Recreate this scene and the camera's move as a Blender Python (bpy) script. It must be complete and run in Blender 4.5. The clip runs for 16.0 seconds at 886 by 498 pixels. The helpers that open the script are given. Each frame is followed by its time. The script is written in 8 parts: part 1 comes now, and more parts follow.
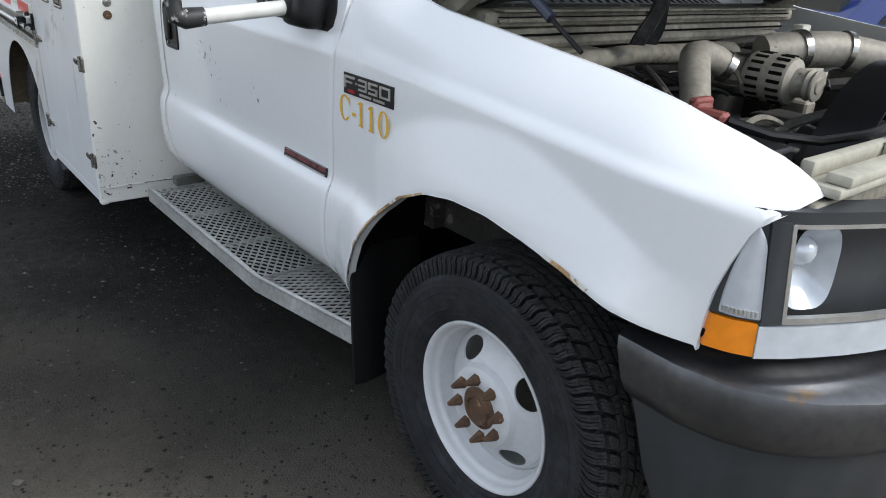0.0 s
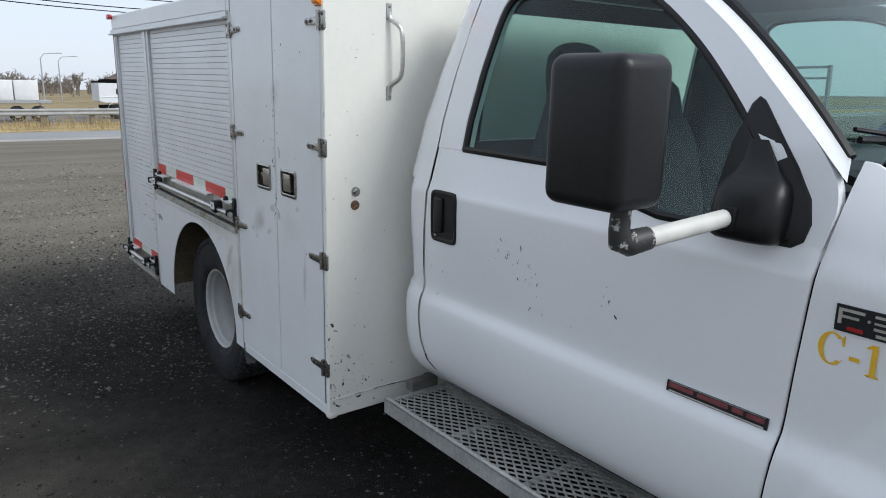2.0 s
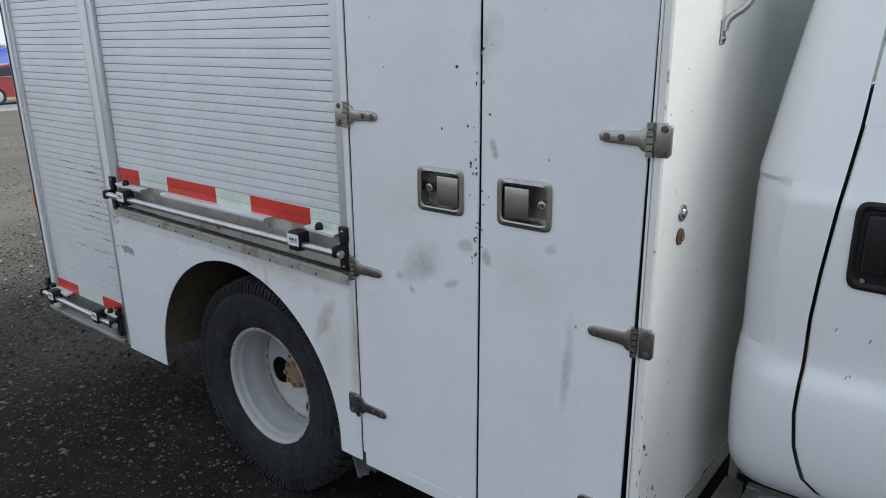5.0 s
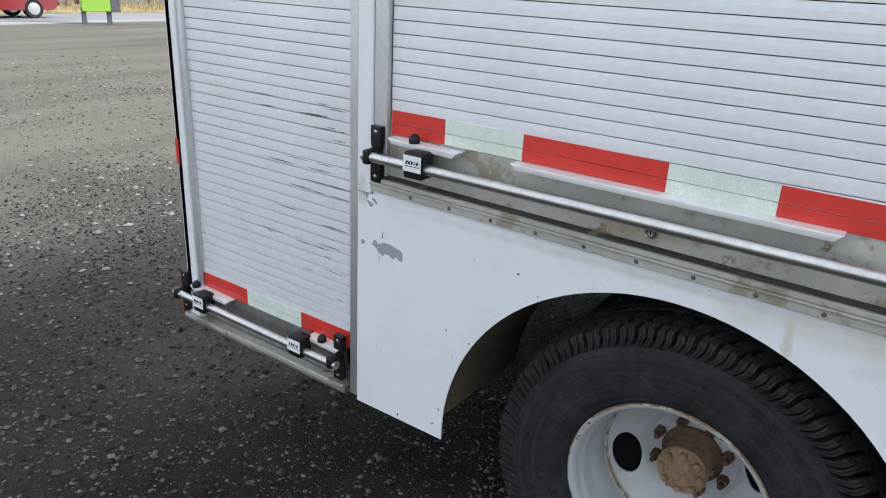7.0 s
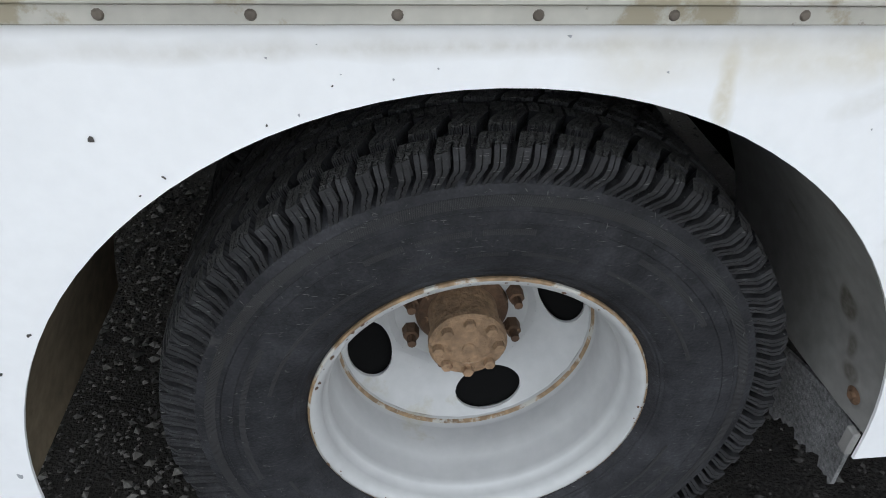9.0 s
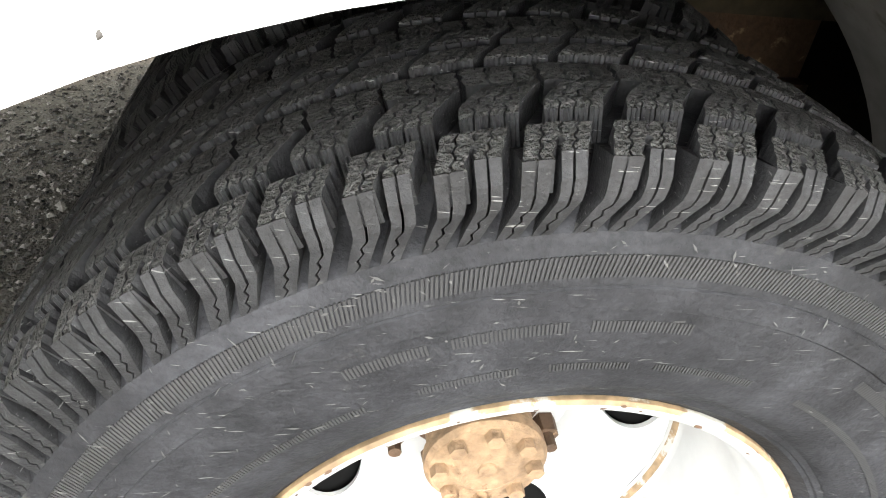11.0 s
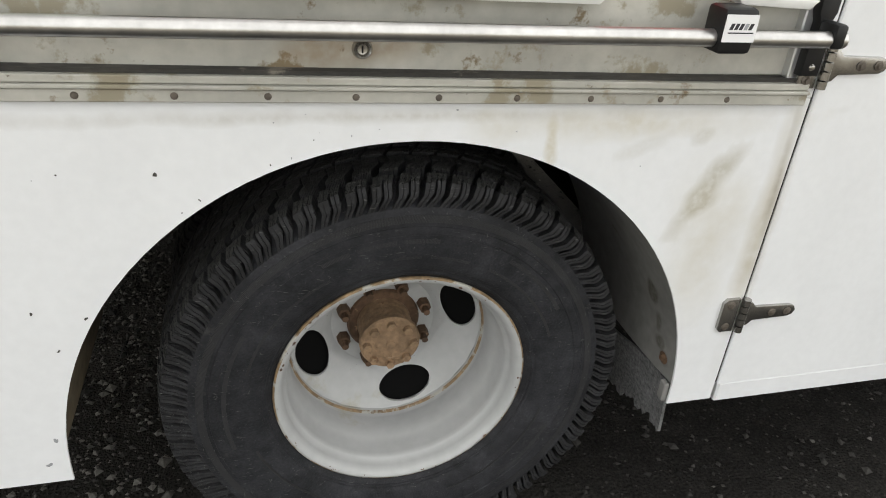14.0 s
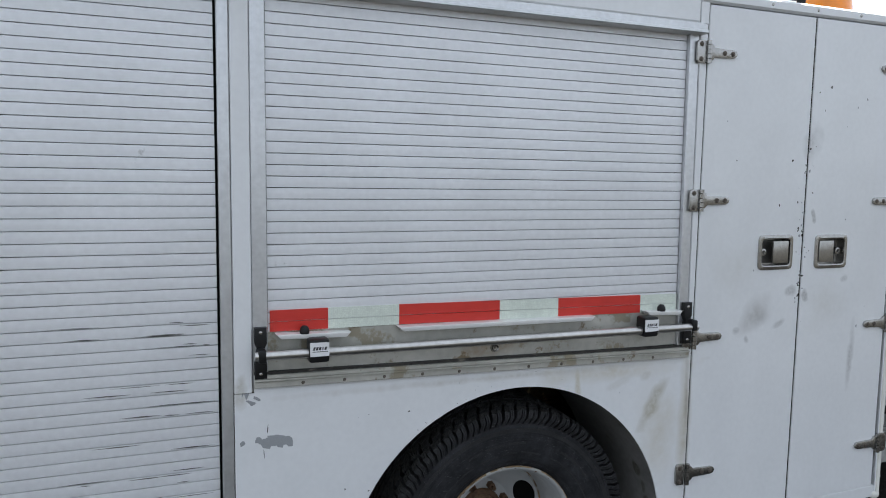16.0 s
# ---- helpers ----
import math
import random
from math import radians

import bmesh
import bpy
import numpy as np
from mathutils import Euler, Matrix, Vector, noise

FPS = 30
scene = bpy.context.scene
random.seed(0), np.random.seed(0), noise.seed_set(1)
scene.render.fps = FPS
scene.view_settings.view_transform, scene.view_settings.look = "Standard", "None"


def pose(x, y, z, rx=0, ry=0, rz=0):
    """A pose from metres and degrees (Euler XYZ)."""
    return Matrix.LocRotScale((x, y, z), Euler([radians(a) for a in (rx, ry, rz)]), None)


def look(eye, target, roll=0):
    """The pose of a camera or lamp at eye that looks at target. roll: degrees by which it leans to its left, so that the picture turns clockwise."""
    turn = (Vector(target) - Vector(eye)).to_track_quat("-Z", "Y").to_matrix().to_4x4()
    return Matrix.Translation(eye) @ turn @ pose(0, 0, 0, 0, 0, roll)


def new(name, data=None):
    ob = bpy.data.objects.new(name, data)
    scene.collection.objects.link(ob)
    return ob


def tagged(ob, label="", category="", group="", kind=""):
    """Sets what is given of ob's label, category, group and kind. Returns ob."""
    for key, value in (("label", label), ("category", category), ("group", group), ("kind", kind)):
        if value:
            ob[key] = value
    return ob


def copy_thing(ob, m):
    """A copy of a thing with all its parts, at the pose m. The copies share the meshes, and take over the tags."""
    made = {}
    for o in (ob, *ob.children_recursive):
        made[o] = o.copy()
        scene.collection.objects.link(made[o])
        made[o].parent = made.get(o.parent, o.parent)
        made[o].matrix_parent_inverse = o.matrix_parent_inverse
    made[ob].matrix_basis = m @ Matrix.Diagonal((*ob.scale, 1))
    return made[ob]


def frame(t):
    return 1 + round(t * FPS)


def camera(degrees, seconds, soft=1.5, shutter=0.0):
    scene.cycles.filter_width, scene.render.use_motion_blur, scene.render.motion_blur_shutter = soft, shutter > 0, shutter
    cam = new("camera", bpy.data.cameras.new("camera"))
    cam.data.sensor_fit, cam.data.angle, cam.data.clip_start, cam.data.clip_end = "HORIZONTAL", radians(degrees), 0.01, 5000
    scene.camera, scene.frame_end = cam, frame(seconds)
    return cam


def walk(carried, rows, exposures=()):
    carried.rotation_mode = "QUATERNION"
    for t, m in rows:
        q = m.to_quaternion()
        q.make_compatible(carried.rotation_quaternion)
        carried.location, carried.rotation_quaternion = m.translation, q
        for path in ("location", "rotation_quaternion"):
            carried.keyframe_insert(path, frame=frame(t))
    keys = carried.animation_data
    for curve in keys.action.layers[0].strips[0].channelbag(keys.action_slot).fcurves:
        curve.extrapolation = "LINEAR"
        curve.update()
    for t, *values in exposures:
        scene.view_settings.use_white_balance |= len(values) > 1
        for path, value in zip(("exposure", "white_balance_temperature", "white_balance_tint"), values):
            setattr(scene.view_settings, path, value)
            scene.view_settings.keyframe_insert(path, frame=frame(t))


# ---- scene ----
cam = camera(63.8, 16.0, soft=1.0)
# The truck's own frame: x to its nose, y to its far side, z up; it sits a little nose-down on level ground.
LEVEL = pose(0, 0, -0.026, 0, 1.15, 0)
PATH = [
    (0, (4.087, -0.758, 1.543), (2.692, 0.435, 0.748), 4.0),
    (0.5, (3.828, -0.802, 1.556), (2.422, 0.406, 0.806), 2.1),
    (1, (3.58, -0.951, 1.586), (2.174, 0.383, 1.091), 2.5),
    (1.5, (3.327, -1.101, 1.643), (1.86, 0.163, 1.145), 2.2),
    (2, (3.053, -1.18, 1.621), (1.509, 0.005, 1.158), 1.2),
    (2.5, (2.844, -1.278, 1.656), (1.319, -0.043, 1.268), 1.6),
    (3, (2.631, -1.456, 1.697), (1.133, -0.198, 1.281), 0.7),
    (3.5, (2.359, -1.486, 1.643), (0.857, -0.228, 1.24), 1.2),
    (3.7, (2.214, -1.458, 1.651), (0.727, -0.187, 1.233), -0.4),
    (6, (0.604, -1.2, 1.511), (-0.456, 0.359, 0.843), 2.3),
    (6.5, (0.174, -1.17, 1.48), (-1.045, 0.252, 0.778), -0.1),
    (7, (-0.268, -1.161, 1.389), (-1.329, 0.375, 0.671), 2.9),
    (7.5, (-0.527, -1.137, 1.31), (-1.143, 0.568, 0.465), 1.5),
    (8, (-0.686, -0.938, 1.23), (-0.935, 0.861, 0.393), -0.5),
    (8.5, (-0.67, -0.694, 1.167), (-0.587, 0.983, 0.08), -1.9),
    (10.8, (-0.691, -0.201, 0.91), (-0.379, 1.333, -0.335), 6.1),
    (11, (-0.696, -0.183, 0.916), (-0.372, 1.424, -0.229), 7.6),
    (11.5, (-0.715, -0.175, 0.922), (-0.381, 1.424, -0.232), 9.4),
    (12, (-0.726, -0.227, 0.965), (-0.346, 1.312, -0.254), 8.4),
    (12.5, (-0.733, -0.337, 1.029), (-0.253, 1.183, -0.179), 7.3),
    (13, (-0.728, -0.439, 1.055), (-0.253, 1.064, -0.176), 5.3),
    (13.5, (-0.723, -0.627, 1.119), (-0.263, 0.931, -0.048), 5.8),
    (14, (-0.767, -0.824, 1.196), (-0.278, 0.852, 0.22), 4.5),
    (14.5, (-0.925, -1.07, 1.292), (-0.269, 0.692, 0.61), 4.2),
    (15, (-1.041, -1.345, 1.366), (-0.296, 0.478, 1.013), 5.7),
    (15.5, (-1.151, -1.594, 1.395), (-0.448, 0.267, 1.189), 1.7),
    (16, (-1.439, -1.683, 1.421), (-0.729, 0.178, 1.238), 0.7),
]
EXPOSURES = [(0.0, 0.50, 6050, 8), (0.5, 0.43, 6050, 8), (1.0, 0.36, 6050, 8), (1.5, 0.18, 6000, 8), (2.0, 0.08, 6000, 8), (2.5, 0.06, 6000, 8), (3.0, -0.13, 5950, 8), (3.5, -0.15, 5950, 8), (6.0, 0.45, 5950, 8), (6.5, 0.52, 5950, 8), (7.0, 0.8, 6050, 8), (7.5, 0.85, 6100, 8), (8.0, 0.9, 6150, 8), (8.5, 1.02, 6250, 8), (11.0, 3.8, 7200, 8), (11.5, 3.95, 7300, 8), (12.0, 3.7, 7300, 8), (12.5, 2.2, 7300, 8), (13.0, 1.25, 7300, 8), (13.5, 1.2, 7200, 8), (14.0, 1.25, 7200, 8), (14.5, 1.0, 7000, 8), (15.0, 0.71, 6600, 8), (15.5, 0.45, 6300, 8), (16.0, 0.33, 6050, 8)]
walk(cam, [(t, LEVEL @ look(eye, target, roll)) for t, eye, target, roll in PATH], EXPOSURES)

# ---- world and light ----
world = bpy.data.worlds.new("sky")
scene.world = world
world.use_nodes = True
wn = world.node_tree
sky = wn.nodes.new("ShaderNodeTexSky")
sky.sky_type, sky.sun_disc = "NISHITA", False
SUN_EL, SUN_AZ = 40.0, 62.0  # degrees; azimuth from +y towards +x
sky.sun_elevation, sky.sun_rotation = radians(SUN_EL), radians(SUN_AZ)
sky.dust_density, sky.air_density, sky.ozone_density = 2.0, 1.0, 2.0
haze = wn.nodes.new("ShaderNodeMix")  # thin even cloud over the sky
haze.data_type = "RGBA"
haze.inputs["Factor"].default_value = 0.80
haze.inputs["B"].default_value = (6.72, 6.9, 7.3, 1)
wn.links.new(sky.outputs[0], haze.inputs["A"])
wn.links.new(haze.outputs["Result"], wn.nodes["Background"].inputs[0])
wn.nodes["Background"].inputs[1].default_value = 0.13
sun = new("sun", bpy.data.lights.new("sun", "SUN"))
sun.data.energy, sun.data.angle, sun.data.color = 2.35, radians(22), (1.0, 0.95, 0.88)
sd = Vector((math.sin(radians(SUN_AZ)) * math.cos(radians(SUN_EL)), math.cos(radians(SUN_AZ)) * math.cos(radians(SUN_EL)), math.sin(radians(SUN_EL))))
sun.matrix_world = look(sd * 20, (0, 0, 0))


# ---- materials ----
def material(name, colour, rough=0.5, metal=0.0, grain=(), bump=0.0, bump_scale=60.0, spots=None, coat=0.0, spec=0.5, scratch=None, world=False):
    """A principled material. grain: (scale, amount) pairs of lightness variation; spots: (scale, threshold, colour) wear."""
    m = bpy.data.materials.new(name)
    m.use_nodes = True
    nt = m.node_tree
    b = nt.nodes["Principled BSDF"]
    b.inputs["Roughness"].default_value, b.inputs["Metallic"].default_value = rough, metal
    b.inputs["Coat Weight"].default_value = coat
    b.inputs["Specular IOR Level"].default_value = spec
    tc = nt.nodes.new("ShaderNodeTexCoord")
    where = nt.nodes.new("ShaderNodeNewGeometry").outputs["Position"] if world else tc.outputs["Object"]
    col = nt.nodes.new("ShaderNodeRGB")
    col.outputs[0].default_value = (*colour, 1)
    out = col.outputs[0]
    for n, (scale, amount) in enumerate(grain):
        nz = nt.nodes.new("ShaderNodeTexNoise")
        nz.inputs["Scale"].default_value, nz.inputs["Detail"].default_value = scale, 6
        nt.links.new(where, nz.inputs["Vector"])
        mp = nt.nodes.new("ShaderNodeMapRange")
        mp.inputs["From Min"].default_value, mp.inputs["From Max"].default_value = 0.25, 0.75
        mp.inputs["To Min"].default_value, mp.inputs["To Max"].default_value = 1 - amount, 1 + amount
        nt.links.new(nz.outputs["Fac"], mp.inputs["Value"])
        mx = nt.nodes.new("ShaderNodeVectorMath")
        mx.operation = "SCALE"
        nt.links.new(out, mx.inputs[0])
        nt.links.new(mp.outputs[0], mx.inputs["Scale"])
        out = mx.outputs[0]
    if spots:
        for scale, lo, sc in spots:
            nz = nt.nodes.new("ShaderNodeTexNoise")
            nz.inputs["Scale"].default_value, nz.inputs["Detail"].default_value, nz.inputs["Roughness"].default_value = scale, 8, 0.65
            nt.links.new(where, nz.inputs["Vector"])
            mp = nt.nodes.new("ShaderNodeMapRange")
            mp.inputs["From Min"].default_value, mp.inputs["From Max"].default_value = lo, lo + 0.05
            nt.links.new(nz.outputs["Fac"], mp.inputs["Value"])
            mx = nt.nodes.new("ShaderNodeMix")
            mx.data_type = "RGBA"
            nt.links.new(mp.outputs[0], mx.inputs["Factor"])
            nt.links.new(out, mx.inputs["A"])
            mx.inputs["B"].default_value = (*sc, 1)
            out = mx.outputs["Result"]
    if scratch:  # fine pale scratches in two slants: (colour, threshold, amount)
        for turn in (35, -28, 8):
            mp = nt.nodes.new("ShaderNodeMapping")
            mp.inputs["Rotation"].default_value = (0, radians(turn), 0)
            mp.inputs["Scale"].default_value = (45, 120, 700)
            nz = nt.nodes.new("ShaderNodeTexNoise")
            nz.inputs["Scale"].default_value, nz.inputs["Detail"].default_value = 1.0, 2
            rg = nt.nodes.new("ShaderNodeMapRange")
            rg.inputs["From Min"].default_value, rg.inputs["From Max"].default_value = scratch[1], scratch[1] + 0.03
            rg.inputs["To Max"].default_value = scratch[2]
            mx = nt.nodes.new("ShaderNodeMix")
            mx.data_type = "RGBA"
            mx.inputs["B"].default_value = (*scratch[0], 1)
            nt.links.new(where, mp.inputs["Vector"])
            nt.links.new(mp.outputs[0], nz.inputs["Vector"])
            nt.links.new(nz.outputs["Fac"], rg.inputs["Value"])
            nt.links.new(rg.outputs[0], mx.inputs["Factor"])
            nt.links.new(out, mx.inputs["A"])
            out = mx.outputs["Result"]
    nt.links.new(out, b.inputs["Base Color"])
    if bump:
        nz = nt.nodes.new("ShaderNodeTexNoise")
        nz.inputs["Scale"].default_value, nz.inputs["Detail"].default_value = bump_scale, 6
        nt.links.new(where, nz.inputs["Vector"])
        bp = nt.nodes.new("ShaderNodeBump")
        bp.inputs["Strength"].default_value, bp.inputs["Distance"].default_value = bump, 0.01
        nt.links.new(nz.outputs["Fac"], bp.inputs["Height"])
        nt.links.new(bp.outputs[0], b.inputs["Normal"])
    return m


def stain(m, c, half, turn, colour, amount, breakup=14.0, edge=0.55, across=(0.0, 1000.0)):
    """A soft-edged, patchy stain on a panel: c (x, z) its middle, half its half sizes, turn in degrees; across: its middle and half size along y."""
    nt = m.node_tree
    tc = next(n for n in nt.nodes if n.type == "TEX_COORD")
    mp = nt.nodes.new("ShaderNodeMapping")
    mp.vector_type = "TEXTURE"
    mp.inputs["Location"].default_value, mp.inputs["Rotation"].default_value, mp.inputs["Scale"].default_value = (c[0], across[0], c[1]), (0, radians(-turn), 0), (half[0], across[1], half[1])
    ln = nt.nodes.new("ShaderNodeVectorMath")
    ln.operation = "LENGTH"
    nz, n2 = nt.nodes.new("ShaderNodeTexNoise"), nt.nodes.new("ShaderNodeTexNoise")
    for n, s in ((nz, breakup), (n2, breakup * 4)):
        n.inputs["Scale"].default_value, n.inputs["Detail"].default_value = s, 6
        nt.links.new(tc.outputs["Object"], n.inputs["Vector"])
    ad = nt.nodes.new("ShaderNodeMath")
    ad.operation, ad.inputs[1].default_value = "MULTIPLY_ADD", 1.6
    rg, r2 = nt.nodes.new("ShaderNodeMapRange"), nt.nodes.new("ShaderNodeMapRange")
    rg.inputs["From Min"].default_value, rg.inputs["From Max"].default_value = 1.8, 1.8 - edge
    rg.inputs["To Max"].default_value = amount
    r2.inputs["From Min"].default_value, r2.inputs["From Max"].default_value, r2.inputs["To Min"].default_value = 0.30, 0.62, 0.45
    ml = nt.nodes.new("ShaderNodeMath")
    ml.operation = "MULTIPLY"
    mx = nt.nodes.new("ShaderNodeMix")
    mx.data_type = "RGBA"
    mx.inputs["B"].default_value = (*colour, 1)
    base = nt.nodes["Principled BSDF"].inputs["Base Color"]
    for a, b in ((tc.outputs["Object"], mp.inputs["Vector"]), (mp.outputs[0], ln.inputs[0]), (nz.outputs["Fac"], ad.inputs[0]), (ln.outputs["Value"], ad.inputs[2]), (ad.outputs[0], rg.inputs["Value"]),
                 (n2.outputs["Fac"], r2.inputs["Value"]), (rg.outputs[0], ml.inputs[0]), (r2.outputs[0], ml.inputs[1]), (ml.outputs[0], mx.inputs["Factor"]), (base.links[0].from_socket, mx.inputs["A"]), (mx.outputs["Result"], base)):
        nt.links.new(a, b)


WHITE = material("white_paint", (0.74, 0.75, 0.755), 0.32, grain=((1.3, 0.035), (6, 0.035), (60, 0.025)), spots=((9, 0.80, (0.42, 0.40, 0.37)),), coat=0.3)
CAB_WHITE = material("cab_paint", (0.76, 0.77, 0.78), 0.22, grain=((2, 0.02), (60, 0.012)), coat=0.5)
RAIL_LIP = material("bright_rail_lip", (0.74, 0.74, 0.72), 0.4, 0.3, grain=((6, 0.06), (50, 0.05)))
CREAM = material("cream_paint", (0.76, 0.75, 0.69), 0.4, grain=((4, 0.03), (50, 0.02)), spots=((30, 0.79, (0.3, 0.28, 0.24)),))
ALU = material("aluminium", (0.62, 0.63, 0.64), 0.38, 0.85, grain=((5, 0.10), (70, 0.08)), bump=0.05, bump_scale=200)
SLAT = material("shutter_aluminium", (0.75, 0.76, 0.775), 0.40, 0.28, grain=((1.2, 0.05), (4, 0.06), (60, 0.05)), spots=((7, 0.70, (0.36, 0.36, 0.355)),), world=True)
DIRTY_ALU = material("dirty_aluminium", (0.44, 0.43, 0.385), 0.5, 0.3, grain=((6, 0.15), (45, 0.12)), spots=((9, 0.56, (0.30, 0.27, 0.20)), (16, 0.62, (0.20, 0.155, 0.095)), (38, 0.68, (0.09, 0.065, 0.04))))
LOW_RAIL = material("grimy_rail", (0.22, 0.215, 0.20), 0.45, 0.4, grain=((6, 0.3), (45, 0.2)), spots=((10, 0.58, (0.40, 0.39, 0.36)), (24, 0.66, (0.06, 0.05, 0.04))))
# darker copy of the steel: paints shade into the latch pan; also the bracket
DARK_STEEL = material("darkened_steel", (0.22, 0.215, 0.20), 0.45, 0.7, grain=((12, 0.2), (90, 0.15)))
STEEL = material("stainless", (0.38, 0.37, 0.35), 0.26, 0.95, grain=((12, 0.15), (90, 0.1)), spots=((35, 0.72, (0.25, 0.22, 0.18)),))
BLACK = material("black_plastic", (0.0085, 0.0085, 0.009), 0.42, grain=((8, 0.2), (80, 0.2)), bump=0.015, bump_scale=300, spec=0.3)
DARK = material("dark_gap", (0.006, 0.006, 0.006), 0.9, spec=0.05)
SIDEWALL = material("sidewall_ribs", (0.036, 0.036, 0.037), 0.65, grain=((20, 0.2),), spec=0.2)
RUBBER = material("tyre_rubber", (0.0225, 0.023, 0.0255), 0.68, grain=((9, 0.5), (40, 0.45), (300, 0.3)), bump=0.25, bump_scale=260, spots=((14, 0.62, (0.040, 0.040, 0.040)), (32, 0.68, (0.06, 0.06, 0.059)), (90, 0.70, (0.075, 0.075, 0.072)), (260, 0.69, (0.10, 0.10, 0.097))), scratch=((0.15, 0.15, 0.146), 0.735, 0.9), spec=0.2)
TREAD = material("tread_rubber", (0.0215, 0.0218, 0.0232), 0.58, grain=((12, 0.35), (90, 0.45), (420, 0.35)), bump=0.2, bump_scale=500, spots=((75, 0.64, (0.075, 0.075, 0.072)), (300, 0.66, (0.10, 0.10, 0.096)), (26, 0.66, (0.013, 0.013, 0.014))), scratch=((0.17, 0.17, 0.165), 0.71, 0.85), spec=0.3)
# running face: pitted by gravel, stone dust in its pores; paler base paints in light
RUN_FACE = material("pitted_lit_running_face", (0.055, 0.055, 0.053), 0.85, grain=((30, 0.3), (160, 0.45), (600, 0.4)), bump=0.9, bump_scale=420, spots=((120, 0.62, (0.13, 0.13, 0.125)), (420, 0.62, (0.15, 0.15, 0.143)), (60, 0.66, (0.018, 0.018, 0.018))), spec=0.25)
SCUFF = material("rubber_scuff", (0.085, 0.085, 0.083), 0.9, grain=((60, 0.4),), spec=0.1)
RIM = material("painted_steel_rim", (0.40, 0.405, 0.40), 0.38, 0.0, grain=((8, 0.08), (50, 0.06)), spots=((4, 0.64, (0.36, 0.345, 0.29)), (26, 0.72, (0.20, 0.13, 0.07)), (60, 0.735, (0.17, 0.10, 0.05)), (110, 0.765, (0.15, 0.08, 0.04))))
RIM_WHITE = material("white_steel_rim", (0.58, 0.59, 0.60), 0.35, 0.0, grain=((8, 0.06), (50, 0.05)), spots=((26, 0.76, (0.20, 0.11, 0.05)),))
RUST = material("rust", (0.105, 0.060, 0.034), 0.85, grain=((15, 0.35), (90, 0.3)), bump=0.5, bump_scale=90, spots=((30, 0.6, (0.33, 0.22, 0.13)),))
RED_TAPE = material("red_reflective_tape", (0.55, 0.035, 0.025), 0.35, grain=((30, 0.08),))
WHITE_TAPE = material("white_reflective_tape", (0.62, 0.67, 0.59), 0.35, grain=((60, 0.08), (12, 0.06)))
_n = WHITE_TAPE.node_tree  # fine honeycomb of the reflective sheet
_vo, _mr, _sc = _n.nodes.new("ShaderNodeTexVoronoi"), _n.nodes.new("ShaderNodeMapRange"), _n.nodes.new("ShaderNodeVectorMath")
_vo.feature, _sc.operation = "DISTANCE_TO_EDGE", "SCALE"
_vo.inputs["Scale"].default_value, _vo.inputs["Randomness"].default_value = 210, 0.35
_mr.inputs["From Max"].default_value, _mr.inputs["To Min"].default_value, _mr.inputs["To Max"].default_value = 0.12, 1.13, 0.965
_b = _n.nodes["Principled BSDF"].inputs["Base Color"]
for a, b in ((next(k for k in _n.nodes if k.type == "TEX_COORD").outputs["Object"], _vo.inputs["Vector"]), (_vo.outputs["Distance"], _mr.inputs["Value"]), (_b.links[0].from_socket, _sc.inputs[0]), (_mr.outputs[0], _sc.inputs["Scale"]), (_sc.outputs[0], _b)):
    _n.links.new(a, b)
AMBER = material("amber_lens", (0.85, 0.26, 0.01), 0.18, grain=((40, 0.1),), coat=0.5)
RED_LENS = material("red_lens", (0.32, 0.012, 0.015), 0.2, coat=0.5)
GRAVEL = material("shaded_gravel", (0.0245, 0.0228, 0.0208), 0.9, grain=((0.35, 0.3), (2.2, 0.35), (18, 0.25), (140, 0.6)), bump=1.0, bump_scale=150, spots=((6, 0.64, (0.030, 0.026, 0.021)), (160, 0.70, (0.065, 0.061, 0.055))), spec=0.06)
# gravel painted darker round the truck, shade included; paler and dusty beyond an uneven outline
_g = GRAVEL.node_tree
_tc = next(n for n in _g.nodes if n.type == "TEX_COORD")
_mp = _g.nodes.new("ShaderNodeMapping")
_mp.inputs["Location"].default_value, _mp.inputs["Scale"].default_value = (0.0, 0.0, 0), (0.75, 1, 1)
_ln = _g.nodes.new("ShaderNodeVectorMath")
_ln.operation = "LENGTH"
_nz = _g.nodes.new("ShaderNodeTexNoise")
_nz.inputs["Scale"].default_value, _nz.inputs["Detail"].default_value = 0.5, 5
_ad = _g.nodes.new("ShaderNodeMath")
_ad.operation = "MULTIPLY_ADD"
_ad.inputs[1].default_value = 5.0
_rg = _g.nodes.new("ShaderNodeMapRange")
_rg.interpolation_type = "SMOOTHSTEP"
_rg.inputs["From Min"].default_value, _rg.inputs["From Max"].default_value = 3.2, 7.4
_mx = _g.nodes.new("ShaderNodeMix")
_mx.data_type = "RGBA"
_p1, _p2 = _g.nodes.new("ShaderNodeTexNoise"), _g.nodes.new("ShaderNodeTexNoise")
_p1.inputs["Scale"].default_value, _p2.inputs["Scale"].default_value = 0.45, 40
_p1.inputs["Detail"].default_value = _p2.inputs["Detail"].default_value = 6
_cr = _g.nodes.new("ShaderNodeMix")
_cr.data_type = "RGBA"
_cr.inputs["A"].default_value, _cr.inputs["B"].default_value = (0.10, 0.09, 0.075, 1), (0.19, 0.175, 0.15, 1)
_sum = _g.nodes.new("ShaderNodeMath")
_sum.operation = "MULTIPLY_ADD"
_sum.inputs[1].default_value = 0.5
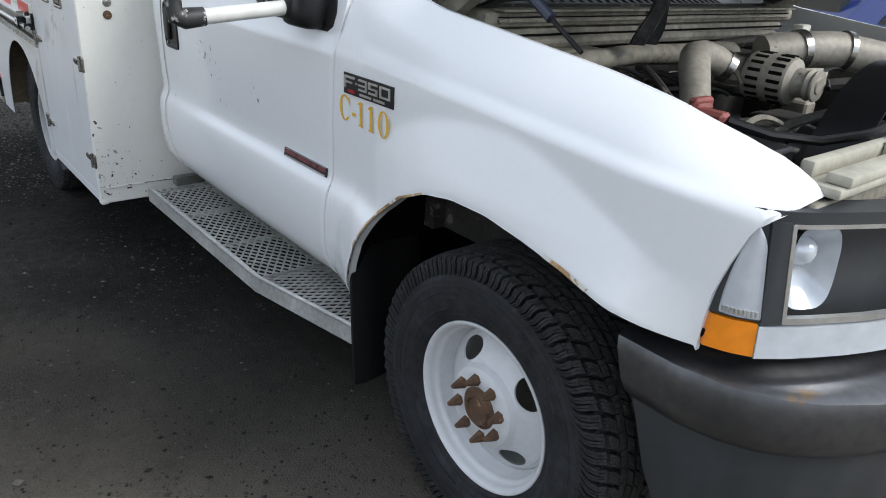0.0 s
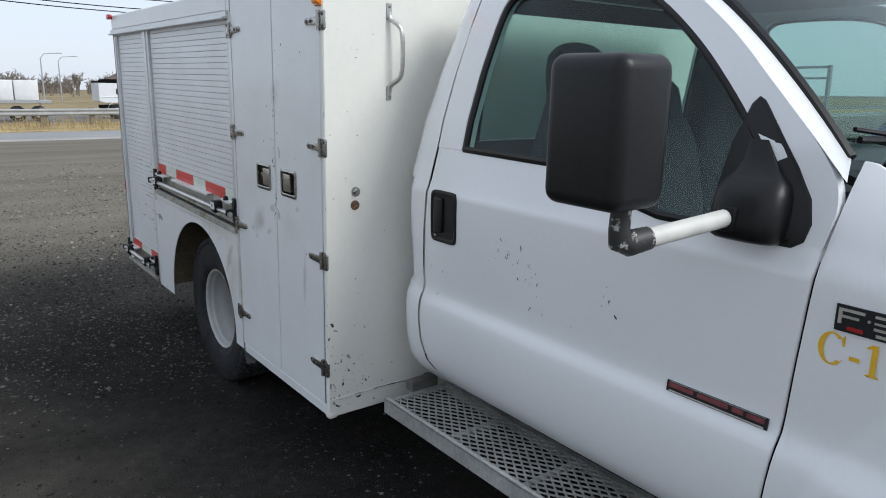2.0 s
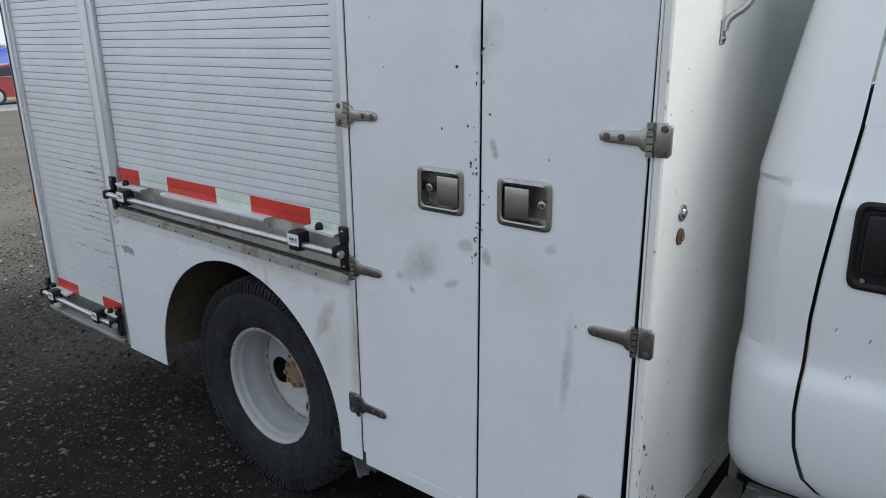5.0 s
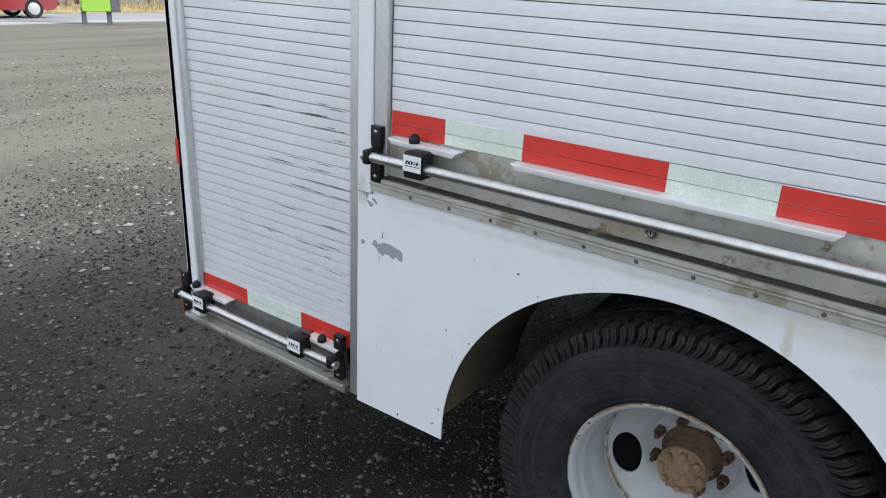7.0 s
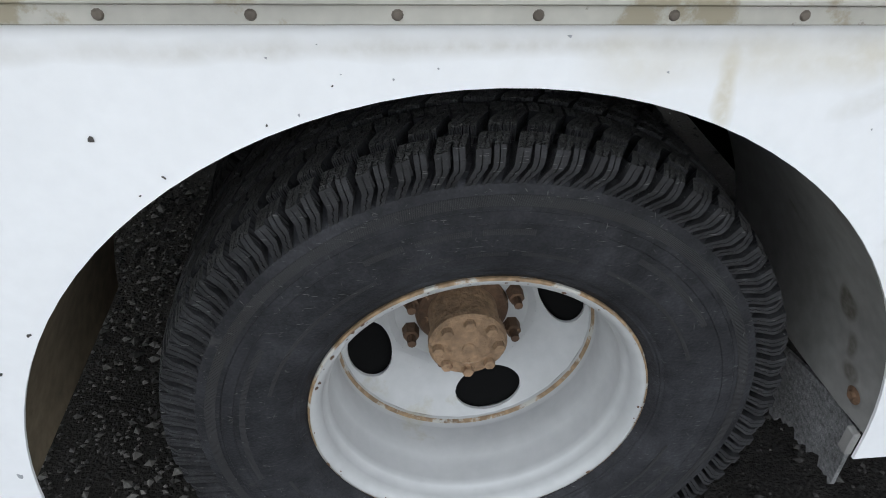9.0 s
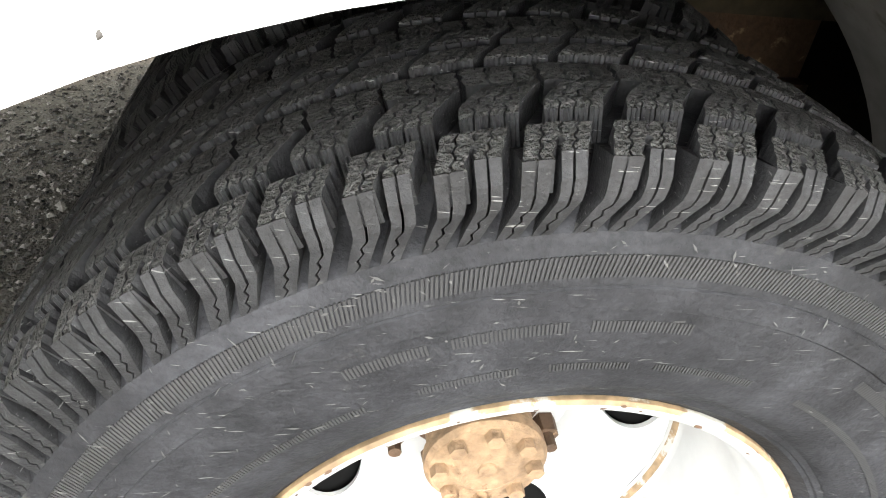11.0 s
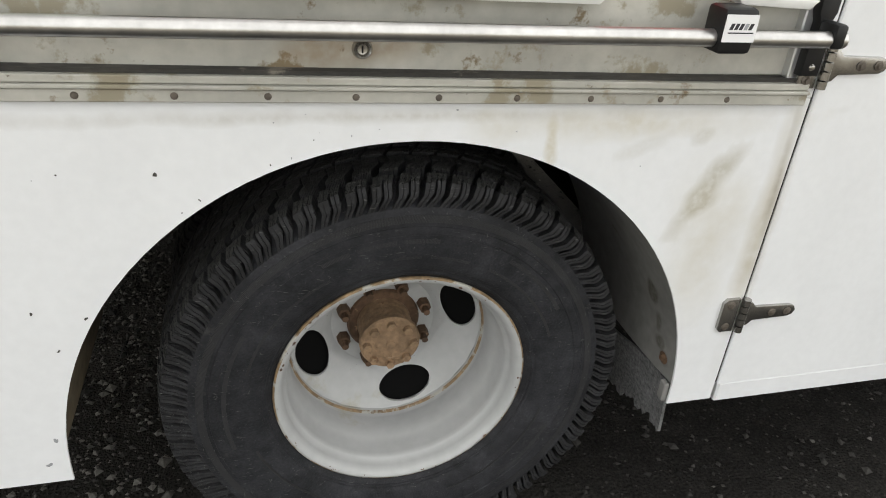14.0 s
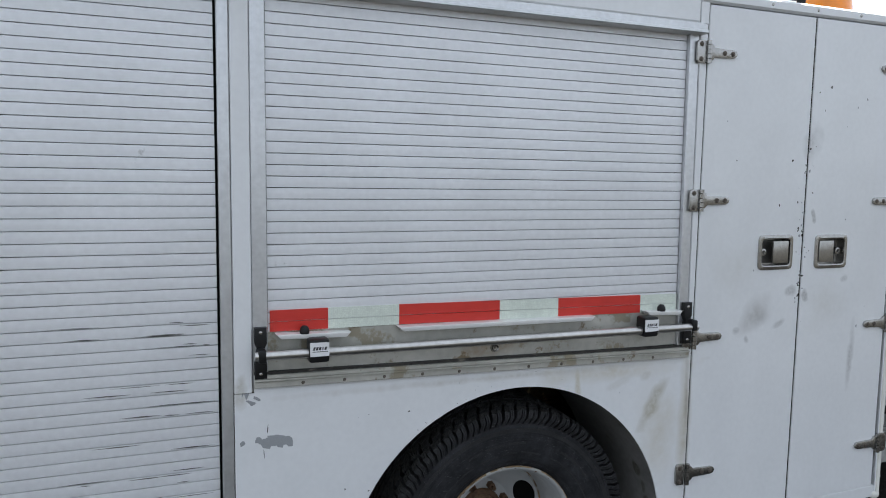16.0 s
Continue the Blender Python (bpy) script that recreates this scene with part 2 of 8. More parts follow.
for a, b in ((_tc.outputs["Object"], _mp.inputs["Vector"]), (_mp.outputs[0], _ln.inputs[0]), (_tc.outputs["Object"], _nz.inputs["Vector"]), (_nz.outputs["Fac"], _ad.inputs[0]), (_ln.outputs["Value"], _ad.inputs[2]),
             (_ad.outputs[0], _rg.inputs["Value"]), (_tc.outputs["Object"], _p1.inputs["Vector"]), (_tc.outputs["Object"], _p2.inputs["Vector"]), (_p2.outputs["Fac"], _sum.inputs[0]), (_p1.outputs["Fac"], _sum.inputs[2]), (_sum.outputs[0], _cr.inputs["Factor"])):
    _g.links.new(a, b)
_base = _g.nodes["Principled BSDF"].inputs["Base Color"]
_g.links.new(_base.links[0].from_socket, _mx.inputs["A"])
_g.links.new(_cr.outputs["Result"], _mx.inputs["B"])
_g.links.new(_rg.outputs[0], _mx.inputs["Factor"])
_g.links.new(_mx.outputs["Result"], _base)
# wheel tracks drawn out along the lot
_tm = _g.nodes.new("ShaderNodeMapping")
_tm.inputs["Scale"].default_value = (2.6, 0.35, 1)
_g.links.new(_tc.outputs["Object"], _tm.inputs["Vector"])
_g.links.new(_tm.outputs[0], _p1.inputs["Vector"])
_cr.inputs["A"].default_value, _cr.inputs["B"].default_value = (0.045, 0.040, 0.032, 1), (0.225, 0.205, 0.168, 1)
INTERIOR = material("dark_interior", (0.035, 0.038, 0.044), 0.8, grain=((6, 0.2),))
GLASS = bpy.data.materials.new("tinted_glass")
GLASS.use_nodes = True
_n = GLASS.node_tree
_n.nodes.remove(_n.nodes["Principled BSDF"])
_t, _g, _f, _x = (_n.nodes.new("ShaderNode" + k) for k in ("BsdfTransparent", "BsdfGlossy", "LayerWeight", "MixShader"))
_pw, _ma = _n.nodes.new("ShaderNodeMath"), _n.nodes.new("ShaderNodeMath")
_pw.operation, _pw.inputs[1].default_value = "POWER", 4.0
_ma.operation, _ma.inputs[1].default_value, _ma.inputs[2].default_value = "MULTIPLY_ADD", 0.6, 0.02
_t.inputs[0].default_value = (0.76, 0.86, 0.84, 1)
_g.inputs["Roughness"].default_value, _f.inputs[0].default_value = 0.02, 0.5
_n.links.new(_f.outputs["Facing"], _pw.inputs[0])
_n.links.new(_pw.outputs[0], _ma.inputs[0])
_n.links.new(_ma.outputs[0], _x.inputs[0])
_n.links.new(_t.outputs[0], _x.inputs[1])
_n.links.new(_g.outputs[0], _x.inputs[2])
_n.links.new(_x.outputs[0], _n.nodes["Material Output"].inputs[0])

STEP_METAL = material("galvanised_step", (0.46, 0.46, 0.44), 0.55, 0.5, grain=((7, 0.25), (60, 0.2)), spots=((10, 0.66, (0.12, 0.11, 0.09)),))
WORN_BLACK = material("worn_black", (0.025, 0.025, 0.025), 0.5, grain=((20, 0.2),), spots=((28, 0.56, (0.45, 0.44, 0.41)),))
ARM_WHITE = material("worn_white_arm", (0.62, 0.61, 0.57), 0.5, grain=((20, 0.1),), spots=((22, 0.66, (0.25, 0.24, 0.22)),))
MIRROR = material("mirror", (0.85, 0.85, 0.86), 0.04, 1.0)
GUARD = material("grey_guard", (0.20, 0.195, 0.185), 0.6, 0.0, grain=((5, 0.2), (40, 0.15)), spots=((6, 0.62, (0.10, 0.085, 0.07)),))
FLAP = material("worn_flap", (0.15, 0.15, 0.15), 0.85, grain=((12, 0.3), (160, 0.6)), bump=0.5, bump_scale=320, spots=((220, 0.60, (0.30, 0.30, 0.29)), (260, 0.66, (0.05, 0.05, 0.05))))
LINER = material("brown_underseal", (0.085, 0.068, 0.045), 0.85, grain=((5, 0.3), (50, 0.3)), spots=((9, 0.62, (0.05, 0.035, 0.02)),), spec=0.2)
BUMPER = material("dull_bumper", (0.13, 0.13, 0.135), 0.30, 0.85, grain=((5, 0.25), (50, 0.15)), spots=((7, 0.62, (0.20, 0.14, 0.09)), (40, 0.75, (0.16, 0.08, 0.04))))
DARK_GREY = material("dark_grey_plastic", (0.10, 0.105, 0.11), 0.5, grain=((8, 0.15), (60, 0.1)))
DULL_RED = material("dull_red_letters", (0.16, 0.035, 0.04), 0.5, grain=((60, 0.3),))
SURROUND = material("lamp_surround", (0.035, 0.037, 0.040), 0.45, grain=((8, 0.15), (60, 0.1)))
CLEAR_LENS = material("clear_lens", (0.55, 0.58, 0.62), 0.15, 0.2, grain=((30, 0.1),), coat=0.6)
BRIGHT = material("dull_chrome", (0.70, 0.70, 0.68), 0.28, 0.85, grain=((12, 0.12), (60, 0.1)))
DIRTY_BEIGE = material("dirty_beige", (0.21, 0.195, 0.155), 0.75, grain=((5, 0.35), (40, 0.3)), spots=((12, 0.6, (0.10, 0.085, 0.06)),))
INSULATION = material("insulation", (0.014, 0.0135, 0.013), 0.9, grain=((6, 0.4), (50, 0.4)), bump=0.8, bump_scale=30, spots=((9, 0.66, (0.10, 0.095, 0.085)),))
STRUT_BLUE = material("strut_paint", (0.025, 0.03, 0.05), 0.35)
BARSTEEL = material("bar_steel", (0.52, 0.51, 0.49), 0.3, 0.95, grain=((10, 0.12), (80, 0.1)), spots=((24, 0.72, (0.2, 0.17, 0.13)),))
SCRATCH = material("scraped_slat", (0.20, 0.20, 0.20), 0.5, 0.3, grain=((40, 0.4),))
SCREW = material("old_screw", (0.14, 0.12, 0.10), 0.6, 0.6, grain=((60, 0.3),))
LABEL_WHITE = material("label_white", (0.78, 0.78, 0.78), 0.4)
LABEL_INK = material("label_ink", (0.02, 0.02, 0.025), 0.5)
YELLOW = material("yellow_paint", (0.72, 0.42, 0.015), 0.45, grain=((40, 0.08),))
BADGE_BLACK = material("badge_black", (0.01, 0.011, 0.014), 0.3)
CHIP_GREY = material("bare_primer", (0.30, 0.31, 0.32), 0.7, grain=((60, 0.2),))
CHIP_DARK = material("bare_dark", (0.05, 0.045, 0.04), 0.7, grain=((60, 0.3),))
TAN_RUST = material("tan_rust", (0.24, 0.155, 0.09), 0.85, grain=((15, 0.3), (90, 0.35)), bump=0.5, bump_scale=120, spots=((30, 0.62, (0.13, 0.07, 0.035)), (45, 0.66, (0.36, 0.31, 0.24))))
LIP_RUST = material("lip_rust", (0.215, 0.145, 0.08), 0.75, grain=((30, 0.35), (120, 0.35)), spots=((22, 0.51, (0.40, 0.39, 0.35)),))
RUST_EDGE = material("rust_edge", (0.38, 0.24, 0.11), 0.8, grain=((30, 0.4), (120, 0.3)), spots=((24, 0.52, (0.70, 0.69, 0.64)),))
GRIME = material("engine_grime", (0.028, 0.026, 0.022), 0.75, grain=((9, 0.4), (60, 0.4)), spots=((16, 0.6, (0.16, 0.145, 0.12)),))
CAST = material("dusty_cast_metal", (0.27, 0.25, 0.21), 0.6, 0.25, grain=((9, 0.25), (60, 0.2)), spots=((20, 0.64, (0.12, 0.10, 0.08)),))
RED_PLASTIC = material("dusty_red", (0.20, 0.055, 0.045), 0.6, grain=((20, 0.3),))
DUSTY_CREAM = material("dusty_cream", (0.40, 0.38, 0.31), 0.6, grain=((9, 0.2), (50, 0.15)), spots=((18, 0.66, (0.2, 0.17, 0.12)),))
RESERVOIR = material("cloudy_plastic", (0.55, 0.54, 0.47), 0.5, grain=((9, 0.15),))
SEAT = material("seat_cloth", (0.036, 0.041, 0.052), 0.9, grain=((6, 0.2), (30, 0.1)), bump=0.05, bump_scale=60)
HEADLINER = material("headliner", (0.10, 0.105, 0.11), 0.9, grain=((30, 0.1),))
ASPHALT = material("road_asphalt", (0.15, 0.15, 0.155), 0.9, grain=((0.3, 0.12), (20, 0.15)), spec=0.2)
PALE_ASPHALT = material("pale_asphalt", (0.27, 0.27, 0.27), 0.9, grain=((0.3, 0.12), (20, 0.15)), spec=0.2)
PALE = material("pale_edge", (0.34, 0.33, 0.31), 0.9, grain=((0.6, 0.12), (12, 0.12)), spec=0.2)
STRAW = material("dry_straw", (0.34, 0.26, 0.13), 0.95, grain=((0.7, 0.3), (6, 0.3)), spec=0.1)
STRAW_FIELD = material("dry_field", (0.25, 0.20, 0.115), 0.95, grain=((0.05, 0.3), (0.6, 0.25)), spec=0.1)
GALV = material("galvanised", (0.38, 0.39, 0.39), 0.5, 0.5, grain=((3, 0.15),))
POST = material("weathered_timber", (0.20, 0.17, 0.13), 0.9, grain=((5, 0.3),))
BARK = material("bare_bark", (0.17, 0.145, 0.12), 0.95, grain=((0.2, 0.2),))
BRUSH = material("grey_brush", (0.15, 0.125, 0.105), 0.95, grain=((0.1, 0.3), (1.0, 0.4)))
SHINGLE = material("brown_shingle", (0.12, 0.085, 0.07), 0.9, grain=((0.5, 0.2), (6, 0.2)))
BRICK = material("house_brick", (0.33, 0.25, 0.20), 0.9, grain=((1, 0.15), (9, 0.2)))
TAN_WALL = material("house_tan", (0.42, 0.37, 0.30), 0.9, grain=((1, 0.15), (9, 0.15)))
WINDOW_DARK = material("dark_window", (0.03, 0.035, 0.04), 0.12, coat=0.3)
CONTAINER = material("container_red", (0.50, 0.07, 0.05), 0.6, grain=((1, 0.15),))
SIGN_GREEN = material("sign_green", (0.28, 0.50, 0.06), 0.5, grain=((3, 0.06),))
SIGN_LIGHT = material("sign_light_green", (0.45, 0.65, 0.25), 0.5)
WRAP = material("white_wrap", (0.72, 0.72, 0.71), 0.5, grain=((2, 0.08),))
TARP = material("blue_tarp", (0.04, 0.09, 0.36), 0.5, grain=((2, 0.2),))
CAR_RED = material("car_red", (0.20, 0.008, 0.014), 0.3, coat=0.3, grain=((2, 0.05),))
CAR_BLUE = material("car_blue", (0.015, 0.03, 0.16), 0.25, coat=0.6)
def stone_material(name, colour, lo, hi):
    """Loose stones, each of its own lightness."""
    m = material(name, colour, 0.9, grain=((25, 0.4), (160, 0.3)), spec=0.1)
    nt = m.node_tree
    geo, rg, sc = nt.nodes.new("ShaderNodeNewGeometry"), nt.nodes.new("ShaderNodeMapRange"), nt.nodes.new("ShaderNodeVectorMath")
    rg.interpolation_type, sc.operation = "SMOOTHERSTEP", "SCALE"
    rg.inputs["To Min"].default_value, rg.inputs["To Max"].default_value = lo, hi
    base = nt.nodes["Principled BSDF"].inputs["Base Color"]
    nt.links.new(geo.outputs["Random Per Island"], rg.inputs["Value"])
    nt.links.new(base.links[0].from_socket, sc.inputs[0])
    nt.links.new(rg.outputs[0], sc.inputs["Scale"])
    nt.links.new(sc.outputs[0], base)
    return m


# STONE takes the same darkened tone as the shaded ground round the truck
STONE = stone_material("loose_stone", (0.029, 0.028, 0.026), 0.5, 1.9)
GREY_STONE = stone_material("grey_stone", (0.068, 0.065, 0.059), 0.4, 2.0)
CHIPPING = stone_material("pale_chipping", (0.095, 0.092, 0.085), 0.4, 1.8)
PALE_STONE = stone_material("pale_stone", (0.20, 0.188, 0.16), 0.5, 1.6)
# stains and grime of the service body
YELLOWED, SMEAR, SOOT = (0.52, 0.475, 0.36), (0.44, 0.42, 0.35), (0.22, 0.22, 0.21)
stain(WHITE, (-0.133, 0.785), (0.100, 0.030), 60, SMEAR, 0.95, 18, 0.6)
stain(WHITE, (-0.016, 0.70), (0.030, 0.28), 0, (0.40, 0.345, 0.23), 0.75, 7, 0.95)
stain(WHITE, (-0.012, 0.80), (0.010, 0.16), 2, (0.22, 0.18, 0.12), 0.5, 16, 0.9)
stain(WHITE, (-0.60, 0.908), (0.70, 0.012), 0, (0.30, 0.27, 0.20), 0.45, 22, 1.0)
stain(WHITE, (-0.11, 0.70), (0.10, 0.20), 0, YELLOWED, 0.48, 9, 0.9)
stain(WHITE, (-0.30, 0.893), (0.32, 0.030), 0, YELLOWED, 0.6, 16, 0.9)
stain(WHITE, (-0.25, 0.86), (0.05, 0.014), 20, SMEAR, 0.25, 30)
stain(WHITE, (-0.388, 0.868), (0.012, 0.045), 5, YELLOWED, 0.7, 30)
stain(WHITE, (-0.165, 0.873), (0.024, 0.016), 30, SMEAR, 0.35, 30)
stain(DIRTY_ALU, (-0.64, 0.985), (0.10, 0.030), 0, (0.28, 0.2, 0.12), 0.6, 20)
stain(WHITE, (0.235, 1.030), (0.090, 0.055), 40, (0.30, 0.29, 0.265), 0.75, 11, 0.95)
stain(WHITE, (0.255, 1.015), (0.045, 0.028), 60, SOOT, 0.35, 20, 0.9)
stain(WHITE, (0.163, 0.985), (0.016, 0.014), 0, SOOT, 0.45, 30, 0.8)
stain(WHITE, (0.335, 0.998), (0.034, 0.012), 25, SOOT, 0.5, 24, 0.8)
stain(WHITE, (0.16, 1.18), (0.10, 0.10), 0, SMEAR, 0.28, 10, 1.0)
stain(WHITE, (0.650, 0.87), (0.016, 0.13), -4, SOOT, 0.5, 22, 0.8)
stain(WHITE, (0.43, 1.56), (0.045, 0.07), -10, SOOT, 0.4, 24, 0.8)
stain(WHITE, (0.52, 1.05), (0.11, 0.10), 0, SMEAR, 0.25, 9, 1.0)
for where, half, amount in (((0.452, 1.335), (0.010, 0.026), 0.6), ((0.375, 1.10), (0.030, 0.020), 0.5), ((0.435, 1.08), (0.016, 0.022), 0.6), ((0.205, 0.955), (0.012, 0.014), 0.5), ((0.60, 1.13), (0.020, 0.014), 0.4)):
    stain(WHITE, where, half, 15, SOOT, amount, 34, 0.5)
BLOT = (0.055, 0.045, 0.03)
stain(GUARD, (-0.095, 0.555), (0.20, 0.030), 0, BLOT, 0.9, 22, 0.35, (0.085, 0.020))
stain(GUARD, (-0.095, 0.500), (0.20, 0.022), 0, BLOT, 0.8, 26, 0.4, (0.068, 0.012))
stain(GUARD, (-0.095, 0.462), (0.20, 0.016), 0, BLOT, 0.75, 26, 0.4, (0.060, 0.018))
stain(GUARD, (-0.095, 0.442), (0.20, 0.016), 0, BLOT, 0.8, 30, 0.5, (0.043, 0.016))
stain(WHITE, (-1.30, 0.93), (0.02, 0.05), 0, SMEAR, 0.6, 30)

# ---- mesh helpers ----
def part(name, bm, mat, parent, label="", smooth=True, angle=35):
    """Links a bmesh as one mesh object under a thing or a part."""
    bmesh.ops.remove_doubles(bm, verts=bm.verts, dist=1e-6)
    me = bpy.data.meshes.new(name)
    bmesh.ops.recalc_face_normals(bm, faces=bm.faces)
    if smooth:
        for f in bm.faces:
            f.smooth = True
        for e in bm.edges:
            if len(e.link_faces) == 2 and e.calc_face_angle(0) > radians(angle):
                e.smooth = False
    bm.to_mesh(me)
    bm.free()
    for m in mat if isinstance(mat, (list, tuple)) else (mat,):
        me.materials.append(m)
    ob = new(name, me)
    ob.parent = parent
    if label:
        tagged(ob, label)
    return ob


def shared(name, ob, m, parent):
    """Another part on the mesh of ob, at the pose m."""
    c = new(name, ob.data)
    c.parent, c.matrix_basis = parent, m
    return c


def empty(name, m, label, category, group="", kind=""):
    e = new(name)
    e.empty_display_size = 0.2
    e.matrix_world = m
    return tagged(e, label, category, group, kind)


def bx(bm, x0, x1, y0, y1, z0, z1, bevel=0.0, seg=1):
    vs = [bm.verts.new((x, y, z)) for x in (x0, x1) for y in (y0, y1) for z in (z0, z1)]
    fs = [bm.faces.new([vs[i] for i in q]) for q in ((0, 1, 3, 2), (4, 6, 7, 5), (0, 4, 5, 1), (2, 3, 7, 6), (0, 2, 6, 4), (1, 5, 7, 3))]
    if bevel:
        bm.normal_update()
        es = list({e for f in fs for e in f.edges})
        bmesh.ops.bevel(bm, geom=es, offset=bevel, segments=seg, affect="EDGES", profile=0.5)
    return bm


def box(x0, x1, y0, y1, z0, z1, bevel=0.0, seg=1):
    return bx(bmesh.new(), x0, x1, y0, y1, z0, z1, bevel, seg)


def prism(bm, poly, y0, y1, bevel=0.0):
    """A plate whose outline (x, z) is given, from y0 to y1."""
    a = [bm.verts.new((x, y0, z)) for x, z in poly]
    b = [bm.verts.new((x, y1, z)) for x, z in poly]
    n = len(poly)
    fs = [bm.faces.new(a), bm.faces.new(b[::-1])]
    fs += [bm.faces.new((a[i], b[i], b[(i + 1) % n], a[(i + 1) % n])) for i in range(n)]
    if bevel:
        bm.normal_update()
        bmesh.ops.bevel(bm, geom=list(fs[0].edges), offset=bevel, segments=2, affect="EDGES", profile=0.5)
    return bm


def lathe(bm, profile, centre, axis="y", seg=48, a0=0.0, a1=360.0):
    """Turns (radius, along) pairs about an axis through centre."""
    c = Vector(centre)
    full = a1 - a0 >= 360
    rings = []
    for r, h in profile:
        ring = []
        for k in range(seg if full else seg + 1):
            a = radians(a0 + (a1 - a0) * k / seg)
            u, v = r * math.cos(a), r * math.sin(a)
            ring.append(bm.verts.new(c + Vector({"y": (u, h, v), "x": (h, u, v), "z": (u, v, h)}[axis])))
        rings.append(ring)
    for p, q in zip(rings, rings[1:]):
        for k in range(seg):
            j = (k + 1) % len(p)
            try:
                bm.faces.new((p[k], p[j], q[j], q[k]))
            except ValueError:
                pass
    return bm


def tube(bm, pts, r, seg=10, caps=True):
    """A round bar along points; r may be a list."""
    pts = [Vector(p) for p in pts]
    rs = r if isinstance(r, (list, tuple)) else [r] * len(pts)
    rings, side = [], None
    for i, p in enumerate(pts):
        d = (pts[min(i + 1, len(pts) - 1)] - pts[max(i - 1, 0)]).normalized()
        side = (side - d * side.dot(d)).normalized() if side else d.orthogonal().normalized()
        up = d.cross(side)
        rings.append([bm.verts.new(p + rs[i] * (side * math.cos(2 * math.pi * k / seg) + up * math.sin(2 * math.pi * k / seg))) for k in range(seg)])
    for a, b in zip(rings, rings[1:]):
        for k in range(seg):
            bm.faces.new((a[k], a[(k + 1) % seg], b[(k + 1) % seg], b[k]))
    if caps:
        bm.faces.new(rings[0][::-1])
        bm.faces.new(rings[-1])
    return bm


def sheet(bm, fn, us, vs, thick=None):
    """A grid of fn(u, v) points; thick: a vector that gives it depth."""
    g = [[bm.verts.new(fn(u, v)) for v in vs] for u in us]
    fs = [bm.faces.new((g[i][j], g[i + 1][j], g[i + 1][j + 1], g[i][j + 1])) for i in range(len(us) - 1) for j in range(len(vs) - 1)]
    if thick is not None:
        ext = bmesh.ops.extrude_face_region(bm, geom=fs)
        bmesh.ops.translate(bm, vec=Vector(thick), verts=[v for v in ext["geom"] if isinstance(v, bmesh.types.BMVert)])
    return bm


def lerp_table(table, x):
    """Smooth reading of a table of (x, y) pairs in rising x."""
    if x <= table[0][0]:
        return table[0][1]
    for (xa, ya), (xb, yb) in zip(table, table[1:]):
        if x <= xb:
            return ya + (yb - ya) * (x - xa) / (xb - xa)
    return table[-1][1]


def resample(poly, n):
    """n points at even lengths along an open polyline."""
    p = [Vector(q) for q in poly]
    d = [0.0]
    for a, b in zip(p, p[1:]):
        d.append(d[-1] + (b - a).length)
    out = []
    for k in range(n):
        s = d[-1] * k / (n - 1)
        i = min(max(j for j in range(len(d)) if d[j] <= s + 1e-9), len(p) - 2)
        out.append(p[i].lerp(p[i + 1], (s - d[i]) / max(d[i + 1] - d[i], 1e-9)))
    return out


def rounded_path(pts, rounds=2):
    """Cuts the corners of an open path, so that a bar bends smoothly."""
    pts = [Vector(p) for p in pts]
    for _ in range(rounds):
        q = [pts[0]]
        for a, b in zip(pts, pts[1:]):
            q += [a.lerp(b, 0.25), a.lerp(b, 0.75)]
        pts = q + [pts[-1]]
    return pts


def steps(a, b, n):
    return [a + (b - a) * k / n for k in range(n + 1)]


# ---- ground ----
LOW = -0.6   # the highway and the fields lie below the lot
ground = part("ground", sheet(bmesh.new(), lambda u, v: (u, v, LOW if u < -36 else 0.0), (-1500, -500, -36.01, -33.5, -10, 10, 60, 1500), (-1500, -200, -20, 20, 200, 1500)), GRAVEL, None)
tagged(ground, "dark grey gravel lot, darkened round the truck, with pale stones and tyre wear", "ground", kind="structure")

# ---- the truck ----
truck = empty("utility_truck", LEVEL, "white utility truck with service body and open bonnet, on gravel", "truck")
W = 2.44          # width of the service body
MID = W / 2

# service body: core, side panels, posts
bm = bmesh.new()
bx(bm, -1.96, 0.815, 0.06, W - 0.06, 0.93, 1.95)
bx(bm, -1.96, -1.34, 0.06, W - 0.06, 0.42, 0.93)
bx(bm, 0.02, 0.815, 0.06, W - 0.06, 0.42, 0.93)
part("body_core", bm, DARK, truck)
part("roof_cap", bx(box(-1.985, -0.02, -0.004, W, 1.885, 1.972, 0.006), -0.02, 0.832, -0.004, W, 1.945, 1.978, 0.006), WHITE, truck)
part("rear_wall", box(-1.985, -1.962, 0.0, W, 0.47, 1.884, 0.004), WHITE, truck)
for x0, x1, z0, z1 in ((-1.96, 0.811, 0.932, 1.884), (-1.96, -1.34, 0.42, 0.930), (0.02, 0.811, 0.42, 0.930)):
    part("far_wall", box(x0, x1, W - 0.058, W, z0, z1, 0.003), WHITE, truck)
part("front_wall", box(0.812, 0.832, -0.002, W, 0.36, 1.944, 0.004), CREAM, truck, "cream-white front wall with chipped lower edge")
part("corner_post", box(0.8065, 0.8115, 0, 0.05, 0.362, 1.944), WHITE, truck)
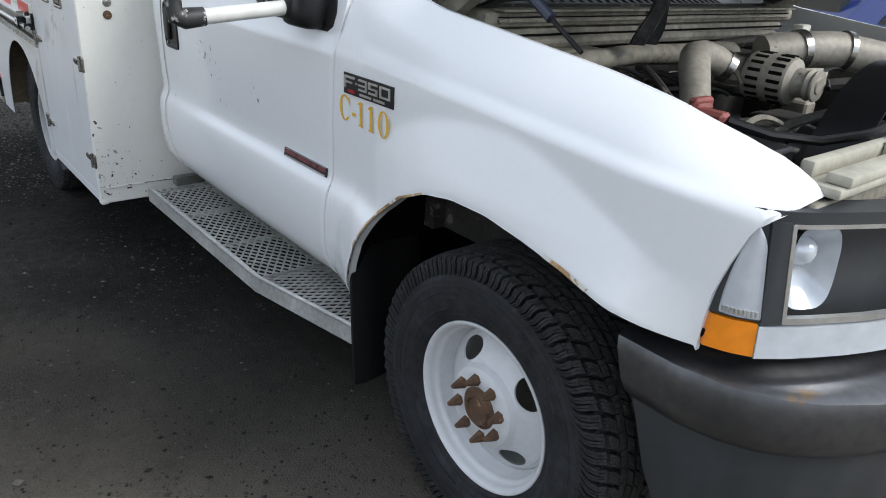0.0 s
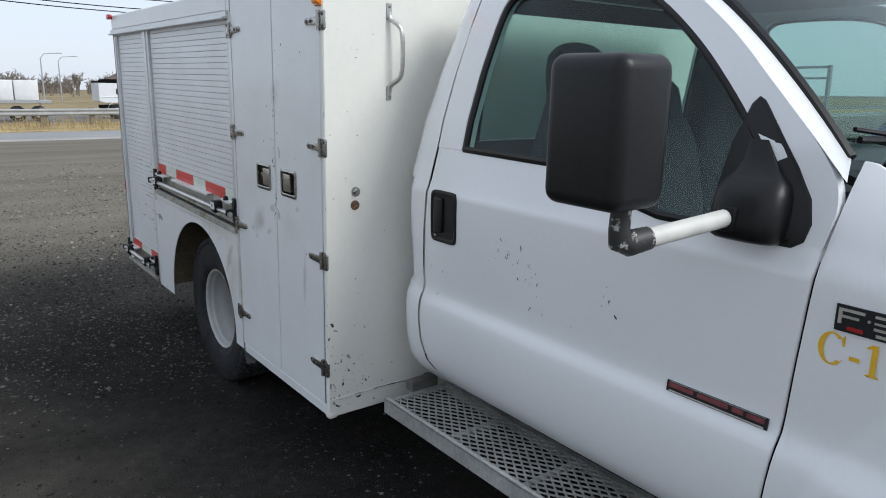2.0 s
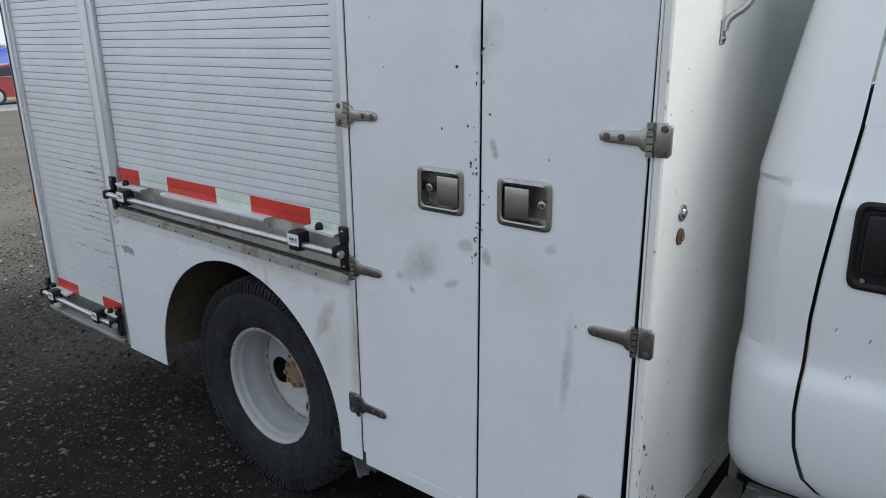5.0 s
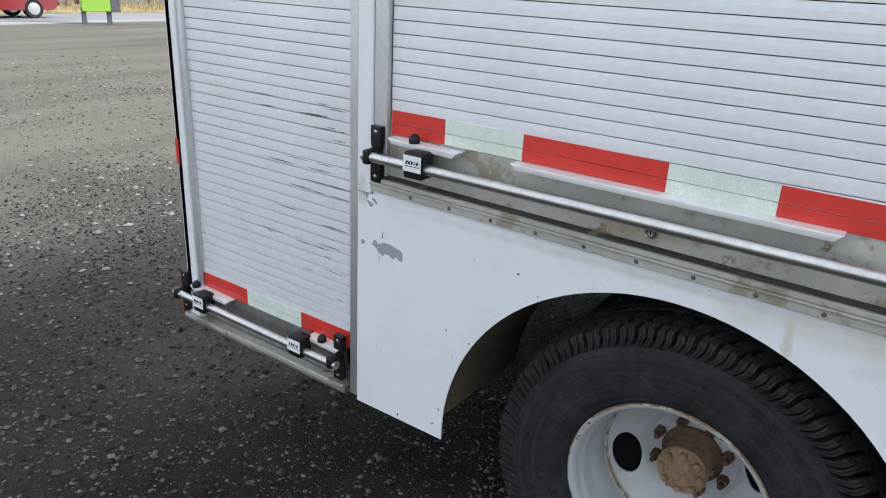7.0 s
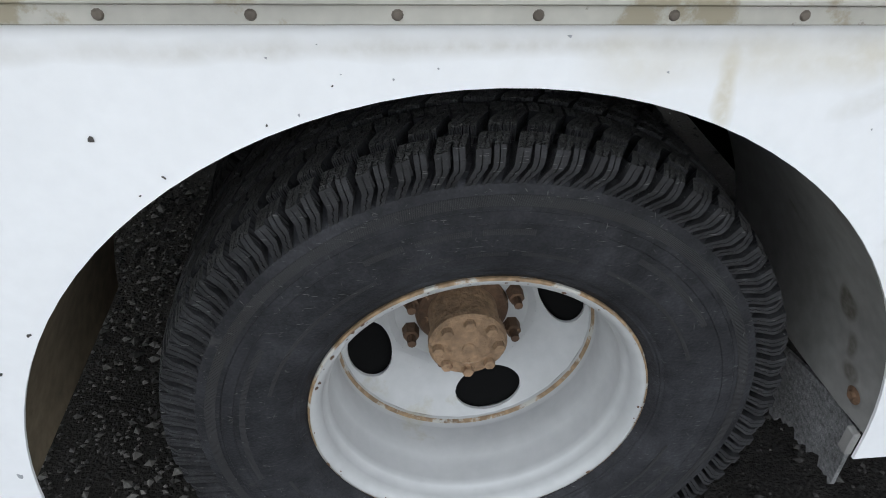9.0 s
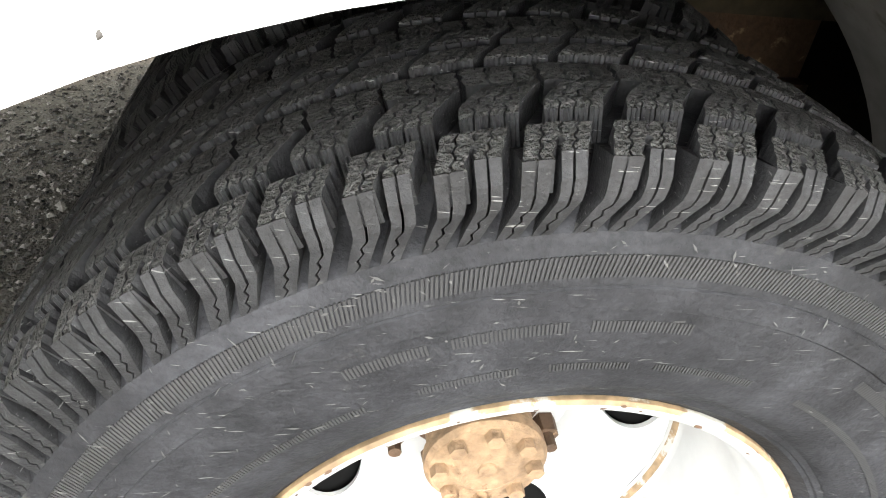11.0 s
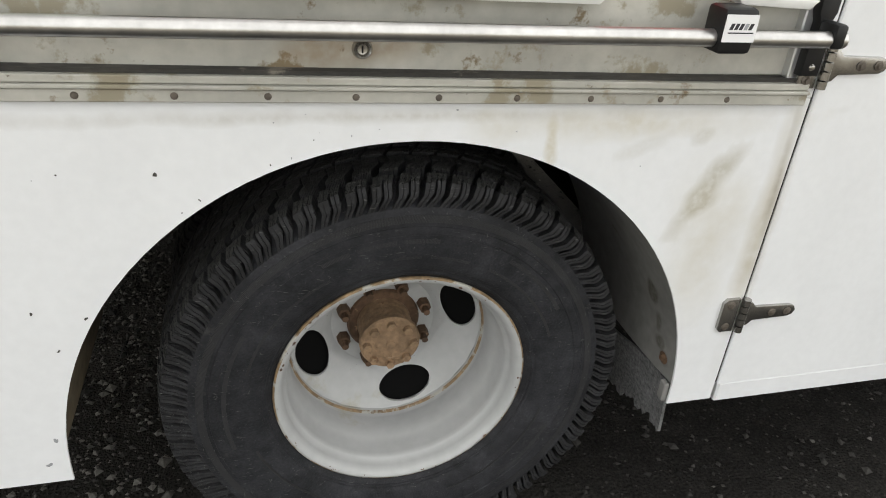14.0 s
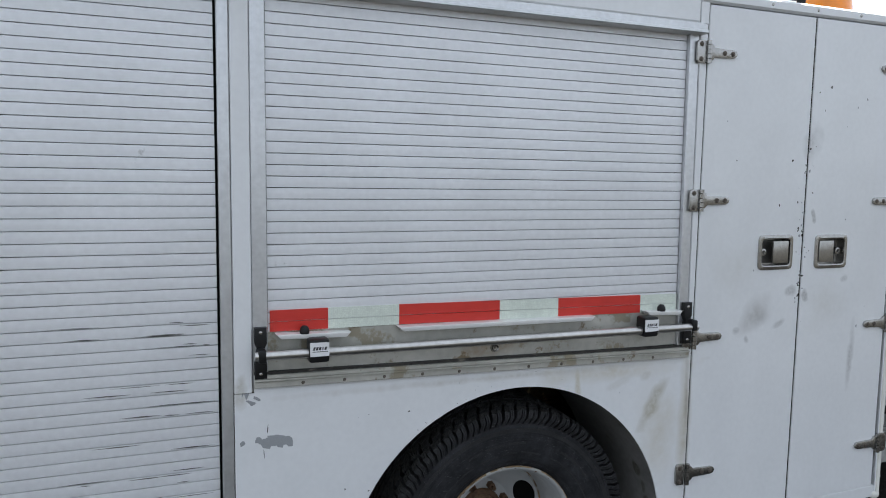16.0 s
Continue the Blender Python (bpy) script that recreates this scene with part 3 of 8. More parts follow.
# wheel panel with its round arch
ARCH_X, ARCH_Z, ARCH_R = -0.572, 0.397, 0.478
poly = [(-1.3122, 0.372), (ARCH_X - ARCH_R, 0.372)]
poly += [(ARCH_X - ARCH_R * math.cos(a), ARCH_Z + ARCH_R * math.sin(a)) for a in steps(0.0, math.pi, 48)]
poly += [(ARCH_X + ARCH_R, 0.372), (-0.0078, 0.372), (-0.0023, 0.925), (-0.019, 0.925), (-1.2665, 0.942), (-1.267, 0.925), (-1.3122, 0.925)]
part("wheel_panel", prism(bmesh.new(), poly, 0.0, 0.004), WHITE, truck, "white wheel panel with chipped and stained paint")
LATCHES = ((0.303, 1.222, 1), (0.533, 1.220, -1))


def seam(z, x):
    return x + 0.010 * (z - 1.2)


def storage_door(xa, xb, hole):
    """A panel with an opening for its latch; its upright edges lean a little to the nose."""
    cx, cz, _ = hole
    bm = bmesh.new()
    m = 48
    inner, outer = [], []
    for k in range(m):
        a = 2 * math.pi * k / m
        c, s = math.cos(a), math.sin(a)
        inner.append((cx + 0.060 * math.copysign(abs(c) ** 0.25, c), cz + 0.042 * math.copysign(abs(s) ** 0.25, s)))
        q = 1 / max(abs(c), abs(s))
        z = 1.94 + (1.94 - 0.405) / 2 * (s * q - 1)
        outer.append(((seam(z, xa) + seam(z, xb)) / 2 + (xb - xa) / 2 * c * q, z))
    mid = ((xa + xb) / 2, (0.405 + 1.94) / 2)
    rim = [(mid[0] + (x - mid[0]) * 1.0, z) for x, z in outer]
    rows = [[bm.verts.new((x, y, z)) for x, z in p] for p, y in ((rim, 0.03), (rim, 0.002), ([(x - math.copysign(0.002, x - mid[0]), z) for x, z in rim], 0.0), (inner, 0.0), (inner, 0.012))]
    for a, b in zip(rows, rows[1:]):
        for k in range(m):
            bm.faces.new((a[k], a[(k + 1) % m], b[(k + 1) % m], b[k]))
    return part("storage_door", bm, WHITE, truck, "white storage door with scuffed dirty paint", smooth=False)


for x0, x1 in ((0.0012, 0.0064), (0.4114, 0.4176), (0.7997, 0.8048)):
    part("door_gasket", prism(bmesh.new(), [(seam(z, x), z) for x, z in ((x0, 0.406), (x1, 0.406), (x1, 1.939), (x0, 1.939))], 0.004, 0.034), DARK, truck)
storage_door(0.0066, 0.4112, LATCHES[0])
storage_door(0.4178, 0.7995, LATCHES[1])
part("sill", box(0.004, 0.812, 0.002, 0.05, 0.36, 0.402, 0.003), WHITE, truck)
# posts and tracks
for x0, x1, y0, m, n in ((-1.985, -1.945, 0.0, WHITE, "post"), (-1.340, -1.3132, 0.003, ALU, "track"), (-1.3122, -1.271, -0.002, WHITE, "post"),
                         (-1.27, -1.234, 0.003, ALU, "track"), (-0.05, -0.018, 0.003, ALU, "track"), (-1.944, -1.925, 0.006, ALU, "track")):
    part(n, box(x0, x1, y0, 0.05, 0.926 if x0 > -1.32 else 0.38, 1.86, 0.002), m, truck)
part("post", prism(bmesh.new(), [(-0.017, 0.926), (seam(0.926, 0.001), 0.926), (seam(1.884, 0.001), 1.884), (-0.017, 1.884)], 0.0, 0.05), WHITE, truck)
part("post", prism(bmesh.new(), [(-0.0195, 1.8855), (seam(1.8855, 0.001), 1.8855), (seam(1.944, 0.001), 1.944), (-0.0195, 1.944)], -0.002, 0.05), WHITE, truck)
part("shutter_gap", box(-1.3455, -1.3405, 0.020, 0.033, 0.54, 1.852), DARK, truck)
part("drip_rail", bx(box(-1.99, -0.01, -0.028, 0.04, 1.852, 1.862, 0.002), -1.99, -0.01, -0.012, 0.04, 1.862, 1.884, 0.002), ALU, truck)

# roller shutters
def shutter(name, x0, x1, z0, z1, pitch, label):
    s = part(name, box(x0, x1, 0.034, 0.045, z0, z1), DARK, truck, label)
    n = int((z1 - z0) / pitch) + 1
    bm = bmesh.new()
    prof = [(0.034, 0.0), (0.0180, 0.0), (0.0171, 0.0007), (0.0167, pitch * 0.5), (0.0169, pitch - 0.0022), (0.0180, pitch - 0.0015), (0.034, pitch - 0.0015)]
    sheet(bm, lambda u, v: (u, prof[v][0], prof[v][1]), (x0, x1), range(len(prof)))
    first = part("slat", bm, SLAT, s, smooth=False)
    first.matrix_basis = pose(0, 0, z0)
    for k in range(1, n):
        shared("slat", first, pose(0, 0, z0 + k * pitch), s)
    return s


shutter("roller_shutter", -1.232, -0.051, 1.06, 1.852, 0.02675, "silver aluminium roller shutter with red and white tape")
shutter("roller_shutter", -1.925, -1.346, 0.535, 1.852, 0.02675, "silver aluminium roller shutter with scratched slats")


def tapes(z0, z1, runs):
    for x0, x1, m in runs:
        zm = z0 + (z1 - z0) * 0.46
        for a, b in ((z0, zm - 0.0006), (zm + 0.0006, z1)):  # cut through at the slat joint
            part("reflective_tape", prism(bmesh.new(), [(x, z - 0.012 * max(0.0, x + 0.95)) for x, z in ((x0 + 0.0003, a), (x1, a), (x1, b), (x0 + 0.0003, b))], 0.0135, 0.016), RED_TAPE if m else WHITE_TAPE, truck)


tapes(1.066, 1.117, ((-1.228, -1.089, 1), (-1.089, -0.908, 0), (-0.908, -0.628, 1), (-0.628, -0.450, 0), (-0.450, -0.180, 1), (-0.180, -0.053, 0)))
tapes(0.500, 0.545, ((-1.922, -1.735, 1), (-1.735, -1.522, 0), (-1.522, -1.350, 1)))

# ---- cab ----
SIDE = [(0.48, 0.40), (0.54, 0.325), (0.58, 0.285), (0.63, 0.258), (0.70, 0.243), (0.78, 0.238), (0.83, 0.240), (0.86, 0.246), (0.885, 0.259), (0.91, 0.263),
        (1.05, 0.253), (1.20, 0.249), (1.25, 0.250), (1.265, 0.256), (1.285, 0.262), (1.40, 0.285), (1.49, 0.303), (1.65, 0.350), (1.80, 0.405), (1.88, 0.438), (1.93, 0.468), (1.965, 0.50), (2.0, 0.56)]


def side_y(x, z):
    y = lerp_table(SIDE, z)
    if x < 1.02:  # rear corner
        d = min((1.02 - x) / 0.11, 1.0)
        y += 0.11 * (1 - math.sqrt(max(0.0, 1 - d * d)))
    return y


REAR_SEAM = [(0.56, 1.17), (0.59, 1.133), (0.63, 1.10), (0.70, 1.078), (0.79, 1.069), (1.03, 1.071), (1.29, 1.097), (1.40, 1.108), (1.66, 1.120), (1.86, 1.127), (1.965, 1.132)]
FRONT_SEAM = [(0.56, 2.352), (0.85, 2.380), (1.27, 2.412), (1.48, 2.432)]
ROWS_Z = [0.56, 0.575, 0.60, 0.63, 0.67, 0.71, 0.75, 0.79, 0.825, 0.845, 0.86, 0.872, 0.885, 0.897, 0.91, 0.95, 1.0, 1.1, 1.18, 1.235, 1.25, 1.258, 1.265, 1.275, 1.285]
SILL = [(1.10, 1.398), (1.74, 1.392), (1.84, 1.37), (1.95, 1.322), (2.02, 1.308), (2.45, 1.306)]
WINDOW = [(1.243, 1.398), (1.248, 1.62), (1.258, 1.82), (1.272, 1.866), (1.305, 1.891), (1.36, 1.901), (1.55, 1.904), (1.66, 1.897), (1.74, 1.882), (1.82, 1.850), (1.93, 1.782), (2.06, 1.680), (2.18, 1.560), (2.28, 1.44), (2.33, 1.37), (2.345, 1.306)]
FRAME = [(1.108, 1.398), (1.120, 1.66), (1.127, 1.86), (1.135, 1.93), (1.16, 1.952), (1.22, 1.958), (1.55, 1.962), (1.70, 1.950), (1.80, 1.925), (1.90, 1.880), (2.0, 1.815), (2.12, 1.728), (2.25, 1.61), (2.36, 1.51), (2.43, 1.42), (2.414, 1.306)]


def side_door(name, flip, label):
    far = (lambda p: Vector((p[0], 2 * MID - p[1], p[2]))) if flip else Vector

    def lower(u, v):
        if v < len(ROWS_Z):
            z = ROWS_Z[v]
            xa, xb = lerp_table(REAR_SEAM, z), lerp_table(FRONT_SEAM, z)
            x = xa + (xb - xa) * u
        else:
            k = (v - len(ROWS_Z) + 1) / 4
            xa, xb = lerp_table(REAR_SEAM, 1.285 + 0.113 * k), lerp_table(FRONT_SEAM, 1.285)
            x = xa + (xb - xa) * u
            z = 1.285 + k * (lerp_table(SILL, x) - 1.285)
        edge = min(u, 1 - u) * 1.3
        return far((x, side_y(x, z) + 0.006 * max(0.0, 1 - edge / 0.006) ** 2, z))

    bm = sheet(bmesh.new(), lower, [0, 0.0015, 0.003, 0.005] + steps(0.02, 0.98, 40) + [0.995, 0.997, 0.9985, 1], range(len(ROWS_Z) + 4), (0, -0.03 if flip else 0.03, 0))
    a, b = resample(rounded_path([(x, 0, z) for x, z in FRAME]), 90), resample(rounded_path([(x, 0, z) for x, z in WINDOW]), 90)

    def upper(u, v):
        p = a[u].lerp(b[u], v)
        return far((p.x, side_y(p.x, p.z) + (0.012 if v == 1 else 0), p.z))

    sheet(bm, upper, range(90), [0, 0.3, 0.6, 0.9, 1], (0, -0.03 if flip else 0.03, 0))
    door = part(name, bm, CAB_WHITE, truck, label)
    # glass, gasket
    bm = bmesh.new()
    base = resample([(1.243, 0, 1.395), (1.74, 0, 1.389), (1.84, 0, 1.367), (1.95, 0, 1.319), (2.02, 0, 1.305), (2.345, 0, 1.303)], 90)
    sheet(bm, lambda u, v: far(((p := b[u].lerp(base[u], v)).x, side_y(p.x, p.z) + 0.02, p.z)), range(90), steps(0, 1, 8), (0, 0.005, 0))
    glass = part("window_glass", bm, GLASS, door)
    glass.visible_shadow = False
    bm = bmesh.new()
    tube(bm, [far((p.x, side_y(p.x, p.z) + 0.008, p.z)) for p in b], 0.011, 6)
    tube(bm, [far((p.x, side_y(p.x, p.z) + 0.006, p.z + 0.006)) for p in base], 0.012, 6)
    part("window_gasket", bm, BLACK, door)
    return door


door = side_door("passenger_door", False, "white truck door with scratches and a black handle")
side_door("driver_door", True, "white far side truck door with clear window")

# rear corner, rocker and roof skins
for flip in (0, 1):
    bm = bmesh.new()

    def corner(u, v):
        z = v
        xa, xb = 0.91, lerp_table(REAR_SEAM, z) - 0.006
        xa += 0.0 if z < 1.29 else (z - 1.29) * 0.14
        x = xa + (xb - xa) * (1 - math.cos(u * math.pi / 2)) if u < 1 else xb
        y = side_y(x - (0.0 if z < 1.29 else (z - 1.29) * 0.14), z) + (0.012 if 0.9 < z < 1.28 and x < 0.99 else 0)
        return (x, 2 * MID - y if flip else y, z)
    sheet(bm, corner, steps(0, 1, 12), [0.54] + ROWS_Z + steps(1.30, 1.965, 14))
    sheet(bm, lambda u, v: (u, (2 * MID - v[1]) if flip else v[1], v[0]), steps(1.0, 2.36, 4), [(0.50, 0.42), (0.53, 0.345), (0.56, 0.33)])
    part("cab_corner", bm, CAB_WHITE, truck)
TOP_X = [(1.06, 1.20), (1.9, 1.885)]


def roof_pt(u, v):
    """u along, v across from one gutter to the other."""
    s = abs(2 * v - 1)
    y = MID + (2 * v - 1) * (MID - 0.497)
    x0, x1 = 1.03 - 0.02 * (1 - s * s), 1.80 + 0.195 * (1 - s ** 2.5)
    x = x0 + (x1 - x0) * u
    edge = min(u / 0.08, 1.0)
    z = 1.960 + 0.040 * (1 - s ** 4) * (1 - 0.75 * (1 - edge) ** 2) * (1 - 0.55 * max(0, (u - 0.6) / 0.4) ** 2)
    return (x, y, z)


part("roof", sheet(bmesh.new(), roof_pt, [0, 0.02, 0.05, 0.1] + steps(0.2, 1, 12), steps(0, 1, 32), (0, 0, -0.02)), CAB_WHITE, truck)
# rear wall with window, floor, firewall
def rear_x(z):
    return 0.92 + 0.15 * max(0.0, z - 1.29)


def rear_sheet(y0, y1, z0, z1, dx, thick):
    return sheet(bmesh.new(), lambda u, v: (rear_x(v) + dx, u, v), (y0, y1), steps(z0, z1, 6), (thick, 0, 0))


def corner_y(z):
    """Where the rounded rear corner of the cab meets its rear wall."""
    return side_y(0.91, z) + 0.004


def rear_band(z0, z1, ya, yb, dx, thick):
    """A band of the rear wall between two edges given as functions of the height."""
    return sheet(bmesh.new(), lambda u, v: (rear_x(v) + dx, ya(v) * (1 - u) + yb(v) * u, v), (0, 1), steps(z0, z1, 8), (thick, 0, 0))


def far_corner_y(z):
    return W - corner_y(z)


back = part("cab_rear_wall", rear_band(0.55, 1.40, corner_y, far_corner_y, 0, 0.02), CAB_WHITE, truck)
for z0, z1, ya, yb in ((1.885, 1.95, corner_y, far_corner_y), (1.401, 1.884, corner_y, lambda z: 0.57), (1.401, 1.884, lambda z: W - 0.57, far_corner_y)):
    part("wall_strip", rear_band(z0, z1, ya, yb, 0, 0.02), CAB_WHITE, back)
g = part("rear_window", rear_sheet(0.562, 1.878, 1.402, 1.883, 0.008, 0.004), GLASS, truck)
g.visible_shadow = False
trim_panel = part("rear_trim", rear_band(0.58, 1.395, corner_y, far_corner_y, 0.026, 0.004), INTERIOR, truck)
for z0, z1, ya, yb in ((1.860, 1.93, corner_y, far_corner_y), (1.396, 1.859, corner_y, lambda z: 0.585), (1.396, 1.859, lambda z: W - 0.585, far_corner_y)):
    part("trim_strip", rear_band(z0, z1, ya, yb, 0.026, 0.004), INTERIOR, trim_panel)
for sy in (0.585, 1.855):  # rounded upper corners of the window trim
    bm = bmesh.new()
    d = 0.07 if sy < MID else -0.07
    arc = [(sy + d * (1 - math.cos(a)), 1.86 - 0.07 * (1 - math.sin(a))) for a in steps(0, math.pi / 2, 8)]
    fan = [(sy, 1.86)] + arc
    bm.faces.new([bm.verts.new((rear_x(z) + 0.030, y, z)) for y, z in fan])
    part("trim_corner", bm, INTERIOR, trim_panel, smooth=False)
part("cab_floor", bx(box(0.945, 2.40, 0.34, 2.10, 0.54, 0.58), 2.36, 2.40, 0.34, 2.10, 0.58, 1.30), INTERIOR, truck)

# windscreen
def screen(u, v, off=0.0):
    s = 2 * u - 1
    lo = Vector((2.375 + 0.15 * (1 - s * s), MID + s * (MID - 0.415), 1.475 - 0.035 * (1 - s * s)))
    hi = Vector((1.84 + 0.15 * (1 - s * s), MID + s * (MID - 0.505), 1.945 + 0.025 * (1 - s * s)))
    p = lo.lerp(hi, v)
    p += Vector((0.03, 0, 0.03)) * (4 * v * (1 - v)) * 0.6
    return p + Vector((0.6, 0, 0.7)) * off


g = part("windscreen", sheet(bmesh.new(), screen, steps(0, 1, 24), steps(0, 1, 10), (-0.004, 0, -0.003)), GLASS, truck)
g.visible_shadow = False
bm = bmesh.new()
tube(bm, [screen(0, v) for v in steps(0, 1, 14)], 0.017, 8)
tube(bm, [screen(1, v) for v in steps(0, 1, 14)], 0.017, 8)
tube(bm, [screen(u, 1) for u in steps(0, 1, 20)], 0.014, 8)
part("windscreen_moulding", bm, BLACK, truck)
# pillars between door frame and windscreen
bm = bmesh.new()
outer = resample(rounded_path([(x, 0, z) for x, z in ((1.80, 1.925), (1.90, 1.880), (2.0, 1.815), (2.12, 1.728), (2.25, 1.61), (2.36, 1.51), (2.43, 1.44))]), 20)
for flip in (0, 1):
    bm = bmesh.new()

    def pillar(u, v):
        p = outer[u]
        a = Vector((p.x, side_y(p.x, p.z), p.z))
        b = screen(0, 1 - u / 19.0) + Vector((0.005, 0, 0.0))
        q = a.lerp(b, v)
        return (q.x, 2 * MID - q.y if flip else q.y, q.z)
    sheet(bm, pillar, range(20), steps(0, 1, 5))
    part("windscreen_pillar", bm, CAB_WHITE, truck)

# front wing with its flared arch
ARCH = [(2.50, 0.40), (2.515, 0.50), (2.545, 0.65), (2.60, 0.775), (2.68, 0.89), (2.77, 0.96), (2.87, 1.003), (2.97, 1.02), (3.08, 1.020), (3.19, 1.003), (3.30, 0.980), (3.38, 0.956), (3.47, 0.932), (3.548, 0.918)]
WING_TOP = [(2.437, 1.487), (2.50, 1.455), (2.60, 1.422), (2.74, 1.395), (3.03, 1.363), (3.25, 1.338), (3.39, 1.314), (3.506, 1.278), (3.58, 1.248), (3.628, 1.212), (3.642, 1.188)]
WING = [(2.358, 0.46), (2.362, 0.60), (2.386, 0.85), (2.418, 1.27)] + WING_TOP + [(3.612, 1.172), (3.594, 1.150), (3.574, 1.09), (3.558, 1.024), (3.553, 0.96), (3.552, 0.908)]
arch_pts = resample([(x, 0, z) for x, z in ARCH], 90)
wing_pts = resample([(x, 0, z) for x, z in WING], 90)


def wing_y(x, z):
    y = side_y(x, min(z, 1.25))
    crease = 1.262 - 0.07 * (x - 2.41)
    top = lerp_table(WING_TOP, x)
    if z > crease:
        k = min((z - crease) / max(top - crease, 0.02), 1.0)
        y += 0.012 * min(k * 5, 1) + 0.085 * k ** 1.6
    if x > 3.36:
        y += 0.046 * ((x - 3.36) / 0.2) ** 2
    return y


def wing(u, v):
    a, b = arch_pts[u], wing_pts[u]
    p = a.lerp(b, v)
    d = (p - a).length
    wide = 0.175 - 0.05 * min(max((p.x - 3.15) / 0.35, 0.0), 1.0)
    k = 1 - d / wide  # a straight slope that ends in a soft crease
    k = 0.0 if k < -0.08 else (k + 0.08) ** 2 / 0.32 if k < 0.08 else k
    flare = 0.046 * min(k, 0.94) * min(max((3.57 - p.x) / 0.16, 0.0), 1.0)
    return Vector((p.x, wing_y(p.x, p.z) - flare, p.z))


for flip in (0, 1):
    bm = bmesh.new()
    sheet(bm, lambda u, v: Vector((w.x, 2 * MID - w.y if flip else w.y, w.z)) if (w := wing(u, v)) else None, range(90), [0, 0.006, 0.02, 0.05] + steps(0.08, 1, 44), (0, -0.012 if flip else 0.012, 0))
    for s in ((0.0, 0.02), ):
        sheet(bm, lambda u, v: Vector((w.x, 2 * MID - w.y - v if flip else w.y + v, w.z)) if (w := wing(u, 0)) else None, range(90), [0, 0.03])
    part("front_wing", bm, CAB_WHITE, truck, "white flared front wing with rust at the arch edge")
# near-black strip added inside the front door seam, painting the gap's shade
seam_xs = [lerp_table(FRONT_SEAM, z) for z in steps(0.58, 1.28, 20)]
bm = sheet(bmesh.new(), lambda k, x: (seam_xs[k] + x, side_y(seam_xs[k], 0.58 + 0.70 * k / (len(seam_xs) - 1)) + 0.004, 0.58 + 0.70 * k / (len(seam_xs) - 1)), range(len(seam_xs)), (0.0010, 0.0050), (0, 0.012, 0))
part("seam_strip", bm, DARK, truck)

# ---- wheels ----
def tyre_profile(r, w, bead=0.0):
    """Section of a tyre, from the outer bead over the tread to the inner bead: (radius, along)."""
    h = w / 2
    return [(q - bead if q < 0.245 else q - bead * max(0.0, (0.30 - q) / 0.055) if q < 0.30 else q, y) for q, y in [(0.208, -h + 0.035), (0.222, -h + 0.022), (0.233, -h + 0.0125), (0.234, -h + 0.0110), (0.237, -h + 0.0105), (0.238, -h + 0.0085), (0.242, -h + 0.0075), (0.243, -h + 0.0060), (0.25, -h + 0.002), (0.265, -h - 0.002), (0.285, -h - 0.004), (0.300, -h - 0.004), (0.301, -h - 0.0052), (0.314, -h - 0.0045), (0.315, -h - 0.003), (0.3155, -h - 0.0034), (0.330, -h - 0.0024), (0.337, -h - 0.0008), (0.3435, -h + 0.0008), (0.348, -h + 0.008), (0.354, -h + 0.016),
            (0.360, -h + 0.022), (r - 0.023, -h + 0.030), (r - 0.018, -h + 0.040), (r - 0.0155, 0), (r - 0.018, h - 0.040), (r - 0.023, h - 0.030), (0.360, h - 0.022), (0.352, h - 0.010), (0.315, h + 0.003), (0.285, h + 0.004), (0.245, h - 0.006), (0.208, h - 0.035)]]


def block(bm, pts_outer, pts_inner):
    """A tread lug between two outlines of equal length."""
    a = [bm.verts.new(p) for p in pts_outer]
    b = [bm.verts.new(p) for p in pts_inner]
    bm.faces.new(a)
    for i in range(len(a)):
        j = (i + 1) % len(a)
        bm.faces.new((a[i], b[i], b[j], a[j]))


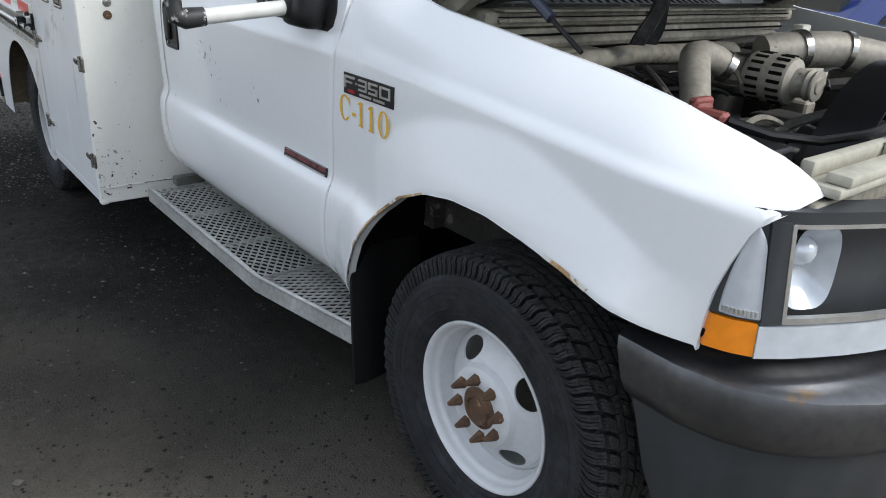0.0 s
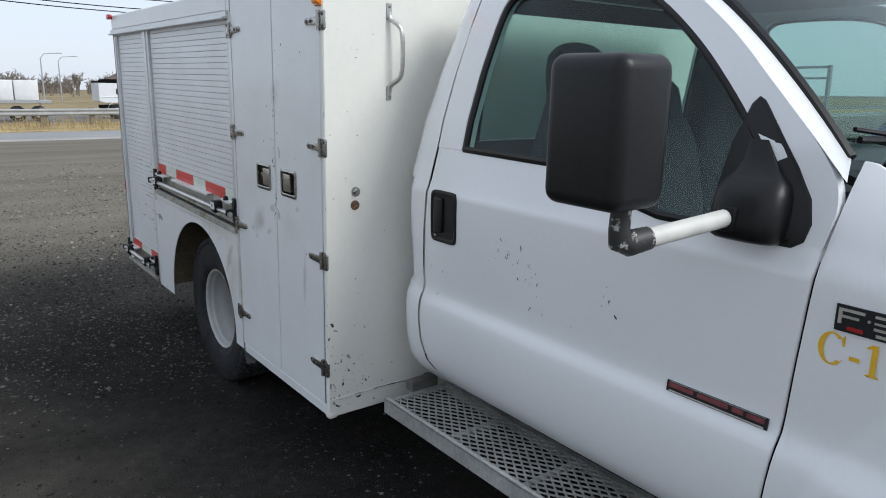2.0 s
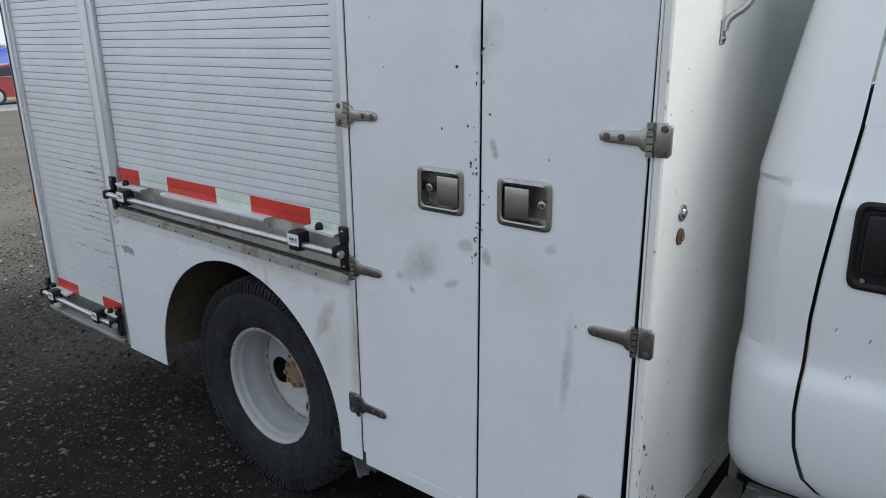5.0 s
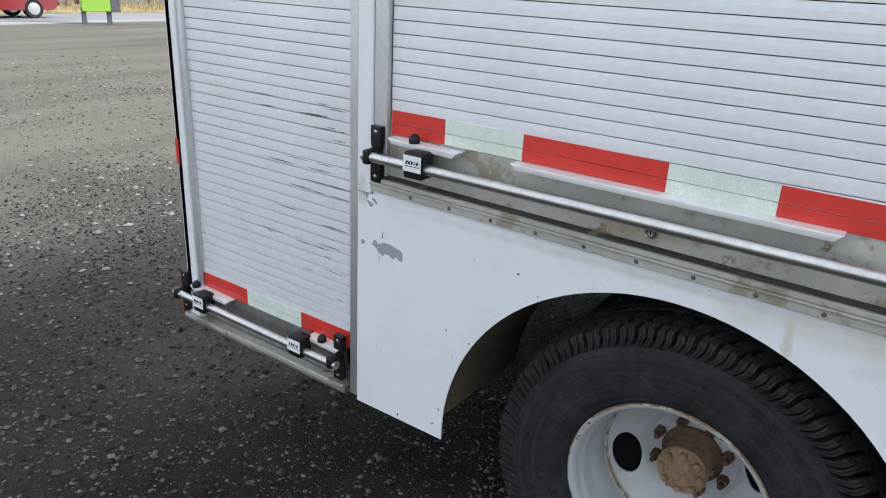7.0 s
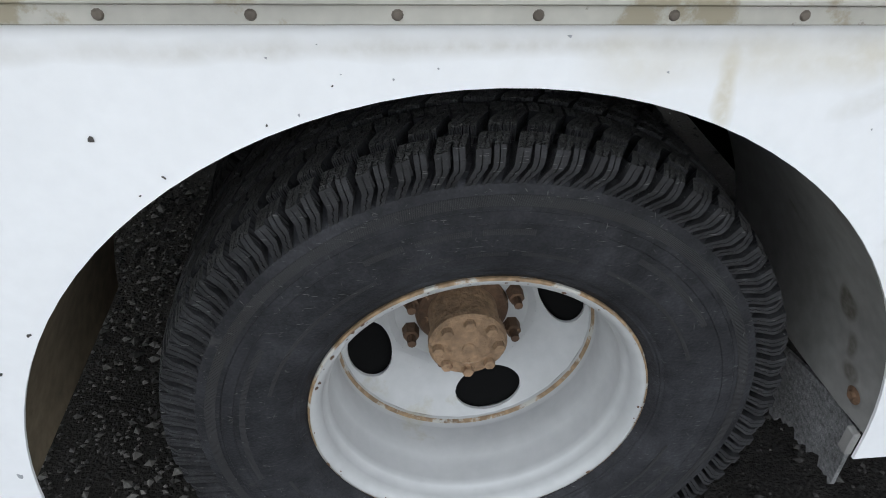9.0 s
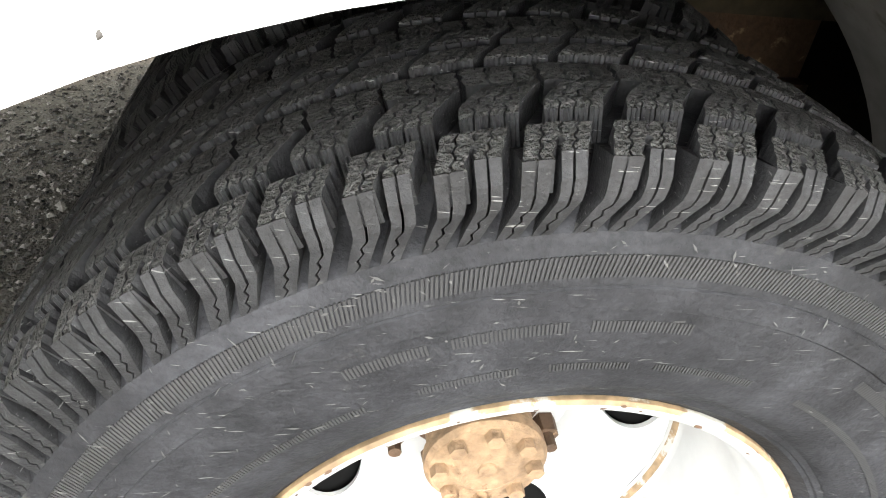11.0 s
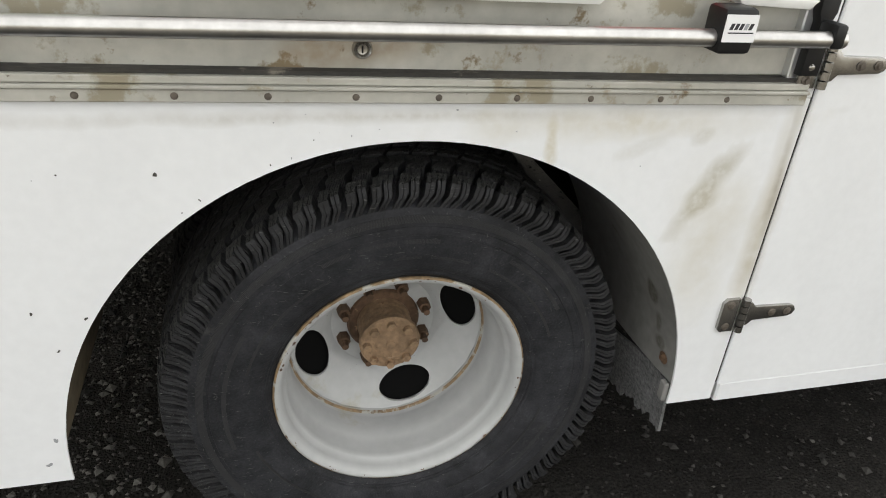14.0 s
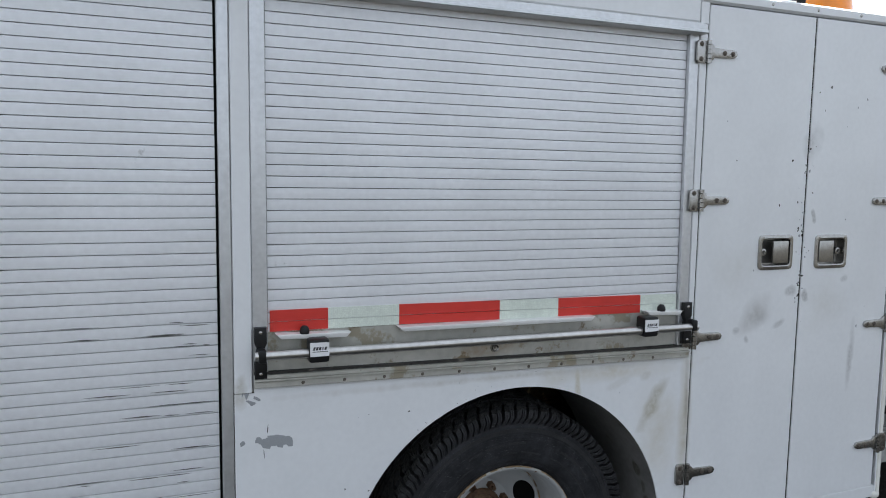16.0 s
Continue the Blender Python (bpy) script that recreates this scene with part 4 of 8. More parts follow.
def tread(r, w, n, seed):
    """Lugs round the tyre, each cut into slabs by thin zigzag sipes: two-legged shoulder lugs, slanted blocks, and low ribs between them."""
    rng = random.Random(seed)
    bm = bmesh.new()
    h = w / 2
    deg = radians(1.0) * 62 / n      # one degree of the 62-lug pattern
    pitch = 2 * math.pi / n
    cut = 0.0013 / r

    def at(a, rr, y):
        return Vector((rr * math.cos(a), y, rr * math.sin(a)))

    def crown(y):
        return r - 0.0030 * (y / h) ** 2 - 0.0065 * max(0.0, (abs(y) - 0.072) / (h - 0.072)) ** 1.4

    def slab(rows, back, flute=0.0, cols=2):
        """rows: (radius, a0, a1, y) over the outer surface; back: how deep it goes; flute: ribs on its first edge."""
        g, q = [], []
        for i, (rr, a0, a1, y) in enumerate(rows):
            g.append([bm.verts.new(at(a0 + (a1 - a0) * c / (cols - 1), rr, y + (flute * (1 if c % 2 else -1) if i < 2 else 0.0))) for c in range(cols)])
            q.append([bm.verts.new(at(a0 + (a1 - a0) * c / (cols - 1), rr - back[0], y - back[1])) for c in (0, cols - 1)])
        for i in range(len(rows) - 1):
            for c in range(cols - 1):
                bm.faces.new((g[i][c], g[i][c + 1], g[i + 1][c + 1], g[i + 1][c]))
            bm.faces.new((g[i][0], g[i + 1][0], q[i + 1][0], q[i][0]))
            bm.faces.new((g[i][-1], q[i][1], q[i + 1][1], g[i + 1][-1]))
        bm.faces.new([g[0][0], q[0][0], q[0][1]] + g[0][:0:-1])
        bm.faces.new([g[-1][0]] + g[-1][1:] + [q[-1][1], q[-1][0]])

    def leg_shift(rr):
        """The lug's leg runs down the shoulder and then kinks to one side."""
        return (0.25 * min(1.0, (r - 0.005 - rr) / 0.024) + 1.85 * max(0.0, min(1.0, (0.3635 - rr) / 0.020))) * deg

    for k in range(n):
        for s in (-1, 1):
            jit = rng.uniform(-0.12, 0.12) * deg
            turn = (lambda a: a) if s < 0 else (lambda a: 2 * math.pi * 0.31 - a)
            A = k * pitch + 100.75 * radians(1) + jit
            cuts = (0.0, 1.08, 2.20, 3.42, 4.62)
            for q in range(4):
                out = h - 0.0055 if q < 2 else h - 0.0005
                drop = 0.0007 * rng.random()
                rows = []
                for j in range(7):  # the top face, from its inner edge out
                    t = j / 6
                    y = 0.0935 + (out - 0.0935) * t
                    zig = 0.14 * deg * (1 if j % 2 else -1)
                    sh = -0.95 * deg * (1 - t)
                    a0 = A + cuts[q] * deg + sh + (zig if q else zig * 0.4) + cut / 2
                    a1 = A + cuts[q + 1] * deg + sh + (zig if q < 3 else zig * 0.4) - cut / 2
                    if t > 0.6:  # the slot between the legs bites into the top
                        a0, a1 = (a0 + 0.28 * deg if q == 2 else a0), (a1 - 0.28 * deg if q == 1 else a1)
                    rows.append((crown(y) - drop - 0.0022 * max(0.0, t - 0.8) * 5 * 0.4, turn(a0), turn(a1), s * y))
                slab([(rows[0][0] - 0.010, rows[0][1], rows[0][2], rows[0][3] + s * -0.002)] + rows, (0.016, 0.0))
                lo, hi = ((0.0, 0.98), (0.98, 1.92), (2.50, 3.56), (3.56, 4.62))[q]
                face = ([(r - 0.0088, h - 0.0055), (r - 0.0190, h + 0.0012)] if q < 2 else [(r - 0.0098, h - 0.0005), (r - 0.0160, h + 0.0008)])
                face += [(0.3665, h + 0.0022), (0.3625, h + 0.0024)] + [(0.3625 - 0.0032 * i, h + 0.0024 - 0.0005 * i) for i in range(1, 7)]
                rows = []
                for j, (rr, y) in enumerate(face):
                    zig = 0.16 * deg * (1 if j % 2 else -1) * (j > 3)
                    thin = max(0.0, (0.363 - rr) / 0.02)
                    a0 = A + lo * deg + leg_shift(rr) + (zig if q in (1, 3) else 0.10 * deg * thin) + cut / 2
                    a1 = A + hi * deg + leg_shift(rr) + (zig if q in (0, 2) else -0.10 * deg * thin) - cut / 2
                    rows.append((rr, turn(a0), turn(a1), s * y))
                slab(rows, (0.006, s * 0.024))
        # slanted blocks and, between them, a low rib; the far half mirrors the near one
        for flip in (False, True):
            put = (lambda a, y: (2 * math.pi * 0.27 - a, -y)) if flip else (lambda a, y: (a, y))
            for table, parts_, flute in ((((-0.0885, 98.75, 102.90), (-0.0825, 98.70, 102.90), (-0.076, 98.45, 102.80), (-0.069, 97.75, 102.15), (-0.061, 96.95, 101.20), (-0.0540, 96.25, 100.35)), 4, 0.0006),
                                         (((-0.0240, 94.60, 99.70), (-0.0225, 94.55, 99.70), (-0.014, 93.6, 98.9), (-0.004, 92.4, 97.5)), 4, 0.0004)):
                ys = [p[0] for p in table]
                drop = 0.0006 * rng.random()
                for q in range(parts_):
                    rows = []
                    for j in range(10):
                        y = ys[0] if j == 0 else ys[1] + (ys[-1] - ys[1]) * (j - 1) / 8
                        lo, hi = lerp_table([(p[0], p[1]) for p in table], y), lerp_table([(p[0], p[2]) for p in table], y)
                        zig = 0.17 * (1 if j % 2 else -1) * (j > 1)
                        u0, u1 = lo + (hi - lo) * q / parts_ + (zig if q else 0), lo + (hi - lo) * (q + 1) / parts_ + (zig if q < parts_ - 1 else 0)
                        rim = 0.0010 if j in (1, 9) else 0.0
                        a0, yy = put(radians(u0) * 62 / n + k * pitch + cut / 2, y)
                        a1, yy = put(radians(u1) * 62 / n + k * pitch - cut / 2, y)
                        rows.append((crown(y) - (0.015 if j == 0 else rim) - drop, a0, a1, yy))
                    slab(rows, (0.017, 0.0), flute, 6)
            for q in range(3):  # the low rib, stepped at every pitch
                u0 = 96.0 + q * 1.935
                st = 0.0012 * (q - 1)
                rows = []
                for j in range(6):
                    y = -0.0495 + st + 0.0215 * j / 5
                    zig = 0.12 * (1 if j % 2 else -1)
                    a0, yy = put(radians(u0 + zig) * 62 / n + k * pitch + cut * (1.6 if q == 0 else 0.5), y)
                    a1, yy = put(radians(u0 + 1.935 + zig) * 62 / n + k * pitch - cut / 2, y)
                    rows.append((crown(y) - (0.0032 if j in (0, 5) else 0.0020), a0, a1, yy))
                slab(rows, (0.017, 0.0))
    return bm


def ring_of_holes(bm, centre_y, r_in, r_out, r_hole, n, seg=12, depth=0.004, phase=0.0, squash=1.0, cone=0.0):
    """A disc from r_in to r_out with n oval hand holes through it."""
    rm = (r_in + r_out) / 2
    for k in range(n):
        a0 = 2 * math.pi * k / n + phase
        half = math.pi / n
        # outline of the sector and of the hole at matching angles
        outer, inner = [], []
        m = 32
        for j in range(m):
            b = 2 * math.pi * j / m
            inner.append((rm + r_hole * squash * math.cos(b), r_hole * math.sin(b) / rm))
            du, dv = math.cos(b), math.sin(b)
            s = 1 / max(abs(du), abs(dv))
            outer.append((rm + (r_out - r_in) / 2 * du * s, half * dv * s))

        def put(r, a):
            y = centre_y + cone * (r - r_in) / (r_out - r_in)
            return bm.verts.new((r * math.cos(a0 + a), y, r * math.sin(a0 + a)))
        vo, vi = [put(*p) for p in outer], [put(*p) for p in inner]
        vb = [bm.verts.new(v.co + Vector((0, 0.005, 0))) for v in vi]
        for j in range(m):
            i = (j + 1) % m
            bm.faces.new((vo[j], vo[i], vi[i], vi[j]))
            bm.faces.new((vi[j], vi[i], vb[i], vb[j]))
    return bm


def hexnut(bm, c, r, h, axis_y=-1, pointed=False):
    a = [bm.verts.new(Vector(c) + Vector((r * math.cos(k * math.pi / 3), 0, r * math.sin(k * math.pi / 3)))) for k in range(6)]
    q = 0.35 if pointed else 0.9
    b = [bm.verts.new(Vector(c) + Vector((q * r * math.cos(k * math.pi / 3), axis_y * h, q * r * math.sin(k * math.pi / 3)))) for k in range(6)]
    bm.faces.new(b)
    for k in range(6):
        bm.faces.new((a[k], a[(k + 1) % 6], b[(k + 1) % 6], b[k]))


def wheel(name, label, pos, r, w, dish, front, spin, lugs=54, bead=0.0):
    """A wheel whose axle runs along y; pos is its centre. dish: how far the disc lies behind the outer face."""
    wheel_ob = part(name, lathe(bmesh.new(), tyre_profile(r, w, bead), (0, 0, 0), "y", 112), RUBBER, truck, label)
    wheel_ob.matrix_basis = pose(*pos, 0, spin, 0)
    h = w / 2
    bm = tread(r, w, 62, 3)
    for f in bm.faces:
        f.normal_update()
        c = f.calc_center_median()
        # outward-facing tops get the paler rubber that stands for light on them
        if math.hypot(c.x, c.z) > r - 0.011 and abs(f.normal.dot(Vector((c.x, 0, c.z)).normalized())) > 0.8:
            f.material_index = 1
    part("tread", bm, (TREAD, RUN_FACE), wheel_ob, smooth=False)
    bm = bmesh.new()
    for k in range(900):
        a, b = 2 * math.pi * k / 900, 2 * math.pi * (k + 0.58) / 900
        q = [bm.verts.new((rr * math.cos(t + sl_), y, rr * math.sin(t + sl_))) for rr, y, sl_ in ((0.3205, -h - 0.0040, 0.0), (0.3325, -h - 0.0030, -0.008)) for t in (a, b)]
        q2 = [bm.verts.new(v.co + Vector((0, 0.003, 0))) for v in q]
        bm.faces.new((q[0], q[1], q[3], q[2]))
        for i, j in ((0, 1), (1, 3), (3, 2), (2, 0)):
            bm.faces.new((q[i], q2[i], q2[j], q[j]))
        # short bands of finer ribs and plain raised bars lower on the sidewall
    for r0, r1, spans in ((0.259, 0.2635, ((20, 62), (70, 84), (87, 97), (100, 112), (118, 165), (200, 262), (290, 345))), (0.2865, 0.2935, ((30, 58), (82, 93), (95, 107), (109, 118), (150, 196), (240, 275), (310, 338)))):
        for a0, a1 in spans:
            for k in range(int((a1 - a0) / 0.42)):
                a, b = radians(a0 + 0.42 * k), radians(a0 + 0.42 * k + 0.24)
                q = [bm.verts.new((rr * math.cos(t), -h - (0.0046 if rr > 0.27 else 0.0030), rr * math.sin(t))) for rr in (r0, r1) for t in (a, b)]
                q2 = [bm.verts.new(v.co + Vector((0, 0.004, 0))) for v in q]
                bm.faces.new((q[0], q[1], q[3], q[2]))
                for i, j in ((0, 1), (1, 3), (3, 2), (2, 0)):
                    bm.faces.new((q[i], q2[i], q2[j], q[j]))
    # pale scratches on the sidewall: thin slivers lying on it
    wall = sorted((q, y) for q, y in tyre_profile(r, w, bead) if y < 0 and 0.245 < q < 0.36)
    rs_, sl = random.Random(lugs), bmesh.new()
    for k in range(520):
        q, a = (rs_.uniform(0.25, 0.34) if k % 3 else min(0.347, rs_.gauss(0.334, 0.006))), rs_.uniform(0, 2 * math.pi)
        t, ln, wd = rs_.gauss(0.9, 0.5) * rs_.choice((-1, 1, 1)), min(0.0015 + rs_.expovariate(1 / 0.003), 0.016), rs_.uniform(0.0002, 0.0008)
        du, dv = Vector((math.cos(a), 0, math.sin(a))), Vector((-math.sin(a), 0, math.cos(a)))
        d, e = du * math.cos(t) + dv * math.sin(t), dv * math.cos(t) - du * math.sin(t)
        c = du * q
        pts = [c - d * ln / 2, c + e * wd, c + d * ln / 2, c - e * wd]
        sl.faces.new([sl.verts.new((p.x, lerp_table(wall, math.hypot(p.x, p.z)) - 0.0011, p.z)) for p in pts])
    tagged(part("scuff", sl, SCUFF, wheel_ob, smooth=False), "fine pale scuff marks on the rubber", kind="stuff")
    ribs = part("serrated_band", bm, SIDEWALL, wheel_ob, smooth=False)
    tagged(ribs, "fine raised ribs of the sidewall", kind="stuff")
    bm = lathe(bmesh.new(), [(q - bead * min(1.0, max(0.0, (q - 0.184) / 0.02)), y) for q, y in [(0.212, -h + 0.032), (0.2235, -h + 0.024), (0.2248, -h + 0.020), (0.2240, -h + 0.0165), (0.2215, -h + 0.0150), (0.2175, -h + 0.0155), (0.2135, -h + 0.0185), (0.2100, -h + 0.0245), (0.2080, -h + 0.0320), (0.2070, -h + 0.0400), (0.2030, -h + 0.0450), (0.1990, -h + 0.0490), (0.1975, -h + 0.056), (0.1965, -h + 0.080), (0.1900, -h + 0.092), (0.1850, -h + 0.102), (0.183, -h + 0.115), (0.186, -h + 0.15), (0.2, h - 0.02), (0.215, h - 0.015)]], (0, 0, 0), "y", 96)
    rim = part("rim", bm, RIM_WHITE if front else RIM, wheel_ob)
    return wheel_ob, rim, h


def rear_wheel(pos, spin):
    wh, rim, h = wheel("rear_wheel", "black all-terrain tyre on a deep-dished rust-edged steel rim", pos, 0.392, 0.235, 0.1, False, spin, 48, 0.0095)
    part("rim_edge", lathe(bmesh.new(), [(0.2140, -h + 0.0250), (0.2156, -h + 0.0203), (0.2149, -h + 0.0161), (0.2122, -h + 0.0144)], (0, 0, 0), "y", 96), LIP_RUST, wh, "thin rusty edge of the rim")
    rl, bm = random.Random(8), bmesh.new()
    for k in range(46):
        a, rr = rl.uniform(0, 2 * math.pi), rl.uniform(0.2065, 0.2130)
        sz = rl.uniform(0.0008, 0.0022) if k % 4 else rl.uniform(0.0025, 0.0045)
        ring = []
        for i in range(7):
            t = 2 * math.pi * i / 7
            q, b = rr + sz * (0.5 + 0.5 * rl.random()) * math.cos(t) * 0.6, a + sz * (0.5 + 0.7 * rl.random()) * math.sin(t) / rr
            q = min(q, 0.2142)
            ring.append(bm.verts.new((q * math.cos(b), -h + 0.0139 + max(0.0, 0.2110 - q) * 0.42, q * math.sin(b))))
        bm.faces.new(ring)
    tagged(part("rust_blotch", bm, RUST, wh, smooth=False), "brown rust blotches on the rim lip", kind="stuff")
    y = 0.038  # where the disc meets the rim, along the axle
    bm = ring_of_holes(bmesh.new(), y + 0.050, 0.110, 0.180, 0.052, 4, phase=radians(17), squash=0.57, cone=-0.042)
    lathe(bm, [(0.180, y + 0.008), (0.184, y), (0.1845, y - 0.01)], (0, 0, 0), "y", 96)
    lathe(bm, [(0.110, y + 0.050), (0.100, y + 0.058), (0.068, y + 0.058)], (0, 0, 0), "y", 48)
    part("disc", bm, RIM, wh)
    # near-black backing added close behind the disc paints its hand holes as shade
    part("hole_backing", lathe(bmesh.new(), [(0.06, y + 0.068), (0.105, y + 0.066), (0.178, y + 0.022), (0.180, y + 0.20), (0.0, y + 0.20)], (0, 0, 0), "y", 40), DARK, wh)
    part("hub_plate", lathe(bmesh.new(), [(0.070, y + 0.057), (0.066, y + 0.052), (0.05, y + 0.052)], (0, 0, 0), "y", 48), RUST, wh, "rusty plate under the wheel nuts")
    part("rust_ring", lathe(bmesh.new(), [(0.1806, y + 0.0040), (0.1822, y + 0.0006), (0.1840, y - 0.0016)], (0, 0, 0), "y", 96), LIP_RUST, wh)
    f = 0.012
    bm = lathe(bmesh.new(), [(0.0, f), (0.008, f), (0.009, f + 0.002), (0.026, f), (0.030, f + 0.002), (0.034, f + 0.004), (0.052, f + 0.005), (0.056, f + 0.010), (0.056, f + 0.022), (0.050, f + 0.028), (0.052, f + 0.085)], (0, 0, 0), "y", 32)
    hub = part("hub", bm, TAN_RUST, wh, "rusty tan axle hub with bolts")
    for k in range(8):
        a = 2 * math.pi * k / 8
        bm = bmesh.new()
        hexnut(bm, (0.043 * math.cos(a), f + 0.005, 0.043 * math.sin(a)), 0.0088, 0.010)
        part("bolt", bm, TAN_RUST, hub)
    for k in range(8):
        a = 2 * math.pi * (k + 0.5) / 8
        bm = bmesh.new()
        hexnut(bm, (0.083 * math.cos(a), y + 0.058, 0.083 * math.sin(a)), 0.013, 0.020)
        tube(bm, [(0.083 * math.cos(a), y + 0.06, 0.083 * math.sin(a)), (0.083 * math.cos(a), y + 0.022, 0.083 * math.sin(a))], 0.0065, 8)
        part("wheel_nut", bm, RUST, wh)
    return wh


AXLE_R, AXLE_F = -0.552, 3.045
R_Z, F_Z = 0.402, 0.483
rear = rear_wheel((AXLE_R, 0.190, R_Z), 0)
inner, _, _ = wheel("rear_wheel", "inner black dual tyre behind the outer one", (AXLE_R, 0.485, R_Z), 0.392, 0.235, 0.1, False, 31)
far = copy_thing(rear, pose(AXLE_R, W - 0.190, R_Z, 0, 0, 180))
copy_thing(inner, pose(AXLE_R, W - 0.485, R_Z, 0, 0, 180))


def front_wheel(pos, spin):
    wh, rim, h = wheel("front_wheel", "black tyre on a white steel rim with rusty hub and nuts", pos, 0.398, 0.235, 0.0, True, spin, 60)
    y = -h + 0.018
    bm = ring_of_holes(bmesh.new(), y + 0.022, 0.112, 0.178, 0.042, 4, phase=0.65, squash=0.66, cone=0.045)
    lathe(bm, [(0.178, y + 0.067), (0.187, y + 0.075)], (0, 0, 0), "y", 96)
    lathe(bm, [(0.112, y + 0.022), (0.104, y + 0.006), (0.092, y), (0.05, y + 0.002)], (0, 0, 0), "y", 64)
    part("disc", bm, RIM_WHITE, wh)
    part("hub", lathe(bmesh.new(), [(0.0, y - 0.006), (0.028, y - 0.006), (0.032, y - 0.012), (0.040, y - 0.012), (0.046, y - 0.004), (0.056, y + 0.001)], (0, 0, 0), "y", 32), RUST, wh, "rusty brown hub")
    for k in range(8):
        a = 2 * math.pi * (k + 0.3) / 8
        bm = bmesh.new()
        hexnut(bm, (0.076 * math.cos(a), y + 0.001, 0.076 * math.sin(a)), 0.0165, 0.036, pointed=True)
        part("wheel_nut", bm, RUST, wh)
    return wh


fw = front_wheel((AXLE_F, 0.385, F_Z), 0)
copy_thing(fw, pose(AXLE_F, W - 0.385, F_Z, 0, 0, 180))

# ---- running board ----
step = part("running_board", box(0.95, 2.40, 0.46, 0.49, 0.39, 0.425, 0.004), STEP_METAL, truck, "grey running board of expanded metal mesh")
bm = bmesh.new()
EDGE = [(0.945, 0.172, 0.436), (1.99, 0.186, 0.428), (2.545, 0.245, 0.470)]   # outer top edge


def edge_at(x):
    a, b, c = (Vector(p) for p in EDGE)
    return a.lerp(b, (x - a.x) / (b.x - a.x)) if x < b.x else b.lerp(c, (x - b.x) / (c.x - b.x))


INNER_Y = 0.455
xs = steps(0.945, 1.99, 8) + steps(2.06, 2.545, 6)
for dy, z0, z1 in ((0.0, -0.052, 0.004), ):
    sheet(bm, lambda x, v: edge_at(x) + Vector((0, 0, v)), xs, (z0, z1), (0, 0.005, 0))
sheet(bm, lambda x, v: edge_at(x) + Vector((0, v, 0.004)), xs, (0, 0.022), (0, 0, -0.004))
sheet(bm, lambda x, v: Vector((x, INNER_Y + v, edge_at(x).z + 0.002)), xs, (0, 0.02), (0, 0, -0.02))
for x in (0.946, 1.30, 1.66, 1.985, 2.53):
    e = edge_at(x)
    bx(bm, x, x + 0.022, e.y + 0.006, INNER_Y, e.z - 0.018, e.z - 0.004)
part("step_frame", bm, STEP_METAL, step)
# expanded metal: diamonds of thin strands
bm = bmesh.new()
DX, DY = 0.046, 0.0160


def strand(p, q, w=0.0029):
    d = (q - p).normalized()
    s = Vector((-d.y, d.x, 0)) * w
    a = [bm.verts.new(v) for v in (p - s, p + s, q + s, q - s)]
    b = [bm.verts.new(v.co - Vector((0, 0, 0.004))) for v in a]
    bm.faces.new(a)
    for i in range(4):
        bm.faces.new((a[i], b[i], b[(i + 1) % 4], a[(i + 1) % 4]))


for j in range(18):
    for i in range(36):
        for sx in (1, -1):
            y0 = 0.18 + j * DY
            x0 = 0.95 + (i + 0.5 * (j % 2)) * DX
            p, q = Vector((x0, y0, 0)), Vector((x0 + sx * DX / 2, y0 + DY, 0))
            if min(p.x, q.x) < 0.95 or max(p.x, q.x) > 2.02:
                continue
            ea, eb = edge_at(p.x), edge_at(q.x)
            if p.y < ea.y + 0.012 or q.y > INNER_Y + 0.01:
                continue
            wave = 0.0015 * (1 if (i + j) % 2 else 0)
            strand(p + Vector((0, 0, ea.z + 0.003 + wave)), q + Vector((0, 0, eb.z + 0.003)))
for i in range(32):  # the front piece has its diamonds laid across
    for j in range(7):
        for sy in (1, -1):
            p = Vector((2.03 + i * DY, 0.17 + (j + 0.5 * (i % 2)) * DX, 0))
            q = p + Vector((DY, sy * DX / 2, 0))
            ea, eb = edge_at(p.x), edge_at(q.x)
            if min(p.y - ea.y, q.y - eb.y) < 0.006 or max(p.y, q.y) > INNER_Y + 0.01 or q.x > 2.54:
                continue
            strand(p + Vector((0, 0, ea.z + 0.003)), q + Vector((0, 0, eb.z + 0.004)))
part("step_mesh", bm, STEP_METAL, step, smooth=False)
part("step_bracket", bx(box(0.90, 0.945, 0.30, 0.42, 0.43, 0.47, 0.003), 0.905, 0.925, 0.42, 0.44, 0.40, 0.58), DARK_STEEL, truck)

# ---- door mirror ----
def rounded_box(m, sx, sy, sz, bevel, seg=4, taper=0.0):
    bm = bmesh.new()
    bx(bm, -sx / 2, sx / 2, -sy / 2, sy / 2, -sz / 2, sz / 2, bevel, seg)
    for v in bm.verts:
        if v.co.x > 0:
            v.co.y *= 1 - taper
            v.co.z *= 1 - taper * 0.7
    bmesh.ops.transform(bm, matrix=m, verts=bm.verts)
    return bm


# head: wide across the truck, its dark back to the nose
mirror = part("door_mirror", rounded_box(pose(2.156, -0.108, 1.532, 0, 0, 0), 0.188, 0.155, 0.284, 0.030, 5), BLACK, truck, "black tow mirror with a worn white arm")
part("mirror_glass", rounded_box(pose(2.0605, -0.108, 1.532, 0, 0, 0), 0.004, 0.092, 0.22, 0.0015, 1), MIRROR, mirror)
bm = tube(bmesh.new(), [(2.188, -0.085, 1.392), (2.188, -0.087, 1.345), (2.189, -0.082, 1.322), (2.192, -0.062, 1.316), (2.20, -0.012, 1.322)], [0.02, 0.021, 0.026, 0.027, 0.024], 12)
